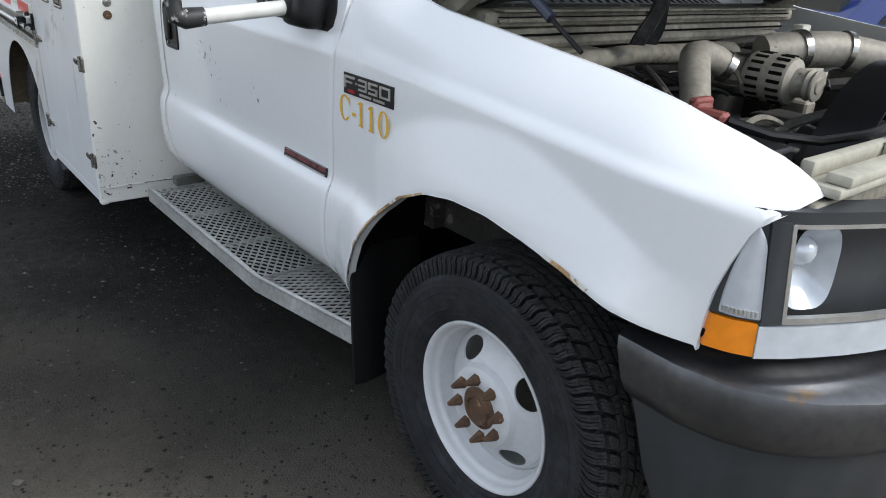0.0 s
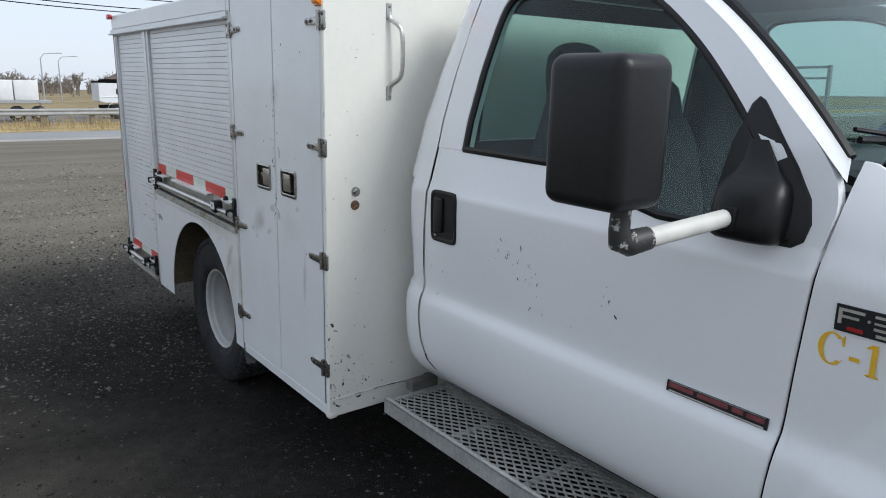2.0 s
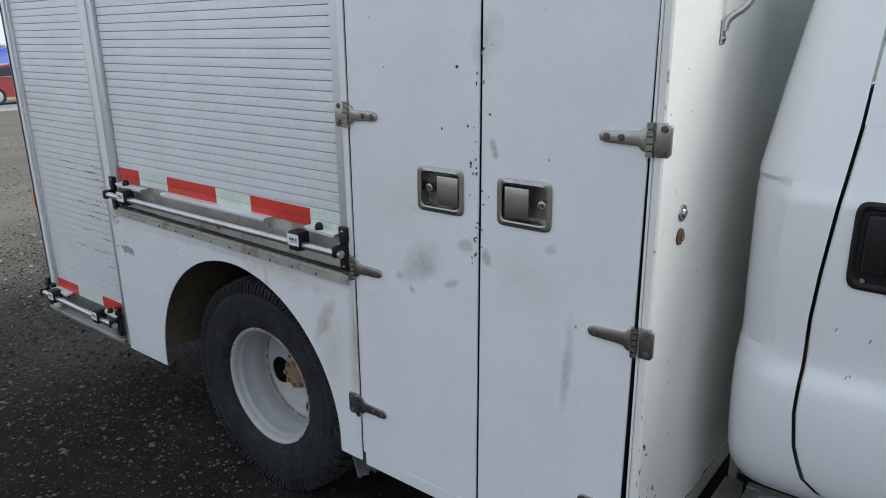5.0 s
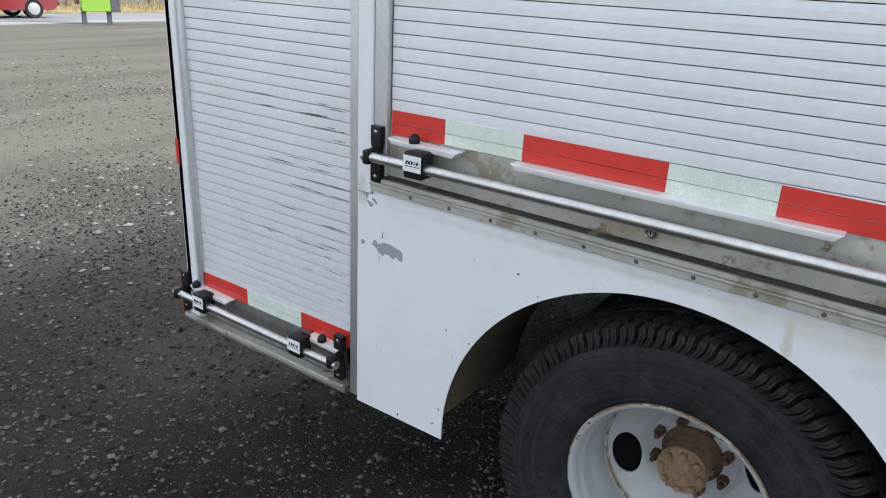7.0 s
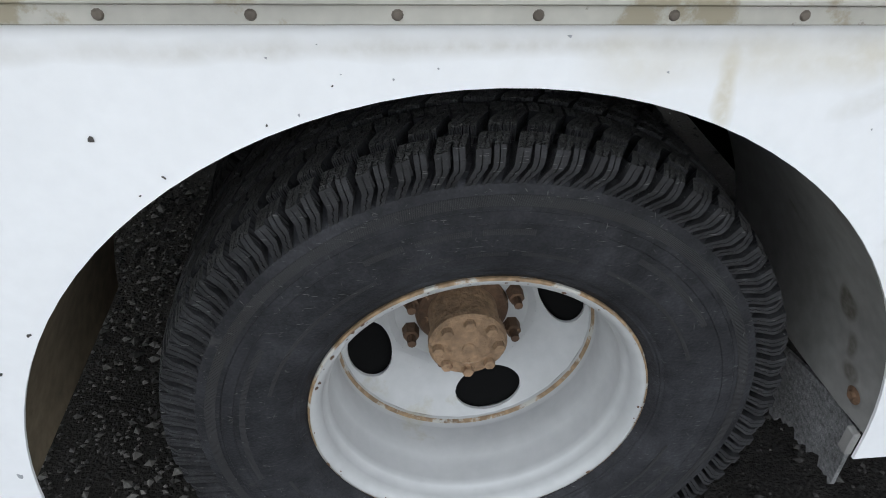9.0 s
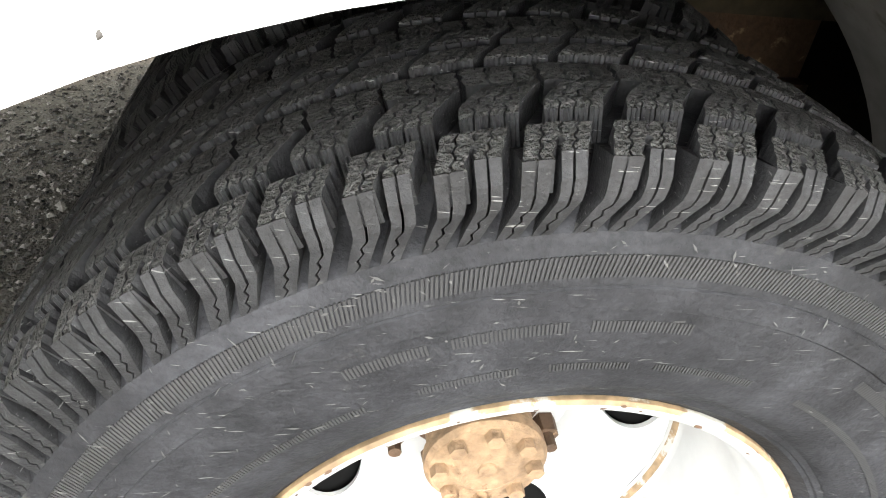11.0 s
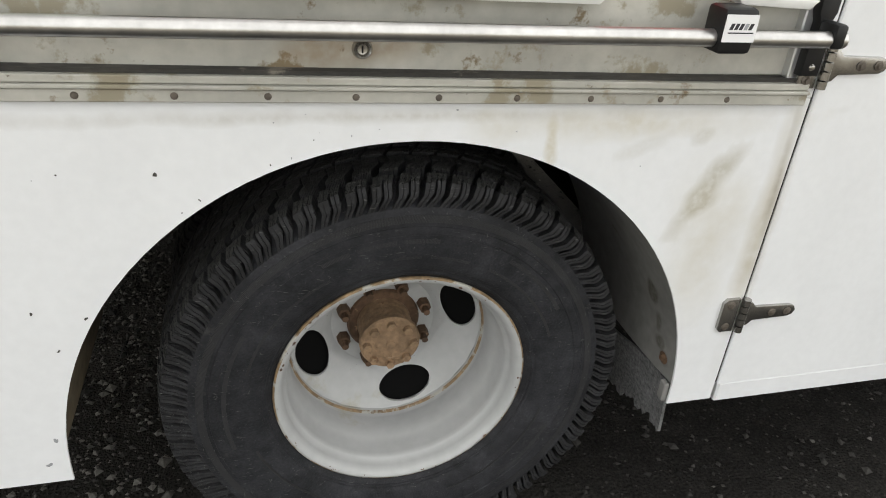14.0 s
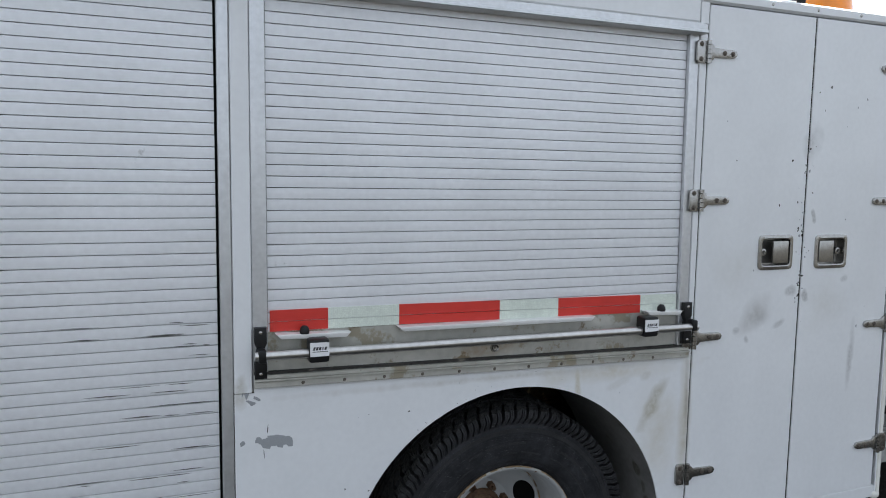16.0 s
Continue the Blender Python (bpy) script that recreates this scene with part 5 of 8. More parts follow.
part("mirror_elbow", bm, WORN_BLACK, mirror, "black elbow with paint worn to metal")
part("mirror_arm", tube(bmesh.new(), [(2.198, -0.03, 1.3195), (2.235, 0.20, 1.347)], [0.0205, 0.0195], 14), ARM_WHITE, mirror, "worn white painted arm")
# base plate on the door corner with its hump
bm = bmesh.new()
SAIL = [(2.150, 1.306), (2.160, 1.40), (2.172, 1.50), (2.192, 1.585), (2.206, 1.602), (2.222, 1.594), (2.27, 1.535), (2.33, 1.462), (2.372, 1.40), (2.384, 1.35), (2.376, 1.312), (2.352, 1.296), (2.18, 1.294)]
a = [bm.verts.new((x, side_y(x, z) - 0.004, z)) for x, z in SAIL]
b = [bm.verts.new((x, side_y(x, z) + 0.03, z)) for x, z in SAIL]
bm.faces.new(a)
for i in range(len(a)):
    bm.faces.new((a[i], b[i], b[(i + 1) % len(a)], a[(i + 1) % len(a)]))
bmesh.ops.bevel(bm, geom=[e for e in bm.edges if all(v in a for v in e.verts)], offset=0.006, segments=2, affect="EDGES", profile=0.5)
part("mirror_base", bm, BLACK, mirror)
KNUCKLE = [(1.300, 2.258, 0.070, 0.046), (1.308, 2.258, 0.078, 0.060), (1.335, 2.258, 0.081, 0.070), (1.370, 2.258, 0.081, 0.072), (1.398, 2.257, 0.079, 0.068), (1.418, 2.256, 0.073, 0.056), (1.432, 2.255, 0.062, 0.040), (1.445, 2.252, 0.050, 0.024), (1.47, 2.246, 0.036, 0.010), (1.51, 2.232, 0.022, 0.003)]


def knuckle(u, v):
    """Round the swelling (u, an angle over its open side), up its height (v)."""
    z, x, half, out = KNUCKLE[v]
    c, sn = math.cos(u), math.sin(u)
    return (x + half * math.copysign(abs(c) ** 0.6, c), side_y(x, z) - 0.003 - out * abs(sn) ** 0.6, z)


bm = sheet(bmesh.new(), knuckle, steps(0, math.pi, 24), range(len(KNUCKLE)))
bm.verts.ensure_lookup_table()
low = [v for v in bm.verts if v.co.z < 1.3005]
bm.faces.new(sorted(low, key=lambda v: v.co.x))
part("mirror_knuckle", bm, BLACK, mirror, angle=50)
part("mirror_socket", bx(box(2.215, 2.262, 0.195, 0.26, 1.318, 1.372, 0.008, 2), 2.262, 2.30, 0.235, 0.27, 1.305, 1.35, 0.004), BLACK, mirror)

# ---- wheel well, mud flap ----
def well_y(x, z):
    return wing_y(x, z) + 0.016 - 0.043 * min(max((3.57 - x) / 0.16, 0.0), 1.0)


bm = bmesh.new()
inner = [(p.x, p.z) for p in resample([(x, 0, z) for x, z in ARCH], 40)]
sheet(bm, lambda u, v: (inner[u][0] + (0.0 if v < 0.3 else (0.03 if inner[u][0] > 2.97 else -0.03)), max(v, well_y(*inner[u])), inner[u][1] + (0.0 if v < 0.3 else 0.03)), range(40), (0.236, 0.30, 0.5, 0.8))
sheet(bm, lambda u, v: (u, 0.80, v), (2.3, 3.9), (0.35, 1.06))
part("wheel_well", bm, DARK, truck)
bm = sheet(bmesh.new(), lambda u, v: (2.535 + 0.035 * v + 0.006 * math.sin(9 * u), 0.222 + 0.24 * u, 0.74 - 0.43 * v), steps(0, 1, 6), steps(0, 1, 8), (0.012, 0, 0))
part("mud_flap", bm, BLACK, truck, "black rubber mud flap")
# rear wheel well, guard and torn flap
bm = bmesh.new()
sheet(bm, lambda u, v: (ARCH_X - (ARCH_R + 0.012) * math.cos(u), v, ARCH_Z + (ARCH_R + 0.012) * math.sin(u)), steps(0.85, math.pi - 0.85, 30), (0.0045, 0.3, 0.75))
sheet(bm, lambda u, v: (u, 0.75, v), (-1.3, 0.2), (0.66, 0.92))
part("rear_wheel_well", bm, LINER, truck)
def guard_at(u, v):
    """The curved guard behind the arch edge, u round the arch, v inwards."""
    return (ARCH_X - (ARCH_R + 0.003) * math.cos(u), v, max(ARCH_Z + (ARCH_R + 0.003) * math.sin(u), 0.412 - 0.11 * v))


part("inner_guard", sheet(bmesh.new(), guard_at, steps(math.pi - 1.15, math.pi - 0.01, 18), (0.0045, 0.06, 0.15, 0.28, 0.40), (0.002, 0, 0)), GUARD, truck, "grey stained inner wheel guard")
part("inner_guard", sheet(bmesh.new(), lambda u, v: (guard_at(u, v)[0], v, max(guard_at(u, v)[2], 0.432)), steps(0.01, 1.15, 18), (0.0045, 0.10, 0.22, 0.34), (-0.002, 0, 0)), LINER, truck, "brown undersealed wheel liner")
part("guard_lip", box(-0.104, -0.094, 0.0045, 0.022, 0.374, 0.412, 0.002), GUARD, truck)
part("guard_bolt", lathe(bmesh.new(), [(0.0, -0.006), (0.005, -0.006), (0.0065, -0.0025), (0.013, 0.0)], (-0.0935, 0.043, 0.442), "x", 16), RUST, truck)


def flap(u, v):
    torn = 0.006 * math.sin(u * 23) + 0.005 * math.sin(u * 51 + 1) + 0.004 * math.sin(u * 97)
    return (-0.088 + 0.02 * v + 0.006 * math.sin(5 * u), 0.020 + 0.24 * u + 0.015 * v, 0.402 - 0.03 * u - (0.128 + 0.02 * u + torn * (v > 0.99)) * v)


part("mud_flap", sheet(bmesh.new(), flap, steps(0, 1, 40), steps(0, 1, 6), (0.006, 0, 0)), FLAP, truck, "grey worn mud flap with a torn edge")

# ---- bumper ----
PLAN = [(3.400, 0.285), (3.53, 0.285), (3.62, 0.304), (3.69, 0.337), (3.75, 0.395), (3.805, 0.480), (3.848, 0.58), (3.885, 0.74), (3.91, 1.0), (3.915, MID)]
PLAN = PLAN + [(x, W - y) for x, y in PLAN[-2::-1]]
plan_pts = resample([(x, y, 0) for x, y in PLAN], 120)


def bumper(u, v):
    p = plan_pts[u]
    n = (plan_pts[min(u + 1, 119)] - plan_pts[max(u - 1, 0)]).normalized()
    n = Vector((n.y, -n.x, 0))  # outward
    if n.dot(p - Vector((3.3, MID, 0))) < 0:
        n = -n
    out, z = v
    side = max(0.0, 1 - max(0, p.x - 3.405) / 0.25) if p.x < 3.66 else 0.0
    return Vector((p.x + n.x * out + (0.10 * side * (0.88 - z) / 0.3 if z < 0.88 else 0), p.y + n.y * out, z))


SECTION = [(-0.13, 0.885), (-0.02, 0.882), (0.0, 0.872), (0.008, 0.85), (0.008, 0.79), (0.0, 0.765), (-0.02, 0.745)]
bump = part("front_bumper", sheet(bmesh.new(), lambda u, v: bumper(u, SECTION[v]), range(120), range(len(SECTION))), BUMPER, truck, "dull grey steel bumper with rust patches")
part("valance", sheet(bmesh.new(), lambda u, v: bumper(u, ((-0.02, 0.746), (-0.025, 0.70), (-0.03, 0.60), (-0.06, 0.48))[v]), range(120), range(4)), SURROUND, bump, "black plastic lower valance")

# ---- headlamp and grille ----
FACE = [(3.559, 0.303), (3.60, 0.319), (3.634, 0.342), (3.666, 0.39), (3.695, 0.445), (3.727, 0.51), (3.755, 0.585), (3.775, 0.70), (3.80, 0.95), (3.815, MID)]
face_pts = resample([(x, y, 0) for x, y in FACE], 81)


def face(s, out=0.0):
    """A point on the nose line, s metres along it, pushed outward."""
    d = 0.0
    for k in range(80):
        step_len = (face_pts[k + 1] - face_pts[k]).length
        if d + step_len >= s or k == 79:
            t = (s - d) / step_len
            p = face_pts[k].lerp(face_pts[k + 1], t)
            q = (face_pts[k + 1] - face_pts[k]).normalized()
            n = Vector((q.y, -q.x, 0))
            return p + n * out
        d += step_len


def nose_panel(name, s0, s1, z0, z1, out, mat, parent, depth=0.02, slant=0.0, label=""):
    bm = sheet(bmesh.new(), lambda s, v: face(s + slant * v, out) + Vector((-0.05 * (z0 + (z1 - z0) * v - 0.92), 0, z0 + (z1 - z0) * v)), steps(s0, s1, 12), steps(0, 1, 3), (-depth, depth * 0.6, 0))
    return part(name, bm, mat, parent, label)


def nose_quad(name, sl, sh, z0, z1, out, mat, parent, depth=0.015, label=""):
    """A panel on the nose between slanted ends: sl its low and sh its high pair of places along the nose."""
    def at(u, v):
        z = z0 + (z1 - z0) * v
        return face((sl[0] + (sl[1] - sl[0]) * u) * (1 - v) + (sh[0] + (sh[1] - sh[0]) * u) * v, out) + Vector((-0.04 * (z - 0.92), 0, z))
    return part(name, sheet(bmesh.new(), at, steps(0, 1, 12), steps(0, 1, 4), (-depth, depth * 0.6, 0)), mat, parent, label)


lamp = nose_quad("headlamp", (0.0, 0.64), (0.030, 0.64), 0.915, 1.175, -0.060, SURROUND, truck, 0.015, "dark headlamp unit with amber corner lens")
nose_quad("surround", (0.030, 0.64), (0.034, 0.64), 1.164, 1.186, 0.002, SURROUND, lamp, 0.05)
nose_quad("surround", (0.086, 0.122), (0.070, 0.100), 0.988, 1.168, 0.004, SURROUND, lamp, 0.05)
nose_quad("surround", (0.002, 0.090), (0.032, 0.074), 0.988, 1.170, -0.003, SURROUND, lamp, 0.03)


def lens_at(u, v):
    """The clear lens narrows to a rounded top."""
    lo = 0.019 + 0.031 * v ** 1.9
    hi = 0.084 - 0.016 * v - 0.013 * max(0.0, (v - 0.75) / 0.25) ** 2
    z = 0.994 + 0.160 * v
    return face(lo + (hi - lo) * u, 0.001 + 0.003 * math.sin(math.pi * u)) + Vector((-0.04 * (z - 0.92), 0, z))


clear = part("corner_lens", sheet(bmesh.new(), lens_at, steps(0, 1, 12), steps(0, 1, 16), (-0.015, 0.009, 0)), CLEAR_LENS, lamp, "clear corner lamp lens")
bm = bmesh.new()
for k in range(9):
    sheet(bm, lambda u, v: lens_at(0.04 + 0.105 * k + u, 0.03 + v) + Vector((0.002, -0.003, 0)), (0, 0.06), (0, 0.06), (-0.003, 0.002, 0))
part("lens_rib", bm, BRIGHT, clear)
nose_quad("amber_lens", (0.002, 0.084), (0.010, 0.082), 0.924, 0.986, 0.002, AMBER, lamp, 0.015, "amber turn signal lens")
nose_quad("bright_strip", (0.086, 0.75), (0.084, 0.75), 0.922, 0.982, 0.004, CLEAR_LENS, lamp, 0.02, "clear ribbed lens strip below the lamp")
nose_quad("frame_bar", (0.112, 0.62), (0.112, 0.62), 0.988, 0.999, 0.004, BRIGHT, lamp, 0.01)
nose_quad("frame_bar", (0.106, 0.62), (0.104, 0.62), 1.158, 1.165, 0.003, BRIGHT, lamp, 0.01)
nose_quad("frame_bar", (0.120, 0.127), (0.101, 0.108), 0.990, 1.164, 0.005, BRIGHT, lamp, 0.01)
def bowl_at(u, v):
    """A reflector bowl: its rim at the lamp's face, sunk in the middle."""
    a, b = 2 * math.pi * u, v
    z = 1.080 + 0.076 * b * math.copysign(abs(math.sin(a)) ** 0.6, math.sin(a))
    return face(0.172 + 0.046 * b * math.copysign(abs(math.cos(a)) ** 0.6, math.cos(a)), -0.058 + 0.040 * b ** 2.5) + Vector((-0.04 * (z - 0.92), 0, z))


bowl = part("bowl", sheet(bmesh.new(), bowl_at, steps(0, 1, 36), steps(0.08, 1, 8)), CLEAR_LENS, lamp, "pale reflector bowl")
c = face(0.168, -0.046)
part("bulb", lathe(bmesh.new(), [(0.0, 0.014), (0.014, 0.011), (0.022, 0.004), (0.026, -0.006), (0.027, -0.02)], (c.x, c.y, 1.100), "x", 20), CLEAR_LENS, bowl)
nose_panel("grille", 0.63, 1.25, 0.93, 1.20, -0.01, DARK_GREY, truck, 0.04, 0.0, "dark grey grille")

# ---- bonnet, propped open ----
HA = radians(34)


def bonnet(u, v, drop=0.0):
    """u from the rear edge forward, v across."""
    s = 2 * v - 1
    half = MID - 0.375 - 0.10 * u ** 3
    crown = 0.055 * (1 - abs(s) ** 3) + 0.03 * (1 - s * s)
    lx, lz = 1.17 * u - 0.04 * (1 - s * s) * (u > 0.9), crown - 0.05 - 0.13 * max(0, u - 0.6) ** 2 * 2 - drop
    return Vector((2.60 + lx * math.cos(HA) - lz * math.sin(HA), MID + s * half, 1.455 + lx * math.sin(HA) + lz * math.cos(HA)))


hood = part("bonnet", sheet(bmesh.new(), bonnet, steps(0, 1, 20), [0, 0.004, 0.012, 0.03] + steps(0.06, 0.94, 24) + [0.97, 0.988, 0.996, 1], (0.012, 0, -0.018)), CAB_WHITE, truck, "white bonnet propped open with dirty underside")
bm = bmesh.new()
for s in (0.035, 0.965):
    tube(bm, [bonnet(u, s, 0.055) for u in steps(-0.02, 1, 20)], 0.034, 8)
tube(bm, [bonnet(0.96, v, 0.05) for v in steps(0.035, 0.965, 16)], 0.034, 8)
part("bonnet_frame", bm, DIRTY_BEIGE, hood, "dirty beige inner frame")
rngi = random.Random(5)
part("insulation", sheet(bmesh.new(), lambda u, v: bonnet(u, v, 0.062 + 0.012 * math.sin(13 * u + 7 * v) + 0.02 * rngi.random() ** 3), steps(0.05, 0.95, 24), steps(0.07, 0.93, 26), (0.004, 0, -0.006)), INSULATION, hood, "torn black insulation pad")
bm = bmesh.new()
hang = bonnet(0.30, 0.30, 0.06)
sheet(bm, lambda u, v: hang + Vector((0.05 * math.sin(3 * v) + 0.012 * math.sin(9 * u + 5 * v), (u - 0.5) * (0.16 - 0.11 * v + 0.03 * math.sin(8 * v)), -0.30 * v)), steps(0, 1, 8), steps(0, 1, 14), (0.006, 0, 0))
part("torn_strip", bm, INSULATION, hood, "torn strip of insulation hanging down")
strut = part("bonnet_strut", tube(bmesh.new(), [(2.775, 0.425, 1.540), (3.005, 0.425, 1.405)], 0.012, 10), STRUT_BLUE, truck, "dark gas strut")
part("strut_rod", tube(bmesh.new(), [(3.005, 0.425, 1.405), (3.10, 0.425, 1.348)], 0.0055, 8), BLACK, strut)
part("bonnet_hinge", tube(bmesh.new(), [(2.62, 0.42, 1.38), (2.66, 0.42, 1.42), (2.76, 0.42, 1.50)], [0.022, 0.022, 0.018], 8), DIRTY_BEIGE, truck)

# ---- cowl, wipers, aerial ----
def cowl(u, v):
    s = 2 * v - 1
    lo = screen(min(max(v, 0.0), 1.0), 0.0)
    return Vector((lo.x - 0.02 + 0.20 * u * (0.85 + 0.15 * (1 - s * s)), MID + s * (MID - 0.40), lo.z - 0.02 - 0.045 * u - 0.012 * abs(s) * u))


cw = part("cowl_panel", sheet(bmesh.new(), cowl, steps(0, 1, 8), steps(0, 1, 30), (0, 0, -0.02)), BLACK, truck, "black plastic cowl panel with vents")
vent = part("vent_slat", box(-0.07, 0.07, -0.006, 0.006, -0.003, 0.004, 0.002), BLACK, cw)
vent.matrix_basis = Matrix.Translation(cowl(0.55, 0.24)) @ pose(0, 0, 0.006, 0, 20, 4)
for k in range(1, 26):
    shared("vent_slat", vent, Matrix.Translation(cowl(0.55, 0.24 + k * 0.024)) @ pose(0, 0, 0.006, 0, 20, 4), cw)
part("cowl_hole", lathe(bmesh.new(), [(0, 0.002), (0.011, 0.002), (0.014, 0)], cowl(0.45, 0.035) + Vector((0, 0, 0.004)), "z", 14), DARK, cw)
ab = Vector((2.535, 0.396, 1.434))
aer = part("aerial", tube(bmesh.new(), [ab + Vector((0, 0, 0.03)), ab + Vector((-0.012, 0.006, 0.45)), ab + Vector((-0.028, 0.012, 0.80))], [0.0026, 0.0022, 0.0018], 6), STEEL, truck, "thin whip aerial")
part("aerial_base", lathe(bmesh.new(), [(0, 0.05), (0.005, 0.048), (0.009, 0.012), (0.016, 0.008), (0.018, 0)], ab - Vector((0, 0, 0.008)), "z", 14), BLACK, aer)
for v0, v1, h in ((0.30, 0.03, 0.05), (0.62, 0.34, 0.045)):
    a, b = screen(v0, 0.03, 0.012), screen(v1, 0.10, 0.014)
    wp = part("wiper", tube(bmesh.new(), [a, a.lerp(b, 0.5) + Vector((0.004, 0, 0.006)), b], 0.006, 6), BLACK, truck, "black wiper arm and blade")
    a2, b2 = screen(v0 - 0.02, 0.085, 0.01), screen(v1 - 0.0, 0.065, 0.01)
    part("wiper_blade", tube(bmesh.new(), [a2, b2], 0.008, 6), BLACK, wp)

# ---- service body fittings ----
def hinge(x, z, side):
    """A strap hinge at (x, z); side +1 when its strap runs to the nose."""
    h = part("hinge", prism(bmesh.new(), [(x - side * 0.010, z - 0.032), (x - side * 0.034, z - 0.032), (x - side * 0.040, z - 0.025), (x - side * 0.040, z + 0.025), (x - side * 0.034, z + 0.032), (x - side * 0.010, z + 0.032)][::-side], -0.006, 0.0, 0.001), STEEL, truck, "tarnished steel strap hinge")
    part("strap", prism(bmesh.new(), [(x + side * 0.006, z - 0.024), (x + side * 0.016, z - 0.022), (x + side * 0.024, z - 0.0135), (x + side * 0.092, z - 0.0115), (x + side * 0.101, z - 0.008), (x + side * 0.105, z), (x + side * 0.101, z + 0.008), (x + side * 0.092, z + 0.0115), (x + side * 0.024, z + 0.0135), (x + side * 0.016, z + 0.022), (x + side * 0.006, z + 0.024)][::side], -0.006, 0.0, 0.0012), STEEL, h)
    for k in range(5):
        part("knuckle", lathe(bmesh.new(), [(0, -0.0055), (0.0075, -0.0055), (0.0075, 0.0055), (0, 0.0055)], (x, -0.007, z - 0.0264 + k * 0.0132), "z", 12), STEEL, h)
    for dx, dz in ((-0.026, -0.021), (-0.026, 0.021), (0.058, 0.0), (0.088, 0.0)):
        part("bolt", lathe(bmesh.new(), [(0.0, -0.0035), (0.0035, -0.0035), (0.004, -0.001), (0.0055, -0.0012), (0.0075, 0)], (x + side * dx, -0.0066, z + dz), "y", 10), SCREW, h)


for z in (1.806, 1.381, 0.973, 0.557):
    hinge(0.010 * (z - 1.2) + 0.003, z, 1)
    hinge(0.805 + 0.010 * (z - 1.2), z, -1)


def latch(cx, cz, side):
    """A recessed paddle latch; side +1 with its paddle to the nose."""
    w, h = 0.069, 0.054
    bm = bmesh.new()
    out = [(cx + w * math.copysign(abs(math.cos(a)) ** 0.22, math.cos(a)), cz + h * math.copysign(abs(math.sin(a)) ** 0.22, math.sin(a))) for a in steps(0, 2 * math.pi, 48)[:-1]]
    inn = [(cx + (x - cx) * 0.82, cz + (z - cz) * 0.76) for x, z in out]
    lip = [(cx + (x - cx) * 0.87, cz + (z - cz) * 0.82) for x, z in out]
    rings = [[bm.verts.new((x, y, z)) for x, z in p] for p, y in ((out, 0.0), (out, -0.003), (lip, -0.0055), (inn, -0.004), (inn, 0.028))]
    for a, b in zip(rings, rings[1:]):
        for k in range(48):
            bm.faces.new((a[k], a[(k + 1) % 48], b[(k + 1) % 48], b[k]))
    bm.faces.new(rings[-1])
    l = part("latch", bm, STEEL, truck, "stainless recessed paddle latch with key lock")
    px0 = cx + side * 0.020
    part("paddle", prism(bmesh.new(), [(px0 - 0.030, cz - 0.035), (px0 + 0.032, cz - 0.035), (px0 + 0.032, cz + 0.035), (px0 - 0.030, cz + 0.035)], -0.003, 0.006, 0.003), STEEL, l)
    part("pan", box(cx - 0.052, cx + 0.052, 0.0272, 0.0278, cz - 0.036, cz + 0.036), DARK_STEEL, l, "latch recess, its shade put into the steel colour")
    part("lock", lathe(bmesh.new(), [(0, 0.008), (0.006, 0.008), (0.0065, 0.005), (0.011, 0.006), (0.012, 0.02)], (cx - side * 0.040, 0.0, cz), "y", 20), STEEL, l)
    part("keyhole", box(cx - side * 0.040 - 0.001, cx - side * 0.040 + 0.001, 0.0065, 0.009, cz - 0.004, cz + 0.004), DARK, l)
    for sx in (-1, 1):
        for sz in (-1, 1):
            part("rivet", lathe(bmesh.new(), [(0, -0.002), (0.003, -0.0015), (0.0042, 0)], (cx + sx * 0.052, -0.0035, cz + sz * 0.046), "y", 10), STEEL, l)


for where in LATCHES:
    latch(*where)


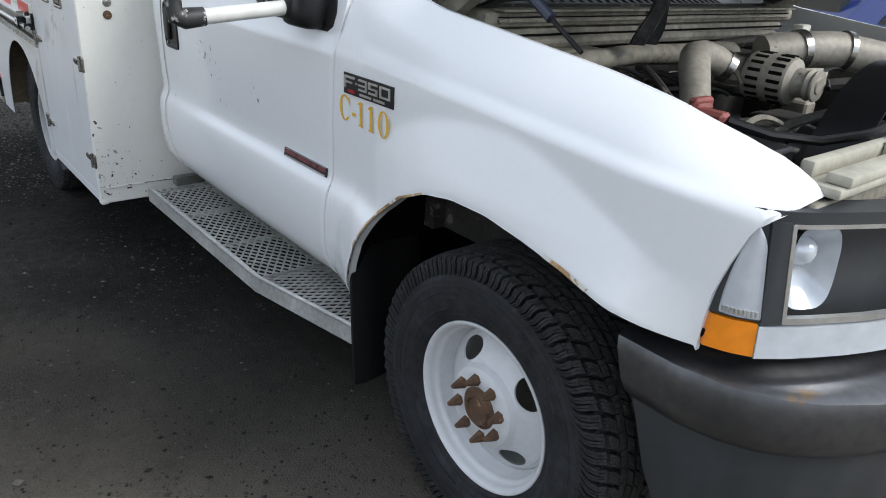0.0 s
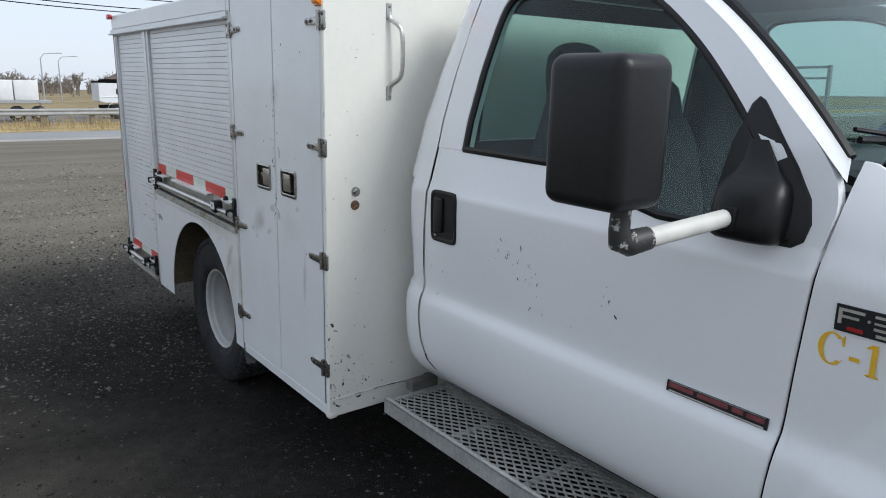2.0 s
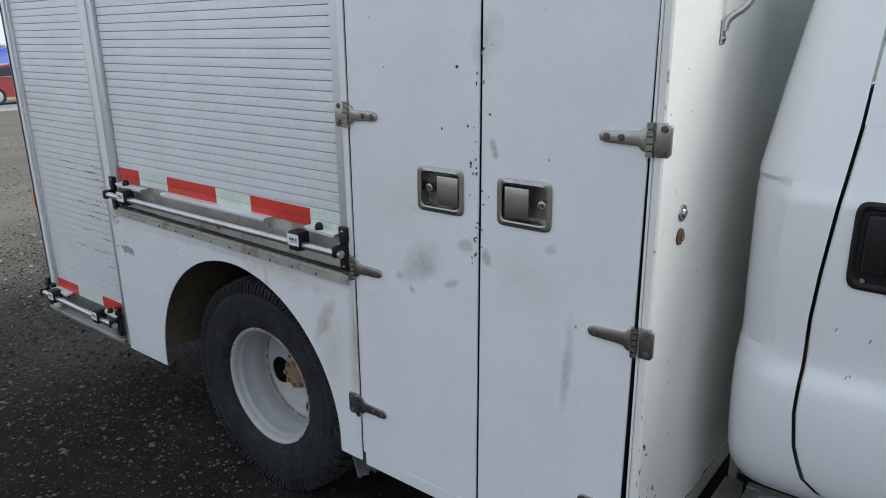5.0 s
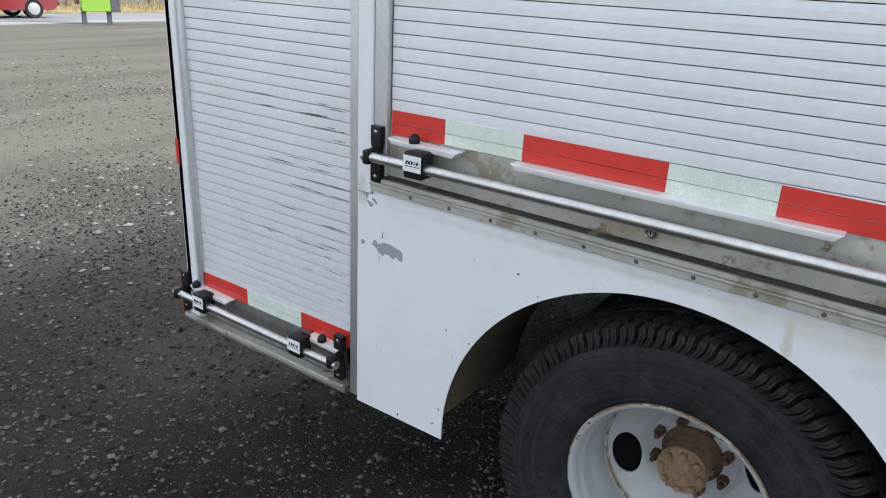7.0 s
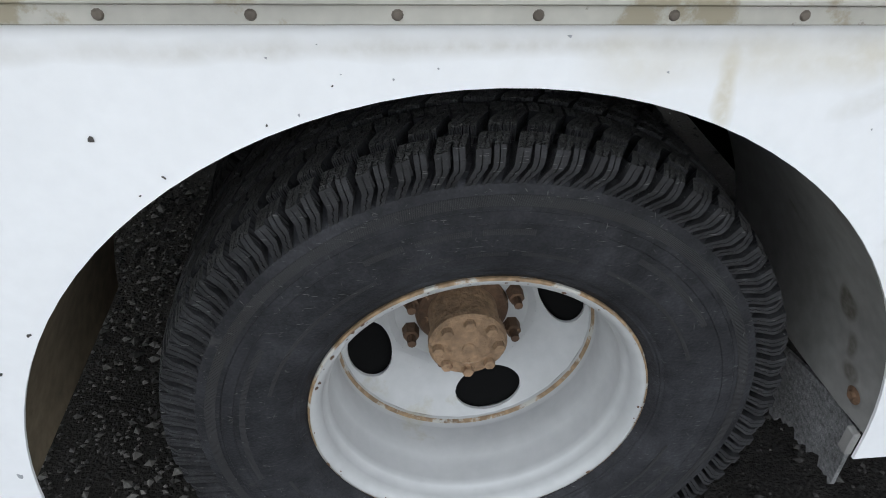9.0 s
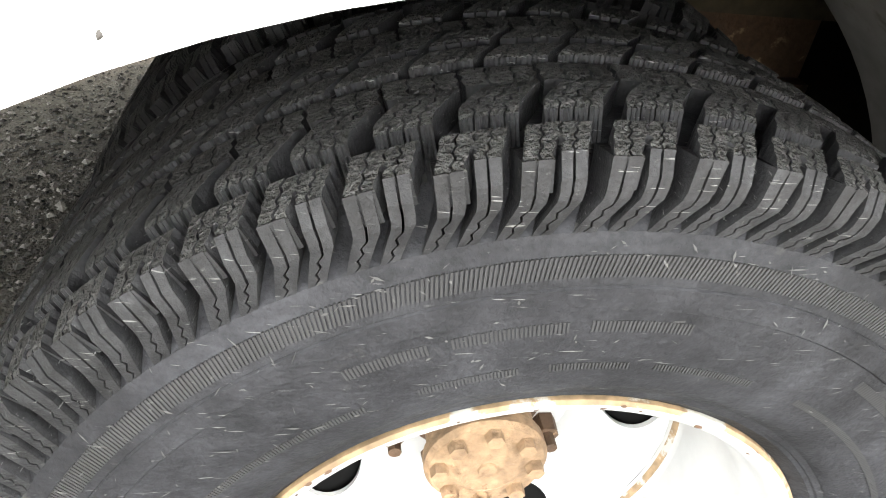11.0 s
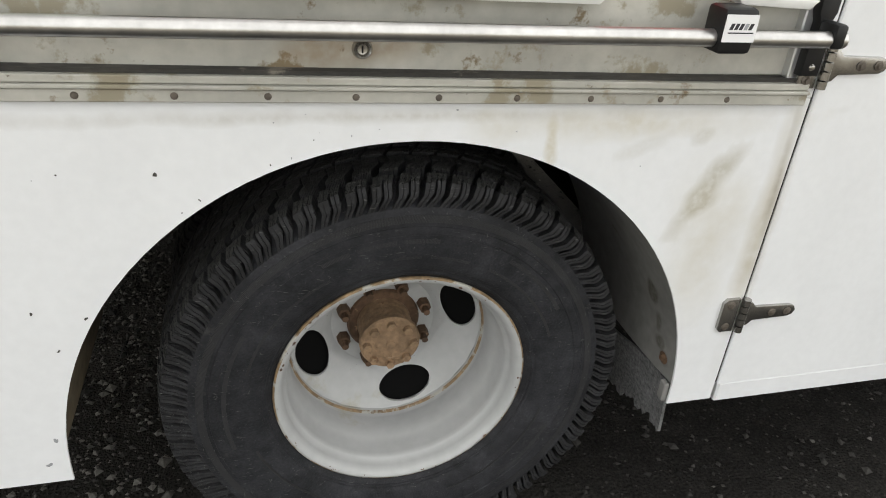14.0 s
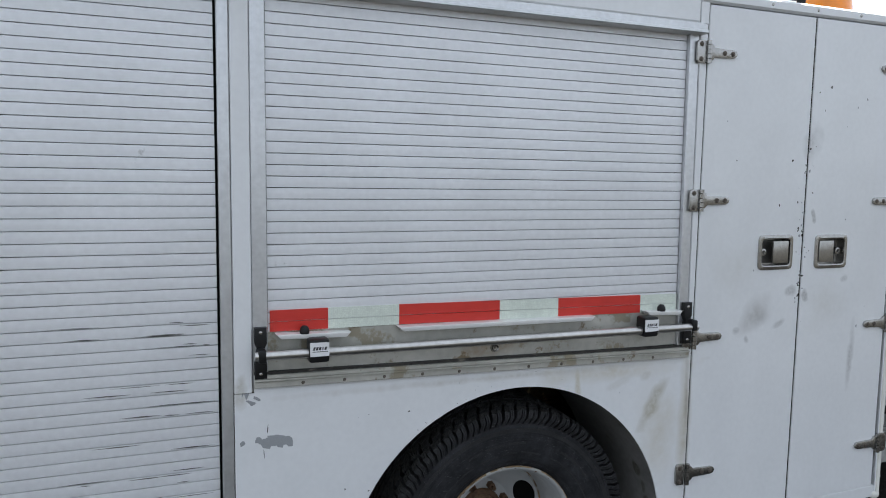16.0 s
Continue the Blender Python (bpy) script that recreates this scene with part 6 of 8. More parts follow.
def lift_bar(x0, x1, z, lips, clamps, knobs, plate_z0, plate_z1, zl, rail_mat):
    """The bar by which a shutter is lifted, with its end brackets, clamps and bottom rail."""
    base = part("lift_rail", box(x0 + 0.02, x1 - 0.02, 0.016, 0.032, plate_z0, plate_z1, 0.002), rail_mat, truck, "grimy aluminium bottom rail of the shutter")
    for a, b in lips:
        part("rail_lip", prism(bmesh.new(), [(a, zl), (b, zl - 0.004), (b + 0.012, zl + 0.008), (a - 0.012, zl + 0.012)], -0.016, 0.014, 0.002), RAIL_LIP, base)
    bar = part("lift_bar", tube(bmesh.new(), [(x0, -0.032, z), (x1, -0.032, z - 0.006)], 0.0112, 16), BARSTEEL, truck, "round steel lift bar")
    for x, s in ((x0 + 0.016, 1), (x1 - 0.016, -1)):
        bm = prism(bmesh.new(), [(x - 0.014, z - 0.060), (x + 0.014, z - 0.060), (x + 0.014, z - 0.022), (x + 0.009, z - 0.012), (x + 0.009, z + 0.012), (x + 0.014, z + 0.024), (x + 0.014, z + 0.062), (x - 0.014, z + 0.062), (x - 0.014, z + 0.024), (x - 0.009, z + 0.012), (x - 0.009, z - 0.012), (x - 0.014, z - 0.022)], -0.012, 0.004, 0.002)
        bx(bm, x - 0.009, x + 0.009, -0.046, -0.010, z - 0.016, z + 0.016, 0.005, 2)
        part("bracket", bm, BLACK, bar)
        for dz in (-0.048, 0.050):
            part("screw", lathe(bmesh.new(), [(0, -0.003), (0.0035, -0.002), (0.005, 0)], (x, -0.012, z + dz), "y", 10), STEEL, bar)
    for x in clamps:
        c = part("clamp", box(x - 0.024, x + 0.024, -0.050, -0.008, z - 0.022, z + 0.034, 0.006, 2), BLACK, bar)
        part("label", prism(bmesh.new(), [(x - 0.0225, z - 0.006), (x + 0.0225, z - 0.006), (x + 0.0225, z + 0.027), (x - 0.0225, z + 0.027)], -0.0512, -0.0498), LABEL_WHITE, c, "white maker's label with a dark bar")
        for k in range(5):
            part("print", prism(bmesh.new(), [(x - 0.0165 + k * 0.0067, z + 0.009), (x - 0.0165 + k * 0.0067 + 0.0048, z + 0.009), (x - 0.0140 + k * 0.0067 + 0.0048, z + 0.0165), (x - 0.0140 + k * 0.0067, z + 0.0165)], -0.0516, -0.0510), LABEL_INK if k != 3 else CHIP_GREY, c)
        part("print", box(x - 0.017, x + 0.019, -0.0516, -0.0510, z + 0.0045, z + 0.006), LABEL_INK, c)
    for x in knobs:
        part("knob", lathe(bmesh.new(), [(0, 0.020), (0.006, 0.0185), (0.0105, 0.013), (0.012, 0.006), (0.0115, 0)], (x, -0.008, zl + 0.010), "z", 16), BLACK, bar)


lift_bar(-1.268, -0.012, 1.020, ((-1.205, -1.05), (-0.905, -0.36), (-0.165, -0.062)), (-1.122, -0.185), (-1.150, -0.122), 0.9535, 1.066, 1.052, DIRTY_ALU)
lift_bar(-2.005, -1.352, 0.475, ((-1.945, -1.80), (-1.46, -1.375)), (-1.875, -1.485), (-1.935, -1.425), 0.405, 0.500, 0.492, LOW_RAIL)
# bottom sill strips with their screws
strip = part("sill_strip", box(-1.268, -0.018, -0.010, 0.02, 0.918, 0.933, 0.001), DIRTY_ALU, truck, "ridged aluminium sill strip with screws")
part("ridge", box(-1.268, -0.018, -0.014, 0.02, 0.9335, 0.938, 0.001), DIRTY_ALU, strip)
part("ridge", box(-1.268, -0.018, -0.008, 0.02, 0.9385, 0.9475, 0.001), DIRTY_ALU, strip)
rail_lock = part("rail_lock", lathe(bmesh.new(), [(0, 0.001), (0.006, 0.0), (0.0065, 0.003), (0.0105, -0.002), (0.0125, 0.004), (0.013, 0.018)], (-0.640, 0.012, 0.986), "y", 20), STEEL, truck, "small key lock in the shutter rail")
part("keyhole", box(-0.6408, -0.6392, 0.0115, 0.014, 0.982, 0.990), DARK, rail_lock)
part("groove", box(-1.268, -0.018, 0.000, 0.016, 0.9478, 0.9528), GRIME, strip, "grimy dark groove")
for k in range(11):
    part("screw", lathe(bmesh.new(), [(0, -0.0025), (0.003, -0.002), (0.0044, 0)], (-1.1545 + k * 0.1008, -0.010, 0.9255), "y", 10), SCREW, strip)
strip.matrix_basis = pose(-0.018, 0, 0.92, 0, 0.92, 0) @ pose(0.018, 0, -0.92)   # it climbs a little towards the rear
low_strip = part("sill_strip", box(-2.0, -1.353, -0.012, 0.05, 0.388, 0.402, 0.002), DIRTY_ALU, truck, "grimy sill strip below the rear shutter")
part("ridge", box(-2.0, -1.353, -0.002, 0.05, 0.372, 0.3875, 0.002), LOW_RAIL, low_strip)
# scratches across the rear shutter's slats
rs = random.Random(21)
for k in range(34):
    z = 0.535 + 0.02675 * rs.choice((3, 5, 7, 8, 9, 10, 13, 14, 15, 17, 18, 19, 20, 21)) + rs.choice((0.0015, 0.0035, 0.006, 0.022))
    x1 = rs.uniform(-1.42, -1.348) if k % 3 else rs.uniform(-1.62, -1.40)
    n = rs.uniform(0.02, 0.11)
    part("scratch", prism(bmesh.new(), [(x1 - n, z), (x1 - n * 0.4, z - 0.0012), (x1, z), (x1 - n * 0.5, z + rs.uniform(0.0006, 0.0018))], 0.0162, 0.0172), rs.choice((CHIP_DARK, SCRATCH, SCRATCH)), truck)
# underbody: chassis rail, axle, tank
for y0, y1 in ((0.76, 0.84), (W - 0.84, W - 0.76)):
    web0, web1 = y0 + 0.03, y1 - 0.03
    outline = [(y0, 0.548), (y1, 0.548), (y1, 0.56), (web1, 0.56), (web1, 0.74), (y1, 0.74), (y1, 0.752), (y0, 0.752), (y0, 0.74), (web0, 0.74), (web0, 0.56), (y0, 0.56)]
    bm = bmesh.new()
    ends = [[bm.verts.new((x, y, z)) for y, z in outline] for x in (-1.90, 2.3)]
    for k in range(12):
        j = (k + 1) % 12
        bm.faces.new((ends[0][k], ends[0][j], ends[1][j], ends[1][k]))
    for e in ends:
        bm.faces.new(e)
    part("chassis_rail", bm, RUST, truck, "rusty brown chassis rail")
part("axle", tube(bmesh.new(), [(AXLE_R, 0.30, R_Z), (AXLE_R, W - 0.30, R_Z)], 0.055, 14), RUST, truck)
part("differential", lathe(bmesh.new(), [(0, -0.16), (0.09, -0.15), (0.15, -0.08), (0.165, 0.0), (0.15, 0.08), (0.09, 0.15), (0, 0.16)], (AXLE_R, MID, R_Z), "y", 20), RUST, truck)
bm = bx(box(-2.05, -1.985, 0.0, W, 0.40, 0.47, 0.006), -2.06, -2.03, 0.01, W, 0.37, 0.50, 0.004)
part("rear_bumper", bm, RUST, truck, "rusty brown rear bumper")
# lamps and reflectors
part("marker_lamp", bx(box(0.792, 0.828, -0.024, 0.0, 1.858, 1.957, 0.008, 3), 0.787, 0.831, -0.009, -0.001, 1.852, 1.963, 0.003), AMBER, truck, "amber side marker lamp")
part("marker_lamp", box(-2.005, -1.945, -0.03, -0.005, 1.948, 1.978, 0.006, 2), RED_LENS, truck, "red corner marker lamp")
part("reflector", box(-1.9855, -1.9735, -0.0025, 0.0, 0.862, 0.935), RED_TAPE, truck, "red reflector strip")
beacon = part("beacon", lathe(bmesh.new(), [(0.0, 0.115), (0.05, 0.112), (0.075, 0.10), (0.086, 0.07), (0.09, 0.03), (0.092, 0.0)], (0.665, 0.20, 1.990), "z", 32), AMBER, truck, "amber beacon lamp")
part("beacon_base", lathe(bmesh.new(), [(0.0, 0.016), (0.098, 0.016), (0.10, 0.0)], (0.665, 0.20, 1.976), "z", 32), BLACK, beacon)
wl = part("work_lamp", bx(box(0.40, 0.47, 0.03, 0.13, 2.02, 2.11, 0.012, 2), 0.43, 0.445, 0.07, 0.09, 1.98, 2.03), BLACK, truck, "black work lamp on the roof edge")
part("lamp_base", lathe(bmesh.new(), [(0, 0.01), (0.02, 0.01), (0.022, 0)], (0.437, 0.08, 1.978), "z", 14), STEEL, wl)
for y in (0.62, 0.88, 1.22, 1.56, 1.82):
    part("roof_lamp", lathe(bmesh.new(), [(0, 0.035), (0.03, 0.032), (0.05, 0.02), (0.06, 0)], (1.80, y, 1.965), "z", 20), AMBER, truck, "amber roof clearance lamp")
# roof edge screws
for k in range(5):
    part("screw", lathe(bmesh.new(), [(0, -0.002), (0.004, -0.0015), (0.0055, 0)], (0.06 + 0.18 * k, -0.004, 1.962), "y", 8), STEEL, truck)
# grab handle and bolts on the front wall
gx = 0.832
bm = tube(bmesh.new(), rounded_path([(gx + 0.005, 0.261, 1.848), (gx + 0.008, 0.262, 1.824), (gx + 0.042, 0.284, 1.800), (gx + 0.050, 0.288, 1.76), (gx + 0.050, 0.288, 1.66), (gx + 0.042, 0.284, 1.620), (gx + 0.008, 0.262, 1.596), (gx + 0.005, 0.261, 1.572)]), 0.0080, 10)
bx(bm, gx, gx + 0.005, 0.250, 0.272, 1.825, 1.880, 0.002)
bx(bm, gx, gx + 0.005, 0.250, 0.272, 1.545, 1.595, 0.002)
grab = part("grab_handle", bm, BARSTEEL, truck, "bent steel grab handle")
for z in (1.868, 1.846, 1.577, 1.556):
    part("bolt", lathe(bmesh.new(), [(0, 0.004), (0.004, 0.0035), (0.0055, 0)], (gx + 0.005, 0.261, z), "x", 10), STEEL, grab)
for y, z, m in ((0.120, 1.220, STEEL), (0.117, 1.171, RUST)):
    part("wall_bolt", lathe(bmesh.new(), [(0, 0.010), (0.008, 0.009), (0.011, 0.005), (0.017, 0.004), (0.018, 0)], (gx, y, z), "x", 20), m, truck)
part("wall_seam", box(0.8325, 0.8345, 0.0, 0.85, 0.428, 0.436, 0.001), CREAM, truck)
part("corner_foot", rounded_box(pose(0.816, 0.016, 0.368), 0.04, 0.04, 0.03, 0.012, 2), CREAM, truck, "dented corner foot")

# ---- door fittings ----
def on_side(x, z, out=0.0):
    return Vector((x, side_y(x, z) - out, z))


bm = bmesh.new()
hx, hz, hw, hh = 1.190, 1.172, 0.069, 0.088
out = [(hx + hw * math.copysign(abs(math.cos(a)) ** 0.25, math.cos(a)), hz + hh * math.copysign(abs(math.sin(a)) ** 0.25, math.sin(a))) for a in steps(0, 2 * math.pi, 40)[:-1]]
rings = [[bm.verts.new(on_side(hx + (x - hx) * s, hz + (z - hz) * s, o)) for x, z in out] for s, o in ((1.0, -0.002), (1.0, 0.004), (0.93, 0.006), (0.86, 0.0045), (0.82, 0.0015))]
for a, b in zip(rings, rings[1:]):
    for k in range(40):
        bm.faces.new((a[k], a[(k + 1) % 40], b[(k + 1) % 40], b[k]))
bm.faces.new(rings[-1])
handle = part("door_handle", bm, BLACK, door, "black recessed door handle")
bm = bmesh.new()
bx(bm, 1.142, 1.188, 0.238, 0.252, 1.116, 1.237, 0.008, 3)
part("handle_flap", bm, BLACK, handle)
part("handle_lock", lathe(bmesh.new(), [(0, -0.004), (0.005, -0.004), (0.006, 0)], on_side(1.150, 1.105, 0.003), "y", 12), STEEL, handle)


def painted_letters(x0, z0, height, pieces, mat, label):
    """Painted serif characters lying on the wing: pieces are strips of (x, z) pairs, low edge and high edge, in letter units."""
    e = empty("lettering", Matrix(), label, "")
    e.parent = truck
    for name, strips in pieces:
        bm = bmesh.new()
        for low, high in strips:
            g = []
            for row in (low, high):
                g.append([])
                for u, v in row:
                    x, z = x0 + u * height, z0 + v * height - 0.03 * u * height
                    g[-1].append(bm.verts.new((x, side_y(x, z) - 0.0018 - 0.0045 * min(1.0, max(0.0, (x - 2.50) / 0.12)), z)))
            for k in range(len(low) - 1):
                bm.faces.new((g[0][k], g[0][k + 1], g[1][k + 1], g[1][k]))
        part(name, bm, mat, e)
    return e


def ring_strip(cx, hw, hh, thick, thin, a0, a1, n=28):
    """A round stroke, thick at its flanks and thin at top and bottom."""
    o, i = [], []
    for k in range(n + 1):
        a = radians(a0 + (a1 - a0) * k / n)
        c, s_ = math.cos(a), math.sin(a)
        o.append((cx + hw * c, 0.5 + hh * s_))
        i.append((cx + (hw - thick) * c, 0.5 + (hh - thin) * s_))
    return o, i


def one(x):
    return [([(x + 0.14, 0.0), (x + 0.30, 0.0)], [(x + 0.14, 0.98), (x + 0.30, 1.0)]), ([(x + 0.02, 0.0), (x + 0.14, 0.0)], [(x + 0.05, 0.05), (x + 0.14, 0.07)]),
            ([(x + 0.30, 0.0), (x + 0.42, 0.0)], [(x + 0.30, 0.07), (x + 0.39, 0.05)]), ([(x + 0.0, 0.82), (x + 0.14, 0.86)], [(x + 0.0, 0.87), (x + 0.14, 0.98)])]


painted_letters(2.440, 1.085, 0.066, (("letter", [ring_strip(0.40, 0.40, 0.52, 0.17, 0.055, 48, 318), ([(0.70, 0.66), (0.76, 0.66)], [(0.66, 0.90), (0.76, 1.02)]), ([(0.66, 0.14), (0.70, 0.16)], [(0.72, 0.22), (0.77, 0.27)])]),
                                      ("hyphen", [([(0.92, 0.30), (1.22, 0.30)], [(0.92, 0.43), (1.22, 0.43)])]), ("digit", one(1.38)), ("digit", one(2.14)),
                                      ("digit", [ring_strip(3.22, 0.36, 0.52, 0.155, 0.05, 0, 360, 40)])), YELLOW, "worn yellow painted serif letters on the wing")
# name badge: a dark plate with bright block shapes
def plate(name, x0, x1, z0, z1, mat, parent, label="", out=0.004, slope=0.0):
    bm = sheet(bmesh.new(), lambda x, v: on_side(x, (z0, z1)[v] + slope * (x - x0), out), steps(x0, x1, 8), (0, 1), (0, out - 0.0005, 0))
    return part(name, bm, mat, parent, label)


badge = plate("badge", 2.466, 2.690, 1.158, 1.212, BADGE_BLACK, truck, "black badge with bright raised shapes", 0.004)
for x0, x1, z0, z1 in ((2.472, 2.520, 1.200, 1.2055), (2.472, 2.479, 1.174, 1.2055), (2.479, 2.510, 1.187, 1.192), (2.526, 2.531, 1.188, 1.193),
                       (2.538, 2.576, 1.2005, 1.2055), (2.570, 2.577, 1.178, 1.2055), (2.538, 2.576, 1.188, 1.192), (2.538, 2.576, 1.176, 1.181),
                       (2.585, 2.625, 1.2005, 1.2055), (2.585, 2.592, 1.190, 1.2055), (2.585, 2.625, 1.188, 1.192), (2.618, 2.625, 1.178, 1.191), (2.585, 2.625, 1.176, 1.181),
                       (2.635, 2.680, 1.2005, 1.2055), (2.635, 2.642, 1.176, 1.2055), (2.673, 2.680, 1.176, 1.2055), (2.635, 2.680, 1.176, 1.181)):
    plate("badge_bar", x0, x1, z0, z1, BRIGHT, badge, "", 0.0065)
plate("badge_bar", 2.543, 2.596, 1.163, 1.169, BRIGHT, badge, "", 0.0055)
plate("badge_bar", 2.606, 2.655, 1.163, 1.169, BRIGHT, badge, "", 0.0055)
plate("badge_bar", 2.490, 2.520, 1.163, 1.171, RED_LENS, badge, "", 0.0055)
badge2 = plate("badge", 2.098, 2.358, 0.888, 0.915, BADGE_BLACK, door, "narrow dark badge with red bars", 0.004)
for x0, x1 in ((2.104, 2.172), (2.182, 2.262), (2.272, 2.300), (2.308, 2.350)):
    plate("badge_bar", x0, x1, 0.900, 0.911, DULL_RED, badge2, "", 0.0055)
plate("badge_bar", 2.106, 2.350, 0.890, 0.893, BRIGHT, badge2, "", 0.0055)
plate("badge_bar", 2.106, 2.352, 0.913, 0.9145, BRIGHT, badge2, "", 0.0055)

# ---- chipped paint: small bare flakes ----
def flake_mesh(seed):
    rng = random.Random(seed)
    n = 9
    bm = bmesh.new()
    a = [bm.verts.new((rr * math.cos(t), 0.0, rr * math.sin(t))) for t, rr in ((2 * math.pi * k / n, 0.35 + 0.65 * rng.random()) for k in range(n))]
    c = bm.verts.new((0, -0.0006, 0))
    for k in range(n):
        bm.faces.new((c, a[(k + 1) % n], a[k]))
    me = bpy.data.meshes.new("paint_chip")
    bm.to_mesh(me)
    bm.free()
    return me


FLAKES = {m.name: [flake_mesh(s) for s in range(6)] for m in (CHIP_GREY, CHIP_DARK)}
for m in (CHIP_GREY, CHIP_DARK):
    for me in FLAKES[m.name]:
        me.materials.append(m)
rc = random.Random(11)


def chip(x, z, sx, sz, mat=None, parent=None, turn=None, y=None):
    m = mat or (CHIP_DARK if rc.random() < 0.5 else CHIP_GREY)
    c = new("paint_chip", rc.choice(FLAKES[m.name]))
    c.parent = parent or truck
    c.matrix_basis = Matrix.Translation((x, (side_y(x, z) if y is None else y) - 0.0006, z)) @ pose(0, 0, 0, 0, rc.uniform(-180, 180) if turn is None else turn, 0) @ Matrix.Diagonal((sx, 1, sz, 1))


# wheel panel
for x, z, sx, sz in ((-0.884, 0.841, 0.008, 0.006), (-0.522, 0.915, 0.005, 0.003), (-0.727, 0.857, 0.004, 0.002), (-0.752, 0.849, 0.004, 0.002), (-0.838, 0.806, 0.004, 0.003), (-0.654, 0.884, 0.002, 0.002), (-0.693, 0.889, 0.002, 0.001), (-0.746, 0.903, 0.003, 0.002), (-0.709, 0.912, 0.002, 0.001), (-0.99, 0.647, 0.005, 0.006), (-1.076, 0.406, 0.009, 0.008), (-1.016, 0.839, 0.002, 0.002), (-0.99, 0.845, 0.003, 0.003), (-0.70, 0.880, 0.002, 0.002), (-0.62, 0.892, 0.002, 0.002),
                     (-0.86, 0.79, 0.003, 0.002), (-1.05, 0.66, 0.008, 0.004), (-1.03, 0.60, 0.005, 0.004), (-1.06, 0.45, 0.006, 0.009), (-1.25, 0.55, 0.003, 0.003), (-0.44, 0.885, 0.003, 0.003), (-0.25, 0.83, 0.003, 0.002), (-1.18, 0.385, 0.010, 0.005)):
    chip(x, z, sx * 0.6, sz * 0.6, y=0.0)
for x, z, sx, sz, t in ((-1.293, 0.945, 0.020, 0.008, 60), (-1.285, 0.925, 0.012, 0.018, 10), (-1.262, 0.912, 0.013, 0.006, 40), (-1.236, 0.803, 0.030, 0.020, 5), (-1.206, 0.800, 0.022, 0.017, 0), (-1.258, 0.808, 0.010, 0.012, 0), (-1.296, 0.806, 0.008, 0.010, 0), (-1.22, 0.815, 0.03, 0.006, 8)):
    chip(x, z, sx, sz, CHIP_GREY, turn=t, y=0.0)
for x, z, sx, sz, t in ((-1.300, 0.958, 0.016, 0.010, 30), (-1.292, 0.935, 0.010, 0.022, 15), (-1.275, 0.902, 0.020, 0.008, 20), (-1.225, 0.806, 0.042, 0.017, 3), (-1.190, 0.798, 0.016, 0.018, 0)):
    chip(x, z, sx, sz, CHIP_GREY, turn=t, y=0.0)
chip(-1.237, 0.838, 0.002, 0.014, CHIP_DARK, turn=5, y=0.0)
chip(-1.246, 0.775, 0.0015, 0.014, CHIP_DARK, turn=-8, y=0.0)
# storage doors: along their meeting edges and scattered
for k in range(46):
    near = rc.random() < 0.55
    x = (0.415 + rc.choice((-1, 1)) * (0.006 + abs(rc.gauss(0, 0.012)))) if near else rc.choice((rc.uniform(0.06, 0.36), rc.uniform(0.41, 0.77)))
    z = rc.uniform(0.95, 1.60) if near else rc.uniform(0.95, 1.75)
    s = rc.uniform(0.0012, 0.0045)
    chip(x, z, s, s * rc.uniform(0.8, 2.2), turn=rc.uniform(-25, 25), y=0.0)
chip(0.355, 1.505, 0.006, 0.006, CHIP_DARK, y=0.0)
for k in range(10):
    chip(0.40 + rc.random() * 0.03, 1.10 + rc.random() * 0.06, 0.004, 0.003, CHIP_DARK, y=0.0)
# front wall, low corner
for k in range(80):
    y, z = abs(rc.gauss(0.05, 0.09)), 0.39 + abs(rc.gauss(0, 0.13))
    m = rc.choice((CHIP_DARK, CHIP_GREY))
    c = new("paint_chip", rc.choice(FLAKES[m.name]))
    c.parent = truck
    s = rc.uniform(0.002, 0.006) if k % 5 else rc.uniform(0.008, 0.016)
    c.matrix_basis = Matrix.Translation((0.8326, y, z)) @ pose(0, 0, 0, 0, 0, 90) @ pose(0, 0, 0, 0, rc.uniform(-180, 180), 0) @ Matrix.Diagonal((s, 1, s * 0.6, 1))
for k in range(16):  # rust and bare metal along the low seam
    c = new("paint_chip", rc.choice(FLAKES[CHIP_DARK.name]))
    c.parent = truck
    c.matrix_basis = Matrix.Translation((0.8352, rc.uniform(0.06, 0.60), 0.432 + rc.uniform(-0.006, 0.008))) @ pose(0, 0, 0, 0, 0, 90) @ Matrix.Diagonal((rc.uniform(0.01, 0.035), 1, rc.uniform(0.0015, 0.004), 1))
for k in range(22):
    c = new("paint_chip", rc.choice(FLAKES[CHIP_DARK.name]))
    c.parent = truck
    s = rc.uniform(0.0012, 0.003)
    c.matrix_basis = Matrix.Translation((0.8326, rc.uniform(0.01, 0.6), rc.uniform(0.6, 1.9))) @ pose(0, 0, 0, 0, 0, 90) @ Matrix.Diagonal((s, 1, s, 1))
for k in range(12):
    chip(0.8285, rc.uniform(0.4, 1.8), 0.003, 0.006, CHIP_GREY, turn=0, y=-0.001)
# cab door scratches
for cx, cz, n, sx, sz in ((1.50, 1.11, 22, 0.06, 0.035), (1.60, 1.06, 8, 0.03, 0.02), (1.89, 1.04, 7, 0.025, 0.025), (1.70, 0.98, 4, 0.05, 0.03), (1.16, 1.0, 5, 0.02, 0.08)):
    for k in range(n):
        s = rc.uniform(0.002, 0.0055)
        chip(rc.gauss(cx, sx), rc.gauss(cz, sz), s * 0.6, s * rc.uniform(1, 2.6), rc.choice((CHIP_DARK, CHIP_GREY)), door, rc.uniform(-50, 30))
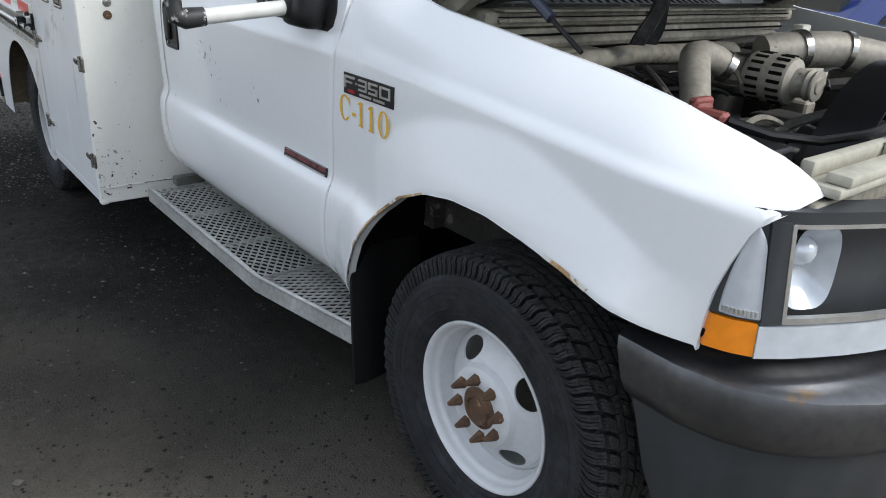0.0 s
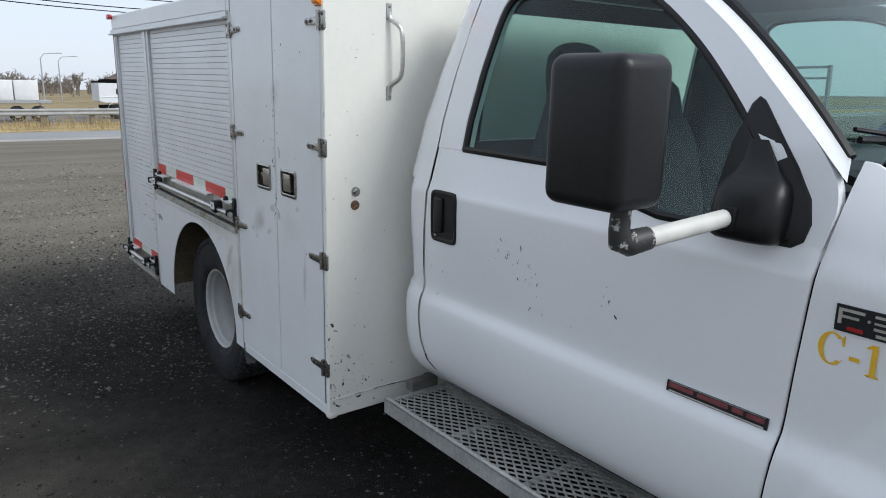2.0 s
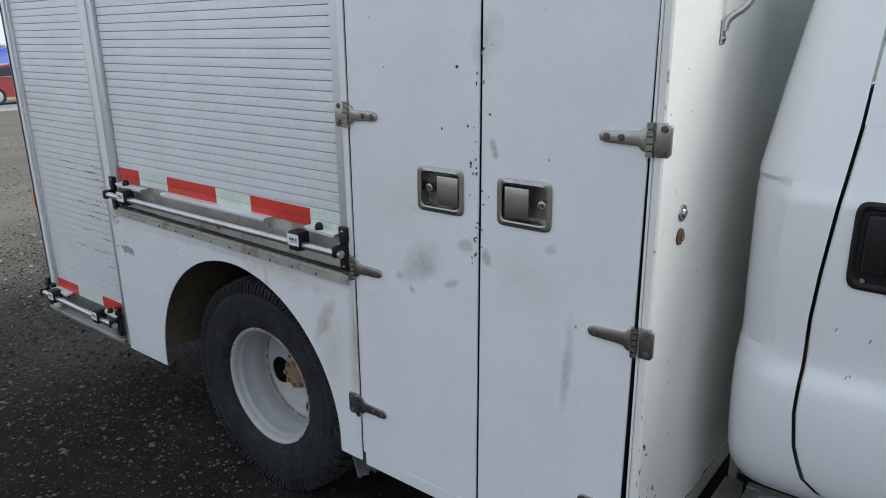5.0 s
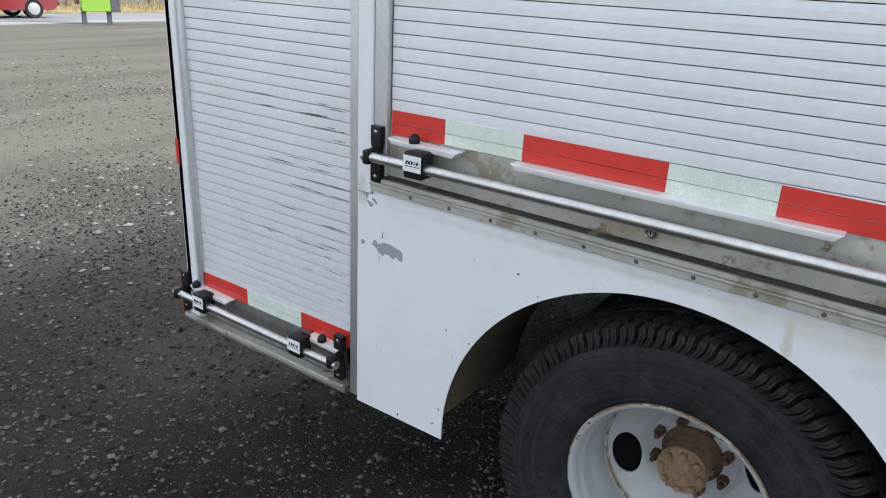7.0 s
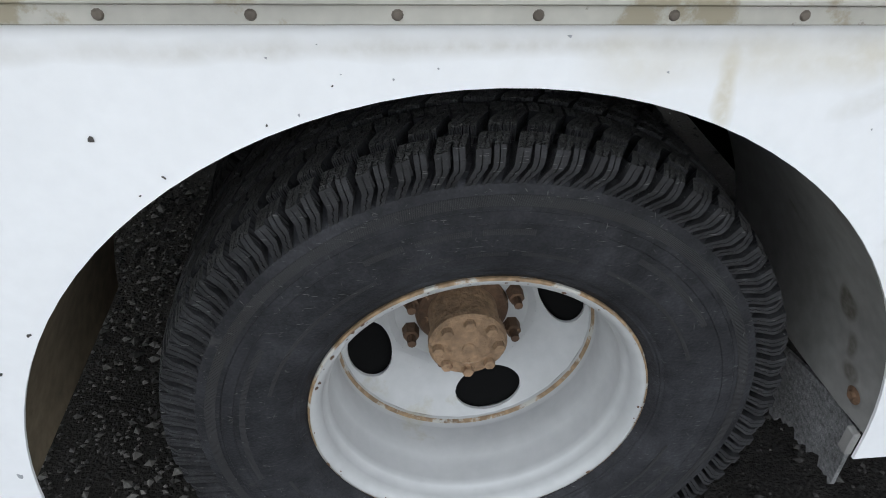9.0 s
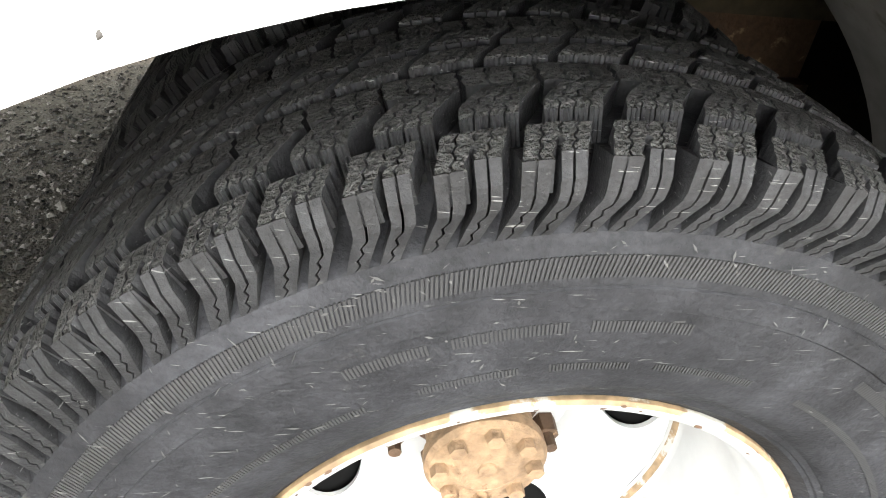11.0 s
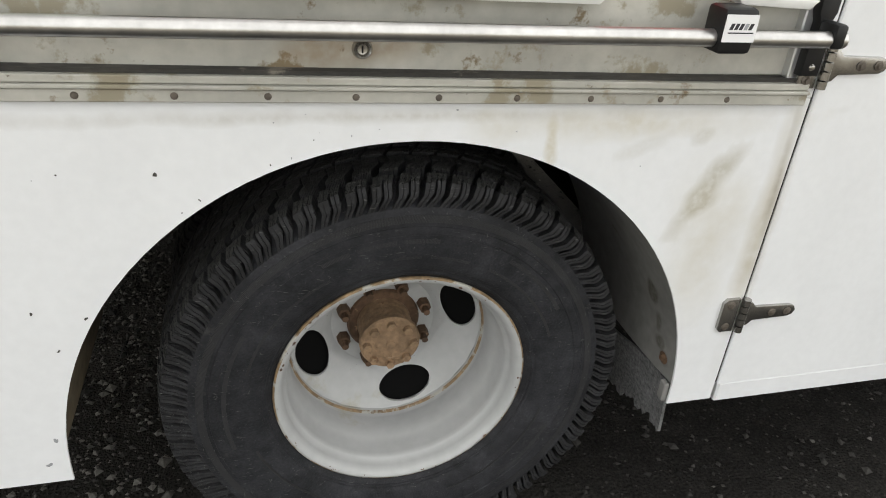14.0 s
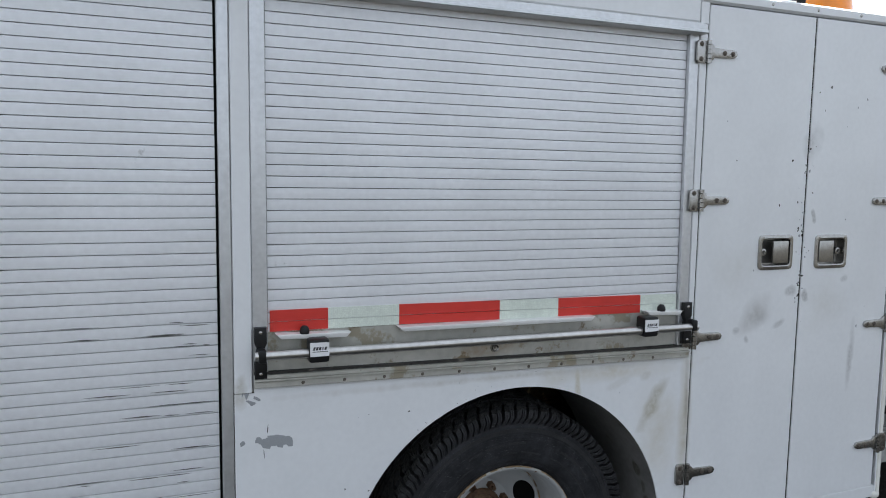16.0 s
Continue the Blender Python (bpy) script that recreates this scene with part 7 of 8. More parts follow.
# rust along the front arch edge
for a, b in ((24, 47), (70, 78)):
    bm = bmesh.new()
    sheet(bm, lambda u, v: wing(u, v) - Vector((0, 0.0012, 0)), range(a, b), (0.0, 0.012 if a < 50 else 0.03))
    part("arch_rust", bm, RUST_EDGE, truck, "rust along the wheel arch edge")

# ---- engine bay ----
bay = part("engine_bay", box(2.66, 3.60, 0.46, 1.98, 0.80, 0.98), GRIME, truck, "grimy engine bay")
part("firewall", box(2.62, 2.66, 0.42, 2.02, 0.8, 1.40), GRIME, bay)
for y in (0.43, 1.98):
    part("inner_wing", box(2.66, 3.55, y, y + 0.03, 0.9, 1.24), GRIME, bay)
beam = part("cowl_beam", bx(bx(bx(box(2.645, 2.76, 0.46, 2.0, 1.352, 1.392, 0.012, 2), 2.66, 2.745, 0.50, 1.96, 1.318, 1.350, 0.010, 2), 2.70, 2.83, 0.56, 0.86, 1.27, 1.30, 0.01), 2.655, 2.775, 1.10, 1.12, 1.345, 1.398, 0.004), DIRTY_BEIGE, truck, "dusty beige cowl beam")
# beige strips are ridges; the near-black ones paint in the shade of grooves
for x0, x1, z0, z1, mt in ((2.742, 2.784, 1.3925, 1.3985, DIRTY_BEIGE), (2.7605, 2.768, 1.366, 1.374, DIRTY_BEIGE), (2.746, 2.7475, 1.328, 1.334, DARK), (2.7605, 2.7625, 1.376, 1.3795, DARK)):
    part("beam_strip", box(x0, x1, 0.50, 1.96, z0, z1, 0.0008), mt, beam)
part("beam_roll", tube(bmesh.new(), rounded_path([(2.735, 0.52, 1.300), (2.755, 0.60, 1.312), (2.758, 1.0, 1.314), (2.756, 1.6, 1.312), (2.74, 1.92, 1.300)]), 0.016, 8), DIRTY_BEIGE, beam)
part("air_duct", tube(bmesh.new(), [(2.90, 0.52, 1.20), (2.865, 0.60, 1.255), (2.85, 0.72, 1.275), (2.85, 0.95, 1.285), (2.86, 1.15, 1.28), (2.88, 1.28, 1.27), (2.90, 1.36, 1.265)], [0.024, 0.027, 0.028, 0.028, 0.03, 0.045, 0.05], 12), DIRTY_BEIGE, truck)
part("heater_box", bx(box(2.88, 3.0, 1.22, 1.46, 1.235, 1.29, 0.012, 2), 2.86, 2.98, 1.5, 1.8, 1.20, 1.30, 0.012, 2), GRIME, truck)
elbow = part("intake_elbow", tube(bmesh.new(), [(3.20, 0.76, 1.13), (3.15, 0.82, 1.19), (3.09, 0.89, 1.25), (3.045, 0.945, 1.285), (3.015, 0.99, 1.302), (3.005, 1.04, 1.302), (3.015, 1.09, 1.29), (3.035, 1.125, 1.27)], [0.036, 0.037, 0.038, 0.040, 0.041, 0.041, 0.039, 0.037], 18), CAST, truck, "dusty cast metal intake elbow")
part("clamp_band", tube(bmesh.new(), [(3.026, 1.112, 1.278), (3.038, 1.128, 1.268)], 0.043, 18), STEEL, elbow)
battery = part("battery", box(3.20, 3.46, 0.50, 0.70, 1.02, 1.205, 0.008), BLACK, truck, "black battery with red terminal clamp")
part("terminal_clamp", bx(bx(box(3.235, 3.265, 0.64, 0.70, 1.21, 1.255, 0.008), 3.255, 3.33, 0.625, 0.665, 1.225, 1.25, 0.008), 3.22, 3.245, 0.66, 0.73, 1.23, 1.262, 0.006), RED_PLASTIC, battery, "red clamp")
part("battery_cable", tube(bmesh.new(), [(3.33, 0.645, 1.235), (3.40, 0.70, 1.215), (3.46, 0.80, 1.205), (3.50, 0.92, 1.215), (3.53, 1.05, 1.235), (3.54, 1.16, 1.255)], 0.011, 8), BLACK, truck)
part("bay_tray", box(3.10, 3.46, 0.47, 0.72, 1.19, 1.20, 0.003), GRIME, truck)
alt = part("alternator", lathe(bmesh.new(), [(0.0, 0.10), (0.035, 0.10), (0.04, 0.07), (0.06, 0.06), (0.064, 0.05), (0.066, -0.05), (0.06, -0.06), (0.0, -0.065)], (3.13, 1.20, 1.255), "x", 28), CAST, truck, "dusty slotted alternator")
for k in range(18):
    a = 2 * math.pi * k / 18
    for x in (3.105, 3.165):
        part("vent_slot", rounded_box(Matrix.Translation((x, 1.20 + 0.0645 * math.cos(a), 1.255 + 0.0645 * math.sin(a))) @ pose(0, 0, 0, math.degrees(a), 0, 0), 0.036, 0.006, 0.009, 0.001, 1), DARK, alt)
part("pulley", lathe(bmesh.new(), [(0.0, 0.13), (0.02, 0.132), (0.022, 0.128), (0.040, 0.128), (0.042, 0.124), (0.036, 0.115), (0.042, 0.106), (0.04, 0.10)], (3.13, 1.20, 1.255), "x", 28), CAST, alt)
part("belt_wheel", lathe(bmesh.new(), [(0.0, 0.0), (0.02, 0.012), (0.03, 0.0), (0.075, 0.0), (0.08, -0.03), (0.0, -0.03)], (3.36, 1.02, 1.11), "x", 32), BLACK, truck)
tb = part("turbo_pipe", tube(bmesh.new(), [(3.02, 1.32, 1.30), (3.08, 1.42, 1.315), (3.14, 1.52, 1.32), (3.22, 1.64, 1.30), (3.32, 1.74, 1.26)], [0.05, 0.053, 0.053, 0.052, 0.05], 18), CAST, truck, "dusty charge air pipe with clamps")
for p, q in (((3.075, 1.41, 1.313), (3.085, 1.43, 1.316)), ((3.15, 1.535, 1.319), (3.16, 1.55, 1.317))):
    part("clamp_band", tube(bmesh.new(), [p, q], 0.058, 18), STEEL, tb)
part("fan_shroud", sheet(bmesh.new(), lambda a, v: (3.50 - v * 0.12, MID + 0.30 * math.cos(a), 1.06 + 0.30 * math.sin(a) * (1 - 0.06 * v)), steps(0.15, math.pi - 0.15, 30), (0, 0.5, 1), (0, 0, -0.012)), BLACK, truck, "black plastic fan shroud")
part("fan_hub", lathe(bmesh.new(), [(0, 0.03), (0.05, 0.03), (0.07, 0.01), (0.11, 0.0), (0.12, -0.02)], (3.44, MID, 1.08), "x", 28), BLACK, truck)
part("radiator", bx(box(3.53, 3.585, 0.60, 1.84, 0.85, 1.165), 3.51, 3.60, 0.56, 1.88, 1.165, 1.19, 0.006), DIRTY_ALU, truck)
sup = part("radiator_support", bx(bx(bx(box(3.56, 3.66, 0.44, 2.0, 1.196, 1.215, 0.006, 2), 3.575, 3.60, 0.46, 0.85, 1.215, 1.245, 0.006, 2), 3.62, 3.665, 0.46, 0.72, 1.215, 1.235, 0.006, 2), 3.60, 3.635, 0.74, 0.80, 1.215, 1.25, 0.006, 2), DUSTY_CREAM, truck, "dusty cream radiator support")
part("latch_tower", bx(box(3.585, 3.64, 0.80, 1.0, 1.21, 1.30, 0.012, 2), 3.59, 3.63, 0.83, 0.97, 1.30, 1.34, 0.014, 2), DUSTY_CREAM, sup)
part("support_ring", lathe(bmesh.new(), [(0.022, 0.012), (0.036, 0.012), (0.038, 0.0), (0.022, 0.0)], (3.66, 0.80, 1.215), "x", 20), DUSTY_CREAM, sup)
part("shelf", box(3.56, 3.645, 0.40, 2.02, 1.155, 1.190, 0.004), DIRTY_BEIGE, truck)
part("reservoir", bx(box(2.84, 2.98, 1.66, 1.92, 1.16, 1.33, 0.02, 3), 2.89, 2.93, 1.74, 1.80, 1.33, 1.36, 0.006, 2), RESERVOIR, truck, "cloudy white coolant reservoir")
rg = random.Random(21)
for k in range(34):  # wiring and small hoses
    a = Vector((rg.uniform(2.78, 3.40), rg.uniform(0.52, 1.5), rg.uniform(1.10, 1.24)))
    b = a + Vector((rg.uniform(-0.2, 0.2), rg.uniform(-0.25, 0.25), rg.uniform(-0.05, 0.06)))
    m = a.lerp(b, 0.5) + Vector((rg.uniform(-0.05, 0.05), rg.uniform(-0.05, 0.05), rg.uniform(0.02, 0.08)))
    part("wire", tube(bmesh.new(), [a.lerp(m, t).lerp(m.lerp(b, t), t) for t in steps(0, 1, 9)], rg.choice((0.0035, 0.005, 0.008)), 6), rg.choice((BLACK, BLACK, BLACK, GRIME, DIRTY_BEIGE)), truck)
HOSE = [((2.80, 0.62, 1.22), (2.90, 0.74, 1.19), (3.02, 0.80, 1.14)), ((2.86, 0.95, 1.18), (2.98, 1.15, 1.22), (3.05, 1.3, 1.18)), ((3.2, 0.95, 1.1), (3.25, 1.12, 1.18), (3.32, 1.3, 1.20)),
        ((3.05, 0.6, 1.1), (3.0, 0.72, 1.20), (2.92, 0.85, 1.24)), ((3.22, 1.35, 1.24), (3.30, 1.42, 1.27), (3.40, 1.5, 1.22)), ((2.78, 1.3, 1.25), (2.86, 1.42, 1.32), (2.9, 1.6, 1.31))]
for p in HOSE:
    part("hose", tube(bmesh.new(), [Vector(p[0]).lerp(Vector(p[1]), t).lerp(Vector(p[1]).lerp(Vector(p[2]), t), t) for t in steps(0, 1, 10)], rg.choice((0.010, 0.014, 0.018)), 8), rg.choice((BLACK, BLACK, GRIME)), truck)
for k in range(26):
    x, y, z = rg.uniform(2.82, 3.42), rg.uniform(0.55, 1.75), rg.uniform(1.04, 1.20)
    part("engine_block", box(x, x + rg.uniform(0.05, 0.14), y, y + rg.uniform(0.05, 0.15), 0.95, z, 0.008), rg.choice((GRIME, GRIME, CAST, BLACK)), truck)
part("relay_box", bx(box(2.93, 3.0, 0.585, 0.67, 1.20, 1.275, 0.006), 2.94, 2.99, 0.595, 0.66, 1.275, 1.285, 0.003), DIRTY_BEIGE, truck)

# ---- cab interior ----
def seat(yc, w, top):
    """A cushion and a high back that narrows to the headrest."""
    s = part("seat", rounded_box(pose(1.56, yc, 0.92, 0, -4, 0), 0.50, w, 0.16, 0.05, 3), SEAT, truck, "grey cloth high-back seat")
    table = [(0.90, 0.50), (1.15, 0.53), (1.35, 0.50), (1.46, 0.42), (top - 0.20, 0.31), (top - 0.10, 0.29), (top - 0.05, 0.255), (top - 0.02, 0.20), (top - 0.005, 0.12), (top, 0.02)]
    rows = [0.90, 1.0, 1.15, 1.25, 1.35, 1.41, 1.46, 1.51, top - 0.20, top - 0.15, top - 0.10, top - 0.07, top - 0.05, top - 0.03, top - 0.02, top - 0.01, top - 0.005, top]

    def ring(u, v):
        z = rows[v]
        half, deep = lerp_table(table, z) * w / 1.06, 0.075 * min(1.0, 0.15 + (top - z) / 0.06) * (1.0 if z < 1.45 else 0.75)
        c, sn = math.cos(u), math.sin(u)
        return (1.40 - 0.19 * (z - 0.9) + deep * math.copysign(abs(c) ** 0.6, c), yc + half * math.copysign(abs(sn) ** 0.7, sn), z)
    part("seat_back", sheet(bmesh.new(), ring, steps(0, 2 * math.pi, 28), range(len(rows))), SEAT, s)
    return s


seat(0.80, 0.54, 1.76)
seat(1.24, 0.42, 1.66)
seat(1.68, 0.54, 1.76)
part("dashboard", bx(box(2.10, 2.42, 0.42, 2.02, 1.12, 1.36, 0.05, 3), 2.2, 2.4, 0.5, 1.9, 1.36, 1.40, 0.02, 2), INTERIOR, truck)
part("headliner", box(1.06, 1.80, 0.54, 1.90, 1.935, 1.942), HEADLINER, truck)
wheel_pts = [Vector((2.02 + 0.07 * math.sin(a), 1.66 + 0.19 * math.cos(a), 1.30 + 0.18 * math.sin(a))) for a in steps(0, 2 * math.pi, 28)]
part("steering_wheel", tube(bmesh.new(), wheel_pts, 0.015, 8, caps=False), BLACK, truck)

# ---- road, verge and far side ----
def strip(name, x0, x1, mat, z, label, category, kind="structure"):
    bm = sheet(bmesh.new(), lambda u, v: (u, v, z), (x0, x1), (-400, -60, -10, 30, 90, 500), (0, 0, -0.05))
    return tagged(part(name, bm, mat, None), label, category, kind=kind)


strip("road", -26.0, -22.2, PALE_ASPHALT, 0.012, "grey two-lane service road", "road")
strip("road_edge", -22.2, -21.2, PALE, 0.010, "pale concrete edge of the road", "road")
strip("verge", -33.5, -26.2, STRAW, 0.02, "dry straw-coloured grass verge", "grass")
strip("highway", -62.0, -36.0, ASPHALT, LOW + 0.03, "grey highway behind the guard rail", "road")
strip("field", -900.0, -62.0, STRAW_FIELD, LOW + 0.04, "brown dry field", "field")

rb = random.Random(4)
verts, faces = [], []
for k in range(5200):
    x, y = rb.uniform(-34.5, -26.3), rb.uniform(-14, 34)
    h, w, a = rb.uniform(0.2, 0.75) * (0.6 + 0.6 * rb.random()), rb.uniform(0.006, 0.016), rb.uniform(0, math.pi)
    lx, ly = rb.gauss(0, 0.12), rb.gauss(0, 0.12)
    n = len(verts)
    verts += [(x - w * math.cos(a), y - w * math.sin(a), 0.02), (x + w * math.cos(a), y + w * math.sin(a), 0.02), (x + lx, y + ly, h)]
    faces.append((n, n + 1, n + 2))
me = bpy.data.meshes.new("dry_grass")
me.from_pydata(verts, [], faces)
me.materials.append(STRAW)
tagged(new("dry_grass", me), "tall dry straw grass along the verge", "grass", kind="stuff")

# guard rail
rail = empty("guard_rail", Matrix(), "galvanised steel guard rail on timber posts", "guard rail")
RX = -31.0
prof = [(0.0, 0.42), (0.04, 0.46), (0.04, 0.50), (0.0, 0.545), (0.0, 0.575), (0.04, 0.62), (0.04, 0.66), (0.0, 0.70)]
part("rail", sheet(bmesh.new(), lambda u, v: (RX + prof[v][0], u, prof[v][1]), steps(-40, 60, 25), range(len(prof)), (-0.006, 0, 0)), GALV, rail)
post = part("post", box(-0.1, 0.1, -0.1, 0.1, -0.02, 0.74, 0.01), POST, rail)
post.matrix_basis = pose(RX - 0.16, -40, 0)
for k in range(1, 53):
    shared("post", post, pose(RX - 0.16, -40 + 1.905 * k, 0), rail)

# bare trees far off
verts, faces = [], []


def twig(p, d, ln, r, depth):
    q = p + d * ln
    s = d.orthogonal().normalized() * r
    t = d.cross(s).normalized() * r
    n = len(verts)
    for k in range(3):
        o = s * math.cos(k * 2.094) + t * math.sin(k * 2.094)
        verts.append(tuple(p + o))
        verts.append(tuple(q + o * 0.55))
    for k in range(3):
        j = (k + 1) % 3
        faces.append((n + 2 * k, n + 2 * j, n + 2 * j + 1, n + 2 * k + 1))
    if depth:
        for k in range(4 if depth > 1 else 5):
            e = (d + Vector((rb.gauss(0, 0.5), rb.gauss(0, 0.5), rb.gauss(0.12, 0.3)))).normalized()
            twig(p.lerp(q, rb.uniform(0.45, 1.0)), e, ln * rb.uniform(0.45, 0.75), r * 0.62, depth - 1)


for k in range(420):
    x, y = rb.uniform(-330, -200), rb.uniform(-60, 210)
    twig(Vector((x, y, LOW)), Vector((rb.gauss(0, 0.06), rb.gauss(0, 0.06), 1)).normalized(), rb.uniform(2.0, 4.2), 0.20, 3)
for x, y, h in ((-84, 20.2, 2.0), (-88, 27.5, 1.6), (-80, 24.5, 1.2), (-95, 13.0, 1.8)):
    twig(Vector((x, y, LOW)), Vector((0, 0, 1)), h, 0.09, 3)
me = bpy.data.meshes.new("bare_trees")
me.from_pydata(verts, [], faces)
me.materials.append(BARK)
tagged(new("bare_trees", me), "row of bare grey-brown trees on the horizon", "trees", kind="stuff")
# low brush behind them
bm = bmesh.new()
for k in range(90):
    x, y, s = rb.uniform(-420, -340), -120 + k * 5.2, rb.uniform(2.2, 4.5)
    m = Matrix.Translation((x, y, s * 0.3)) @ Matrix.Diagonal((s * 1.5, s * 1.6, s, 1))
    bmesh.ops.create_icosphere(bm, subdivisions=2, radius=1, matrix=m)
for v in bm.verts:
    v.co += noise.noise_vector(v.co * 0.5) * 1.2
tagged(part("far_brush", bm, BRUSH, None), "far grey-brown brushwood", "trees", kind="stuff")


# houses
def house(pos, w, d, h, roof, label, wall_mat, windows):
    e = empty("house", pose(*pos), label, "house")
    part("wall", box(-d / 2, d / 2, -w / 2, w / 2, 0, h, 0.02), wall_mat, e)
    bm = bmesh.new()
    o = 0.5
    a = [bm.verts.new(p) for p in ((-d / 2 - o, -w / 2 - o, h), (d / 2 + o, -w / 2 - o, h), (d / 2 + o, w / 2 + o, h), (-d / 2 - o, w / 2 + o, h))]
    r = [bm.verts.new((0, -w / 2 + d / 2.2, h + roof)), bm.verts.new((0, w / 2 - d / 2.2, h + roof))]
    for f in ((a[0], a[1], r[0]), (a[1], a[2], r[1], r[0]), (a[2], a[3], r[1]), (a[3], a[0], r[0], r[1]), (a[0], a[3], a[2], a[1])):
        bm.faces.new(f)
    part("roof", bm, SHINGLE, e)
    bm = bmesh.new()
    g = [bm.verts.new(p) for p in ((d / 2 + 0.02, -1.6, h - 0.2), (d / 2 + 0.02, 1.6, h - 0.2), (d / 2 + 0.02, 0, h + 1.7), (0, 0, h + 1.7), (0, -1.6, h - 0.2), (0, 1.6, h - 0.2))]
    for f in ((g[0], g[1], g[2]), (g[0], g[2], g[3], g[4]), (g[1], g[5], g[3], g[2])):
        bm.faces.new(f)
    part("gable", bm, wall_mat, e)
    for y, z in windows:
        part("window", box(d / 2 + 0.01, d / 2 + 0.06, y - 0.5, y + 0.5, z, z + 1.3, 0.01), WINDOW_DARK, e)
    return e


wins = ((-3.2, 0.9), (-1.0, 0.9), (1.6, 0.9), (3.2, 0.9))
house((-172, 43.0, LOW), 11, 9, 3.7, 2.7, "brick house with brown hipped roof", BRICK, wins)
house((-178, 56.5, LOW), 12, 9, 3.5, 2.6, "tan house with brown hipped roof", TAN_WALL, wins)
# red containers and yard clutter
for y, m in ((32.0, CONTAINER), (38.2, CONTAINER)):
    e = part("container", box(-151.2, -148.8, y, y + 6.0, LOW + 0.1, LOW + 2.5, 0.05), m, None)
    for k in range(18):
        part("rib", box(-148.8, -148.74, y + 0.15 + k * 0.32, y + 0.28 + k * 0.32, LOW + 0.25, LOW + 2.4), m, e)
    tagged(e, "red steel shipping container", "container", "containers in the yard")
# street lamps
def street_lamp(x, y, h):
    p = part("street_lamp", tube(bmesh.new(), [(x, y, LOW), (x, y, h * 0.5), (x, y, h - 0.8), (x, y + 0.5, h - 0.15), (x, y + 2.2, h)], [0.12, 0.10, 0.07, 0.06, 0.05], 8), GALV, None)
    part("lamp_head", rounded_box(pose(x, y + 2.5, h + 0.02), 0.25, 0.8, 0.14, 0.05, 2), GALV, p)
    tagged(p, "tall grey street lamp with curved arm", "street lamp", "street lamps")


street_lamp(-118, 17.0, 6.6)
street_lamp(-128, 21.0, 6.6)
street_lamp(-112, 33.5, 6.0)


# vehicles on the highway
def axle_wheel(parent, x, y, r, w=0.3):
    wv = part("wheel", lathe(bmesh.new(), [(0.0, 0.0), (r * 0.55, 0.0), (r * 0.6, 0.04), (r * 0.62, 0.0), (r * 0.95, 0.01), (r, 0.05), (r, w)], (x, y, r), "x", 24), RUBBER, parent)
    wv.data.transform(Matrix.Translation((x, y, 0)) @ Matrix.Diagonal((-1, 1, 1, 1)) @ Matrix.Translation((-x, -y, 0)))
    part("wheel_rim", lathe(bmesh.new(), [(0, 0.03), (r * 0.3, 0.03), (r * 0.52, 0.0), (r * 0.56, -0.02)], (x + 0.0, y, r), "x", 20), RIM, wv)


def dump_truck(m):
    e = empty("dump_truck", m, "white three-axle dump truck with dark load", "truck")
    # built with its flank to +x, nose to +y
    part("chassis", box(-1.0, -0.1, -3.2, 4.2, 0.75, 1.0, 0.02), DARK, e)
    bed = part("bed", prism(bmesh.new(), [(-2.9, 1.15), (2.0, 1.15), (2.0, 2.55), (-3.3, 2.62), (-3.3, 1.25)], -0.02, 2.3), WHITE, e)
    bed.data.transform(pose(0, 0, 0, 0, 0, 90))
    part("rim_bar", box(-2.3, 0.04, -3.3, 2.0, 2.50, 2.64, 0.02), DARK, bed)
    part("side_rib", box(0.0205, 0.05, -3.2, 1.95, 1.50, 1.56, 0.01), WHITE, bed)
    part("load", rounded_box(pose(-1.15, -0.6, 2.6), 1.9, 4.6, 0.35, 0.12, 2), DARK, e)
    for y, w, mt in ((-2.05, 0.28, LABEL_INK), (-1.62, 0.28, LABEL_INK), (-1.0, 0.75, SIGN_GREEN), (0.05, 0.22, LABEL_INK), (0.32, 0.40, LABEL_INK)):
        part("lettering_bar", box(0.021, 0.03, y - w / 2, y + w / 2, 1.72, 2.12), mt, bed)
    cabt = part("cab", rounded_box(pose(-1.15, 3.05, 1.75), 2.2, 1.5, 1.75, 0.12, 3), WHITE, e)
    part("bonnet", rounded_box(pose(-1.15, 4.2, 1.35), 1.9, 1.3, 0.95, 0.14, 3), WHITE, cabt)
    part("side_window", box(-0.06, -0.03, 2.75, 3.45, 1.85, 2.4, 0.004), WINDOW_DARK, cabt)
    for y in (-2.2, -0.85, 3.9):
        axle_wheel(e, -0.05, y, 0.52)
        part("mudguard", sheet(bmesh.new(), lambda a, v: (v, y + 0.64 * math.cos(a), 0.52 + 0.64 * math.sin(a)), steps(0.1, math.pi - 0.1, 14), (-0.4, -0.05), (0, 0, 0.02)), WHITE, e)
    part("tank", rounded_box(pose(-0.25, 1.4, 0.75), 0.5, 1.5, 0.5, 0.1, 2), WHITE, e)
    return e


dump_truck(pose(-52, 13.8, LOW + 0.03))
trailer = empty("flatbed_trailer", pose(-50, 5.6, LOW + 0.03), "flatbed trailer loaded with white wrapped blocks", "trailer")
part("deck", box(-2.4, 0, -9.0, 1.6, 1.15, 1.35, 0.02), GALV, trailer)
for k in range(7):
    part("wrapped_block", rounded_box(pose(-1.2, -8.3 + k * 1.42, 1.98), 2.2, 1.36, 1.25, 0.06, 2), WRAP, trailer)
for y in (-0.4, 0.8, -7.4):
    axle_wheel(trailer, -0.05, y, 0.5)

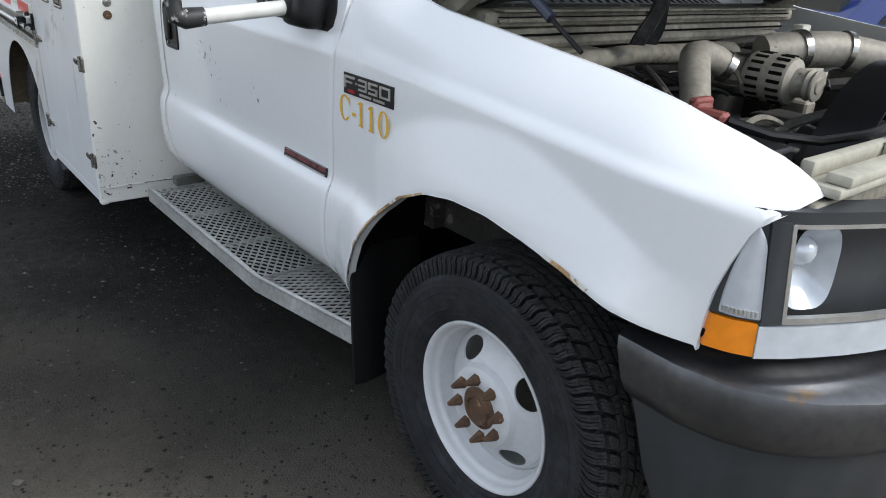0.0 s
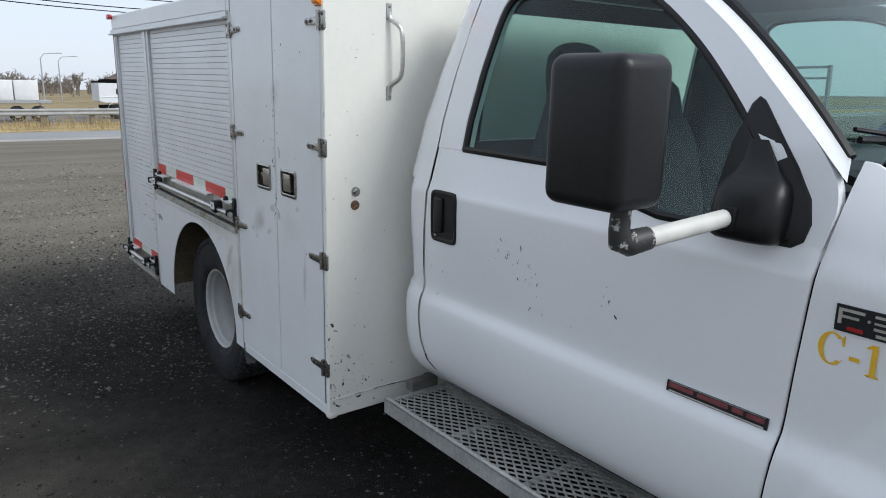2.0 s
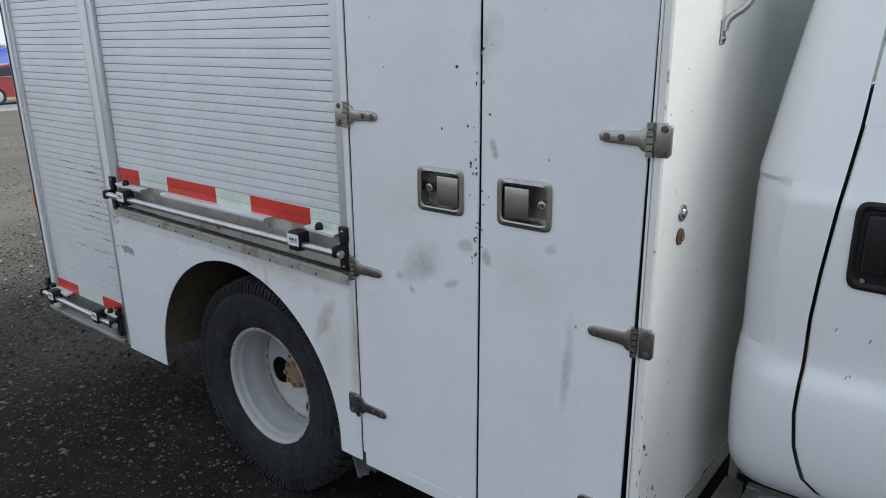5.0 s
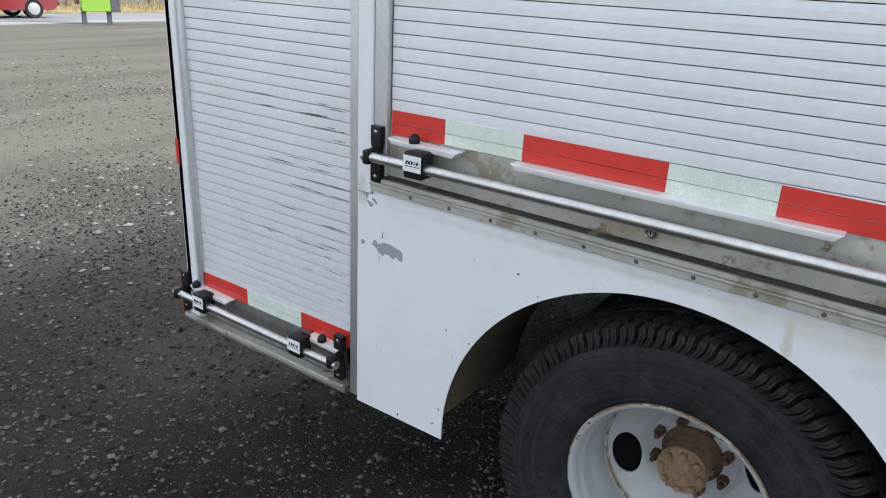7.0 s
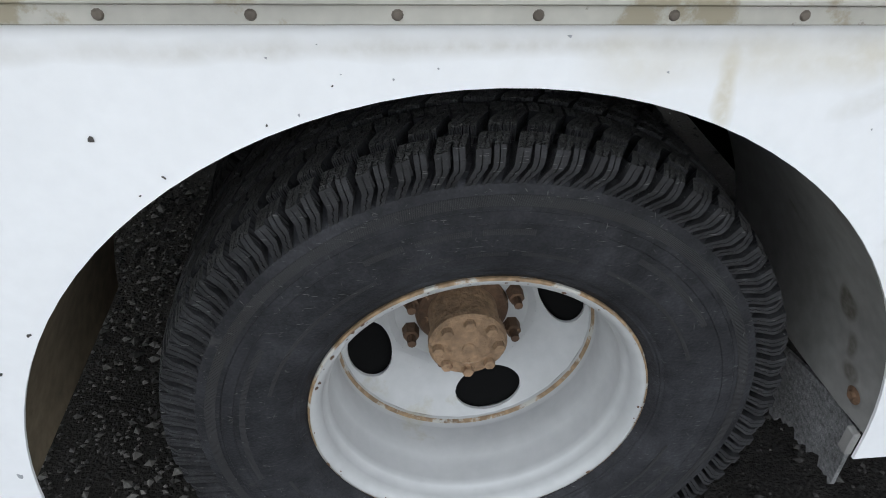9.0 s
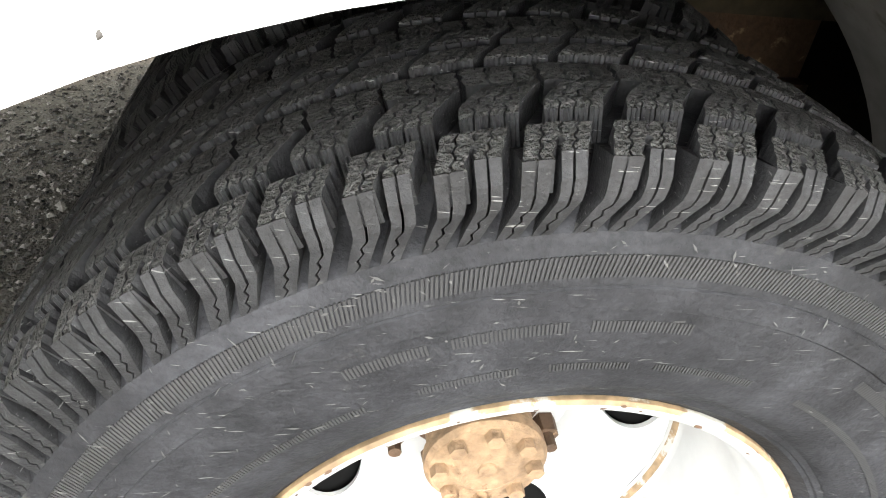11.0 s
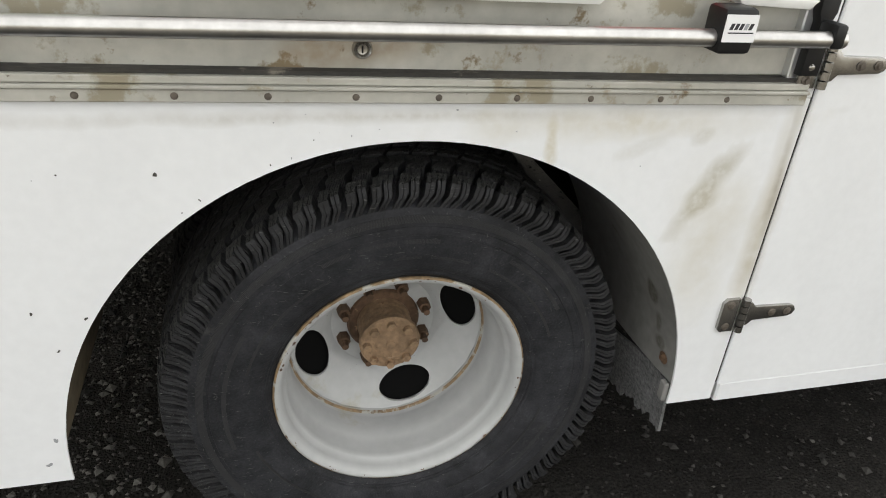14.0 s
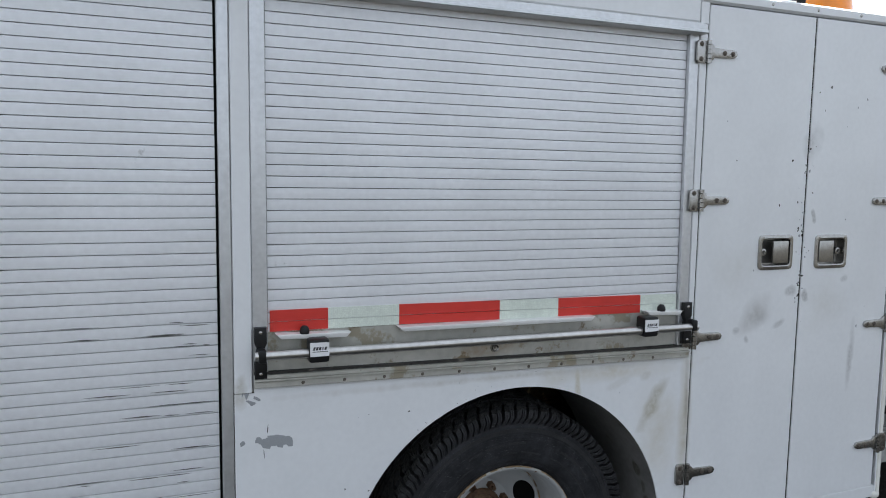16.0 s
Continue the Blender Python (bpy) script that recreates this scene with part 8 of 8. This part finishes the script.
# red saloon on the service road
def saloon(m):
    e = empty("saloon_car", m, "dark red saloon car on the service road", "car")
    prof = [(-2.28, 0.42), (-2.30, 0.62), (-2.22, 0.92), (-1.75, 1.02), (-1.15, 1.38), (-0.55, 1.46), (0.25, 1.42), (0.95, 1.04), (1.75, 0.92), (2.18, 0.74), (2.26, 0.45), (2.0, 0.28), (-2.0, 0.28)]
    body = bmesh.new()
    rows = []
    for y, inset in ((-0.88, 0.0), (-0.90, 0.0), (0.0, 0.0), (0.90, 0.0), (0.88, 0.0)):
        rows.append([body.verts.new((x, y * (1 - 0.22 * max(0, z - 0.95) / 0.5), z)) for x, z in prof])
    for a, b in zip(rows, rows[1:]):
        for k in range(len(prof)):
            j = (k + 1) % len(prof)
            body.faces.new((a[k], a[j], b[j], b[k]))
    body.faces.new(rows[0])
    body.faces.new(rows[-1][::-1])
    b = part("body", body, CAR_RED, e, angle=25)
    for pts in (((-1.42, 1.06), (-1.05, 1.33), (-0.52, 1.385), (-0.48, 1.02)), ((-0.42, 1.02), (-0.46, 1.388), (0.2, 1.36), (0.78, 1.02))):
        part("side_window", prism(bmesh.new(), list(pts), -0.865, -0.78), WINDOW_DARK, b)
    part("bright_trim", box(-1.45, 0.85, -0.892, -0.86, 0.995, 1.012), BRIGHT, b)
    part("head_lamp", rounded_box(pose(2.05, -0.7, 0.72), 0.3, 0.34, 0.14, 0.04, 2), CLEAR_LENS, b)
    part("tail_lamp", rounded_box(pose(-2.2, -0.7, 0.82), 0.2, 0.36, 0.16, 0.04, 2), RED_LENS, b)
    part("door_mirror", rounded_box(pose(0.72, -0.98, 1.04), 0.12, 0.18, 0.12, 0.04, 2), CAR_RED, b)
    for x in (-1.38, 1.36):
        for s in (-1, 1):
            wv = part("wheel", lathe(bmesh.new(), [(0.0, 0.01), (0.2, 0.0), (0.22, 0.02), (0.30, 0.0), (0.325, 0.03), (0.325, 0.2)], (x, -0.9 if s < 0 else 0.7, 0.325), "y", 28), RUBBER, e)
            part("wheel_cover", lathe(bmesh.new(), [(0.0, -0.012), (0.06, -0.014), (0.2, -0.004), (0.215, 0.012)], (x, -0.9 if s < 0 else 0.7, 0.325), "y", 24), BRIGHT, wv)
    return e


saloon(pose(-24.4, 9.0, 0.012, 0, 0, 90) @ Matrix.Scale(0.86, 4))
# tarpaulined trailer farther back
tt = empty("tarped_trailer", pose(-48, 20.5, LOW + 0.03), "flatbed trailer under a bright blue tarpaulin", "trailer")
part("deck", box(-2.4, 0, -4.5, 6.0, 1.0, 1.2, 0.02), GALV, tt)
part("tarpaulin", sheet(bmesh.new(), lambda u, v: (-2.5 + 2.6 * v, u, 1.2 + (1.25 + 0.12 * math.sin(2.3 * u) + 0.06 * math.sin(5.1 * u + 4 * v)) * min(1, 4 * v * (1 - v) * 1.6)), steps(-4.4, 5.9, 60), steps(0, 1, 18)), TARP, tt)
for y in (-3.0, -1.8, 4.6):
    axle_wheel(tt, -0.05, y, 0.5)

# pylon sign and small board
def board(name, m, w, h, z0, legs, label, shapes):
    e = empty(name, m, label, "sign")
    p = part("panel", box(-0.15, 0.15, -w / 2, w / 2, z0, z0 + h, 0.01), SIGN_GREEN, e)
    part("side_cap", box(-0.16, 0.16, w / 2, w / 2 + 0.25, z0 - 0.02, z0 + h + 0.02, 0.01), DARK_GREY, p)
    for y0, y1, a, b, mt in shapes:
        part("sign_shape", box(0.151, 0.165, y0, y1, a, b, 0.004), mt, p)
    for y in legs:
        part("leg", box(-0.06, 0.06, y - 0.06, y + 0.06, 0, z0 + 0.1, 0.01), DARK_GREY, e)
    return e


board("pylon_sign", pose(-9.0, 12.0, 0, 0, 0, -42), 2.3, 3.0, 3.55, (-0.95, 0.95), "tall lime green pylon sign with white edged shapes",
      ((-1.0, 1.0, 3.85, 5.4, LABEL_WHITE), (-0.92, 0.92, 3.93, 5.3, BADGE_BLACK), (-0.8, -0.3, 4.05, 5.0, SIGN_LIGHT), (-0.2, 0.1, 4.05, 5.0, SIGN_LIGHT), (0.2, 0.75, 4.05, 5.0, SIGN_LIGHT)))
board("sign_board", pose(-20.6, 10.4, 0, 0, 0, -20), 0.75, 1.7, 0.35, (-0.33, 0.33), "lime green notice board on two posts by the road",
      ((-0.30, 0.30, 0.9, 1.1, BADGE_BLACK), (-0.30, 0.30, 1.35, 1.5, BADGE_BLACK)))

# utility pole and wires
pole = part("utility_pole", tube(bmesh.new(), [(-7.2, 32, 0), (-7.25, 32, 5), (-7.3, 32, 10.5)], [0.16, 0.14, 0.11], 10), POST, None)
part("cross_arm", box(-8.4, -6.1, 31.9, 32.1, 8.9, 9.05, 0.01), POST, pole)
tagged(pole, "weathered wooden utility pole with cross arm", "utility pole")
wires = empty("power_lines", Matrix(), "dark power lines strung across the sky", "cable", kind="")
for z, dx in ((8.9, 0.0), (8.6, 1.2), (7.9, 0.6), (7.3, 0.6), (7.0, 0.9)):
    pts = [Vector((-42 - 26 * t + dx, -8 + 96 * t, z - 0.8 * 4 * (3 * t % 1) * (1 - 3 * t % 1))) for t in steps(0, 1, 60)]
    part("wire", tube(bmesh.new(), pts, 0.03, 5), DARK, wires)
for z, dy in ((9.1, 0.0), (9.2, 0.3), (7.6, 0.0)):
    pts = [Vector((-7.2 + 60 * t, 32 - 4 * t + dy, z - 1.0 * 4 * t * (1 - t))) for t in steps(0, 1, 20)]
    part("wire", tube(bmesh.new(), pts, 0.016, 5), DARK, wires)
# parked white car beyond the truck
def far_car(m, mat, label):
    e = empty("parked_car", m, label, "car")
    prof = [(-2.0, 0.35), (-2.05, 0.75), (-1.9, 1.0), (-1.45, 1.45), (0.3, 1.5), (0.95, 1.05), (1.9, 0.9), (2.05, 0.6), (2.0, 0.35)]
    b = part("body", prism(bmesh.new(), prof, -0.88, 0.88, 0.03), mat, e)
    part("side_window", prism(bmesh.new(), [(-1.5, 1.05), (-1.25, 1.4), (0.22, 1.42), (0.7, 1.05)], -0.892, -0.87), WINDOW_DARK, b)
    part("rear_window", box(-1.78, -1.7, -0.7, 0.7, 1.08, 1.38), WINDOW_DARK, b)
    for x in (-1.25, 1.25):
        for y in (-0.9, 0.72):
            part("wheel", lathe(bmesh.new(), [(0, 0.02), (0.2, 0.0), (0.31, 0.0), (0.33, 0.03), (0.33, 0.18)], (x, y, 0.33), "y", 24), RUBBER, e)


far_car(pose(-6.4, 14.5, 0, 0, 0, 25), WHITE, "white hatchback parked beyond the truck")
far_car(pose(1.4, 8.2, 0, 0, 0, 60), CAR_BLUE, "blue car parked beyond the truck")
gantry = part("sign_gantry", bx(bx(bx(box(-17.5, -17.35, 34, 34.2, 0, 2.9), -13.4, -13.25, 34, 34.2, 0, 2.9), -17.5, -13.3, 34, 34.1, 2.75, 2.87), -17.5, -13.3, 34, 34.1, 2.25, 2.35), GALV, None)
tagged(gantry, "light steel lattice gantry", "gantry")

# ---- loose stones on the lot ----
OCT = np.array([(1, 0, 0), (-1, 0, 0), (0, 1, 0), (0, -1, 0), (0, 0, 1), (0, 0, -0.6)])
OF = np.array([(0, 2, 4), (2, 1, 4), (1, 3, 4), (3, 0, 4), (2, 0, 5), (1, 2, 5), (3, 1, 5), (0, 3, 5)])


def patchy(x, y):
    """How thickly stones lie at a place: worn tracks and drifts."""
    return 0.5 + 0.25 * np.sin(1.7 * x + 0.9 * y + 2 * np.sin(0.8 * y)) + 0.25 * np.sin(2.3 * y - 1.1 * x + 1.5 * np.sin(1.3 * x))


def stones(n, x0, x1, y0, y1, least, mean, most, mat, label, seed, clump):
    r = np.random.default_rng(seed)
    x, y = r.uniform(x0, x1, n), r.uniform(y0, y1, n)
    soft = np.clip(np.minimum(np.minimum(x - x0, x1 - x), np.minimum(y - y0, y1 - y)) / 0.9, 0.0, 1.0)
    keep = r.random(n) < ((1 - clump) + clump * patchy(x, y) ** 2) * soft
    x, y = x[keep], y[keep]
    n = len(x)
    size = np.minimum(least + r.exponential(mean, n), most)
    turn = r.uniform(0, 6.28, n)
    p = OCT[None] * size[:, None, None] * r.uniform((0.7, 0.55, 0.35), (1.35, 1.1, 0.75), (n, 6, 3))
    c, s = np.cos(turn)[:, None], np.sin(turn)[:, None]
    v = np.stack([x[:, None] + p[:, :, 0] * c - p[:, :, 1] * s, y[:, None] + p[:, :, 0] * s + p[:, :, 1] * c, size[:, None] * 0.22 + p[:, :, 2]], 2)
    f = OF[None] + 6 * np.arange(n)[:, None, None]
    me = bpy.data.meshes.new("loose_stones")
    me.from_pydata(v.reshape(-1, 3).tolist(), [], f.reshape(-1, 3).tolist())
    me.materials.append(mat)
    return tagged(new("loose_stones", me), label, "stones", kind="stuff")


stones(76000, -2.2, 4.3, -3.1, 1.9, 0.0020, 0.0021, 0.013, STONE, "loose gravel coloured dark like the shaded ground round the truck", 1, 0.5)
stones(84000, -5.8, -0.2, -3.1, 2.3, 0.0030, 0.0030, 0.018, GREY_STONE, "grey gravel lying loose on the lot", 6, 0.6)
stones(6500, -5.8, 4.0, -3.1, 4.0, 0.0025, 0.0028, 0.016, CHIPPING, "pale grey chippings scattered over dark gravel", 2, 0.9)
stones(20000, -3.0, 1.4, 0.6, 3.6, 0.003, 0.002, 0.012, STONE, "dark gravel under the truck", 3, 0.3)
stones(42000, -4.2, -0.4, -0.4, 4.0, 0.0022, 0.0026, 0.015, GREY_STONE, "grey gravel behind the rear wheels", 7, 0.2)
stones(34000, -14.0, -2.6, -4.4, 6.4, 0.006, 0.005, 0.030, PALE_STONE, "pale stones strewn over the dusty lot", 4, 0.85)
stones(22000, -10.0, -3.0, -4.0, 5.0, 0.004, 0.003, 0.014, GREY_STONE, "small grey stones on the dusty lot", 5, 0.5)
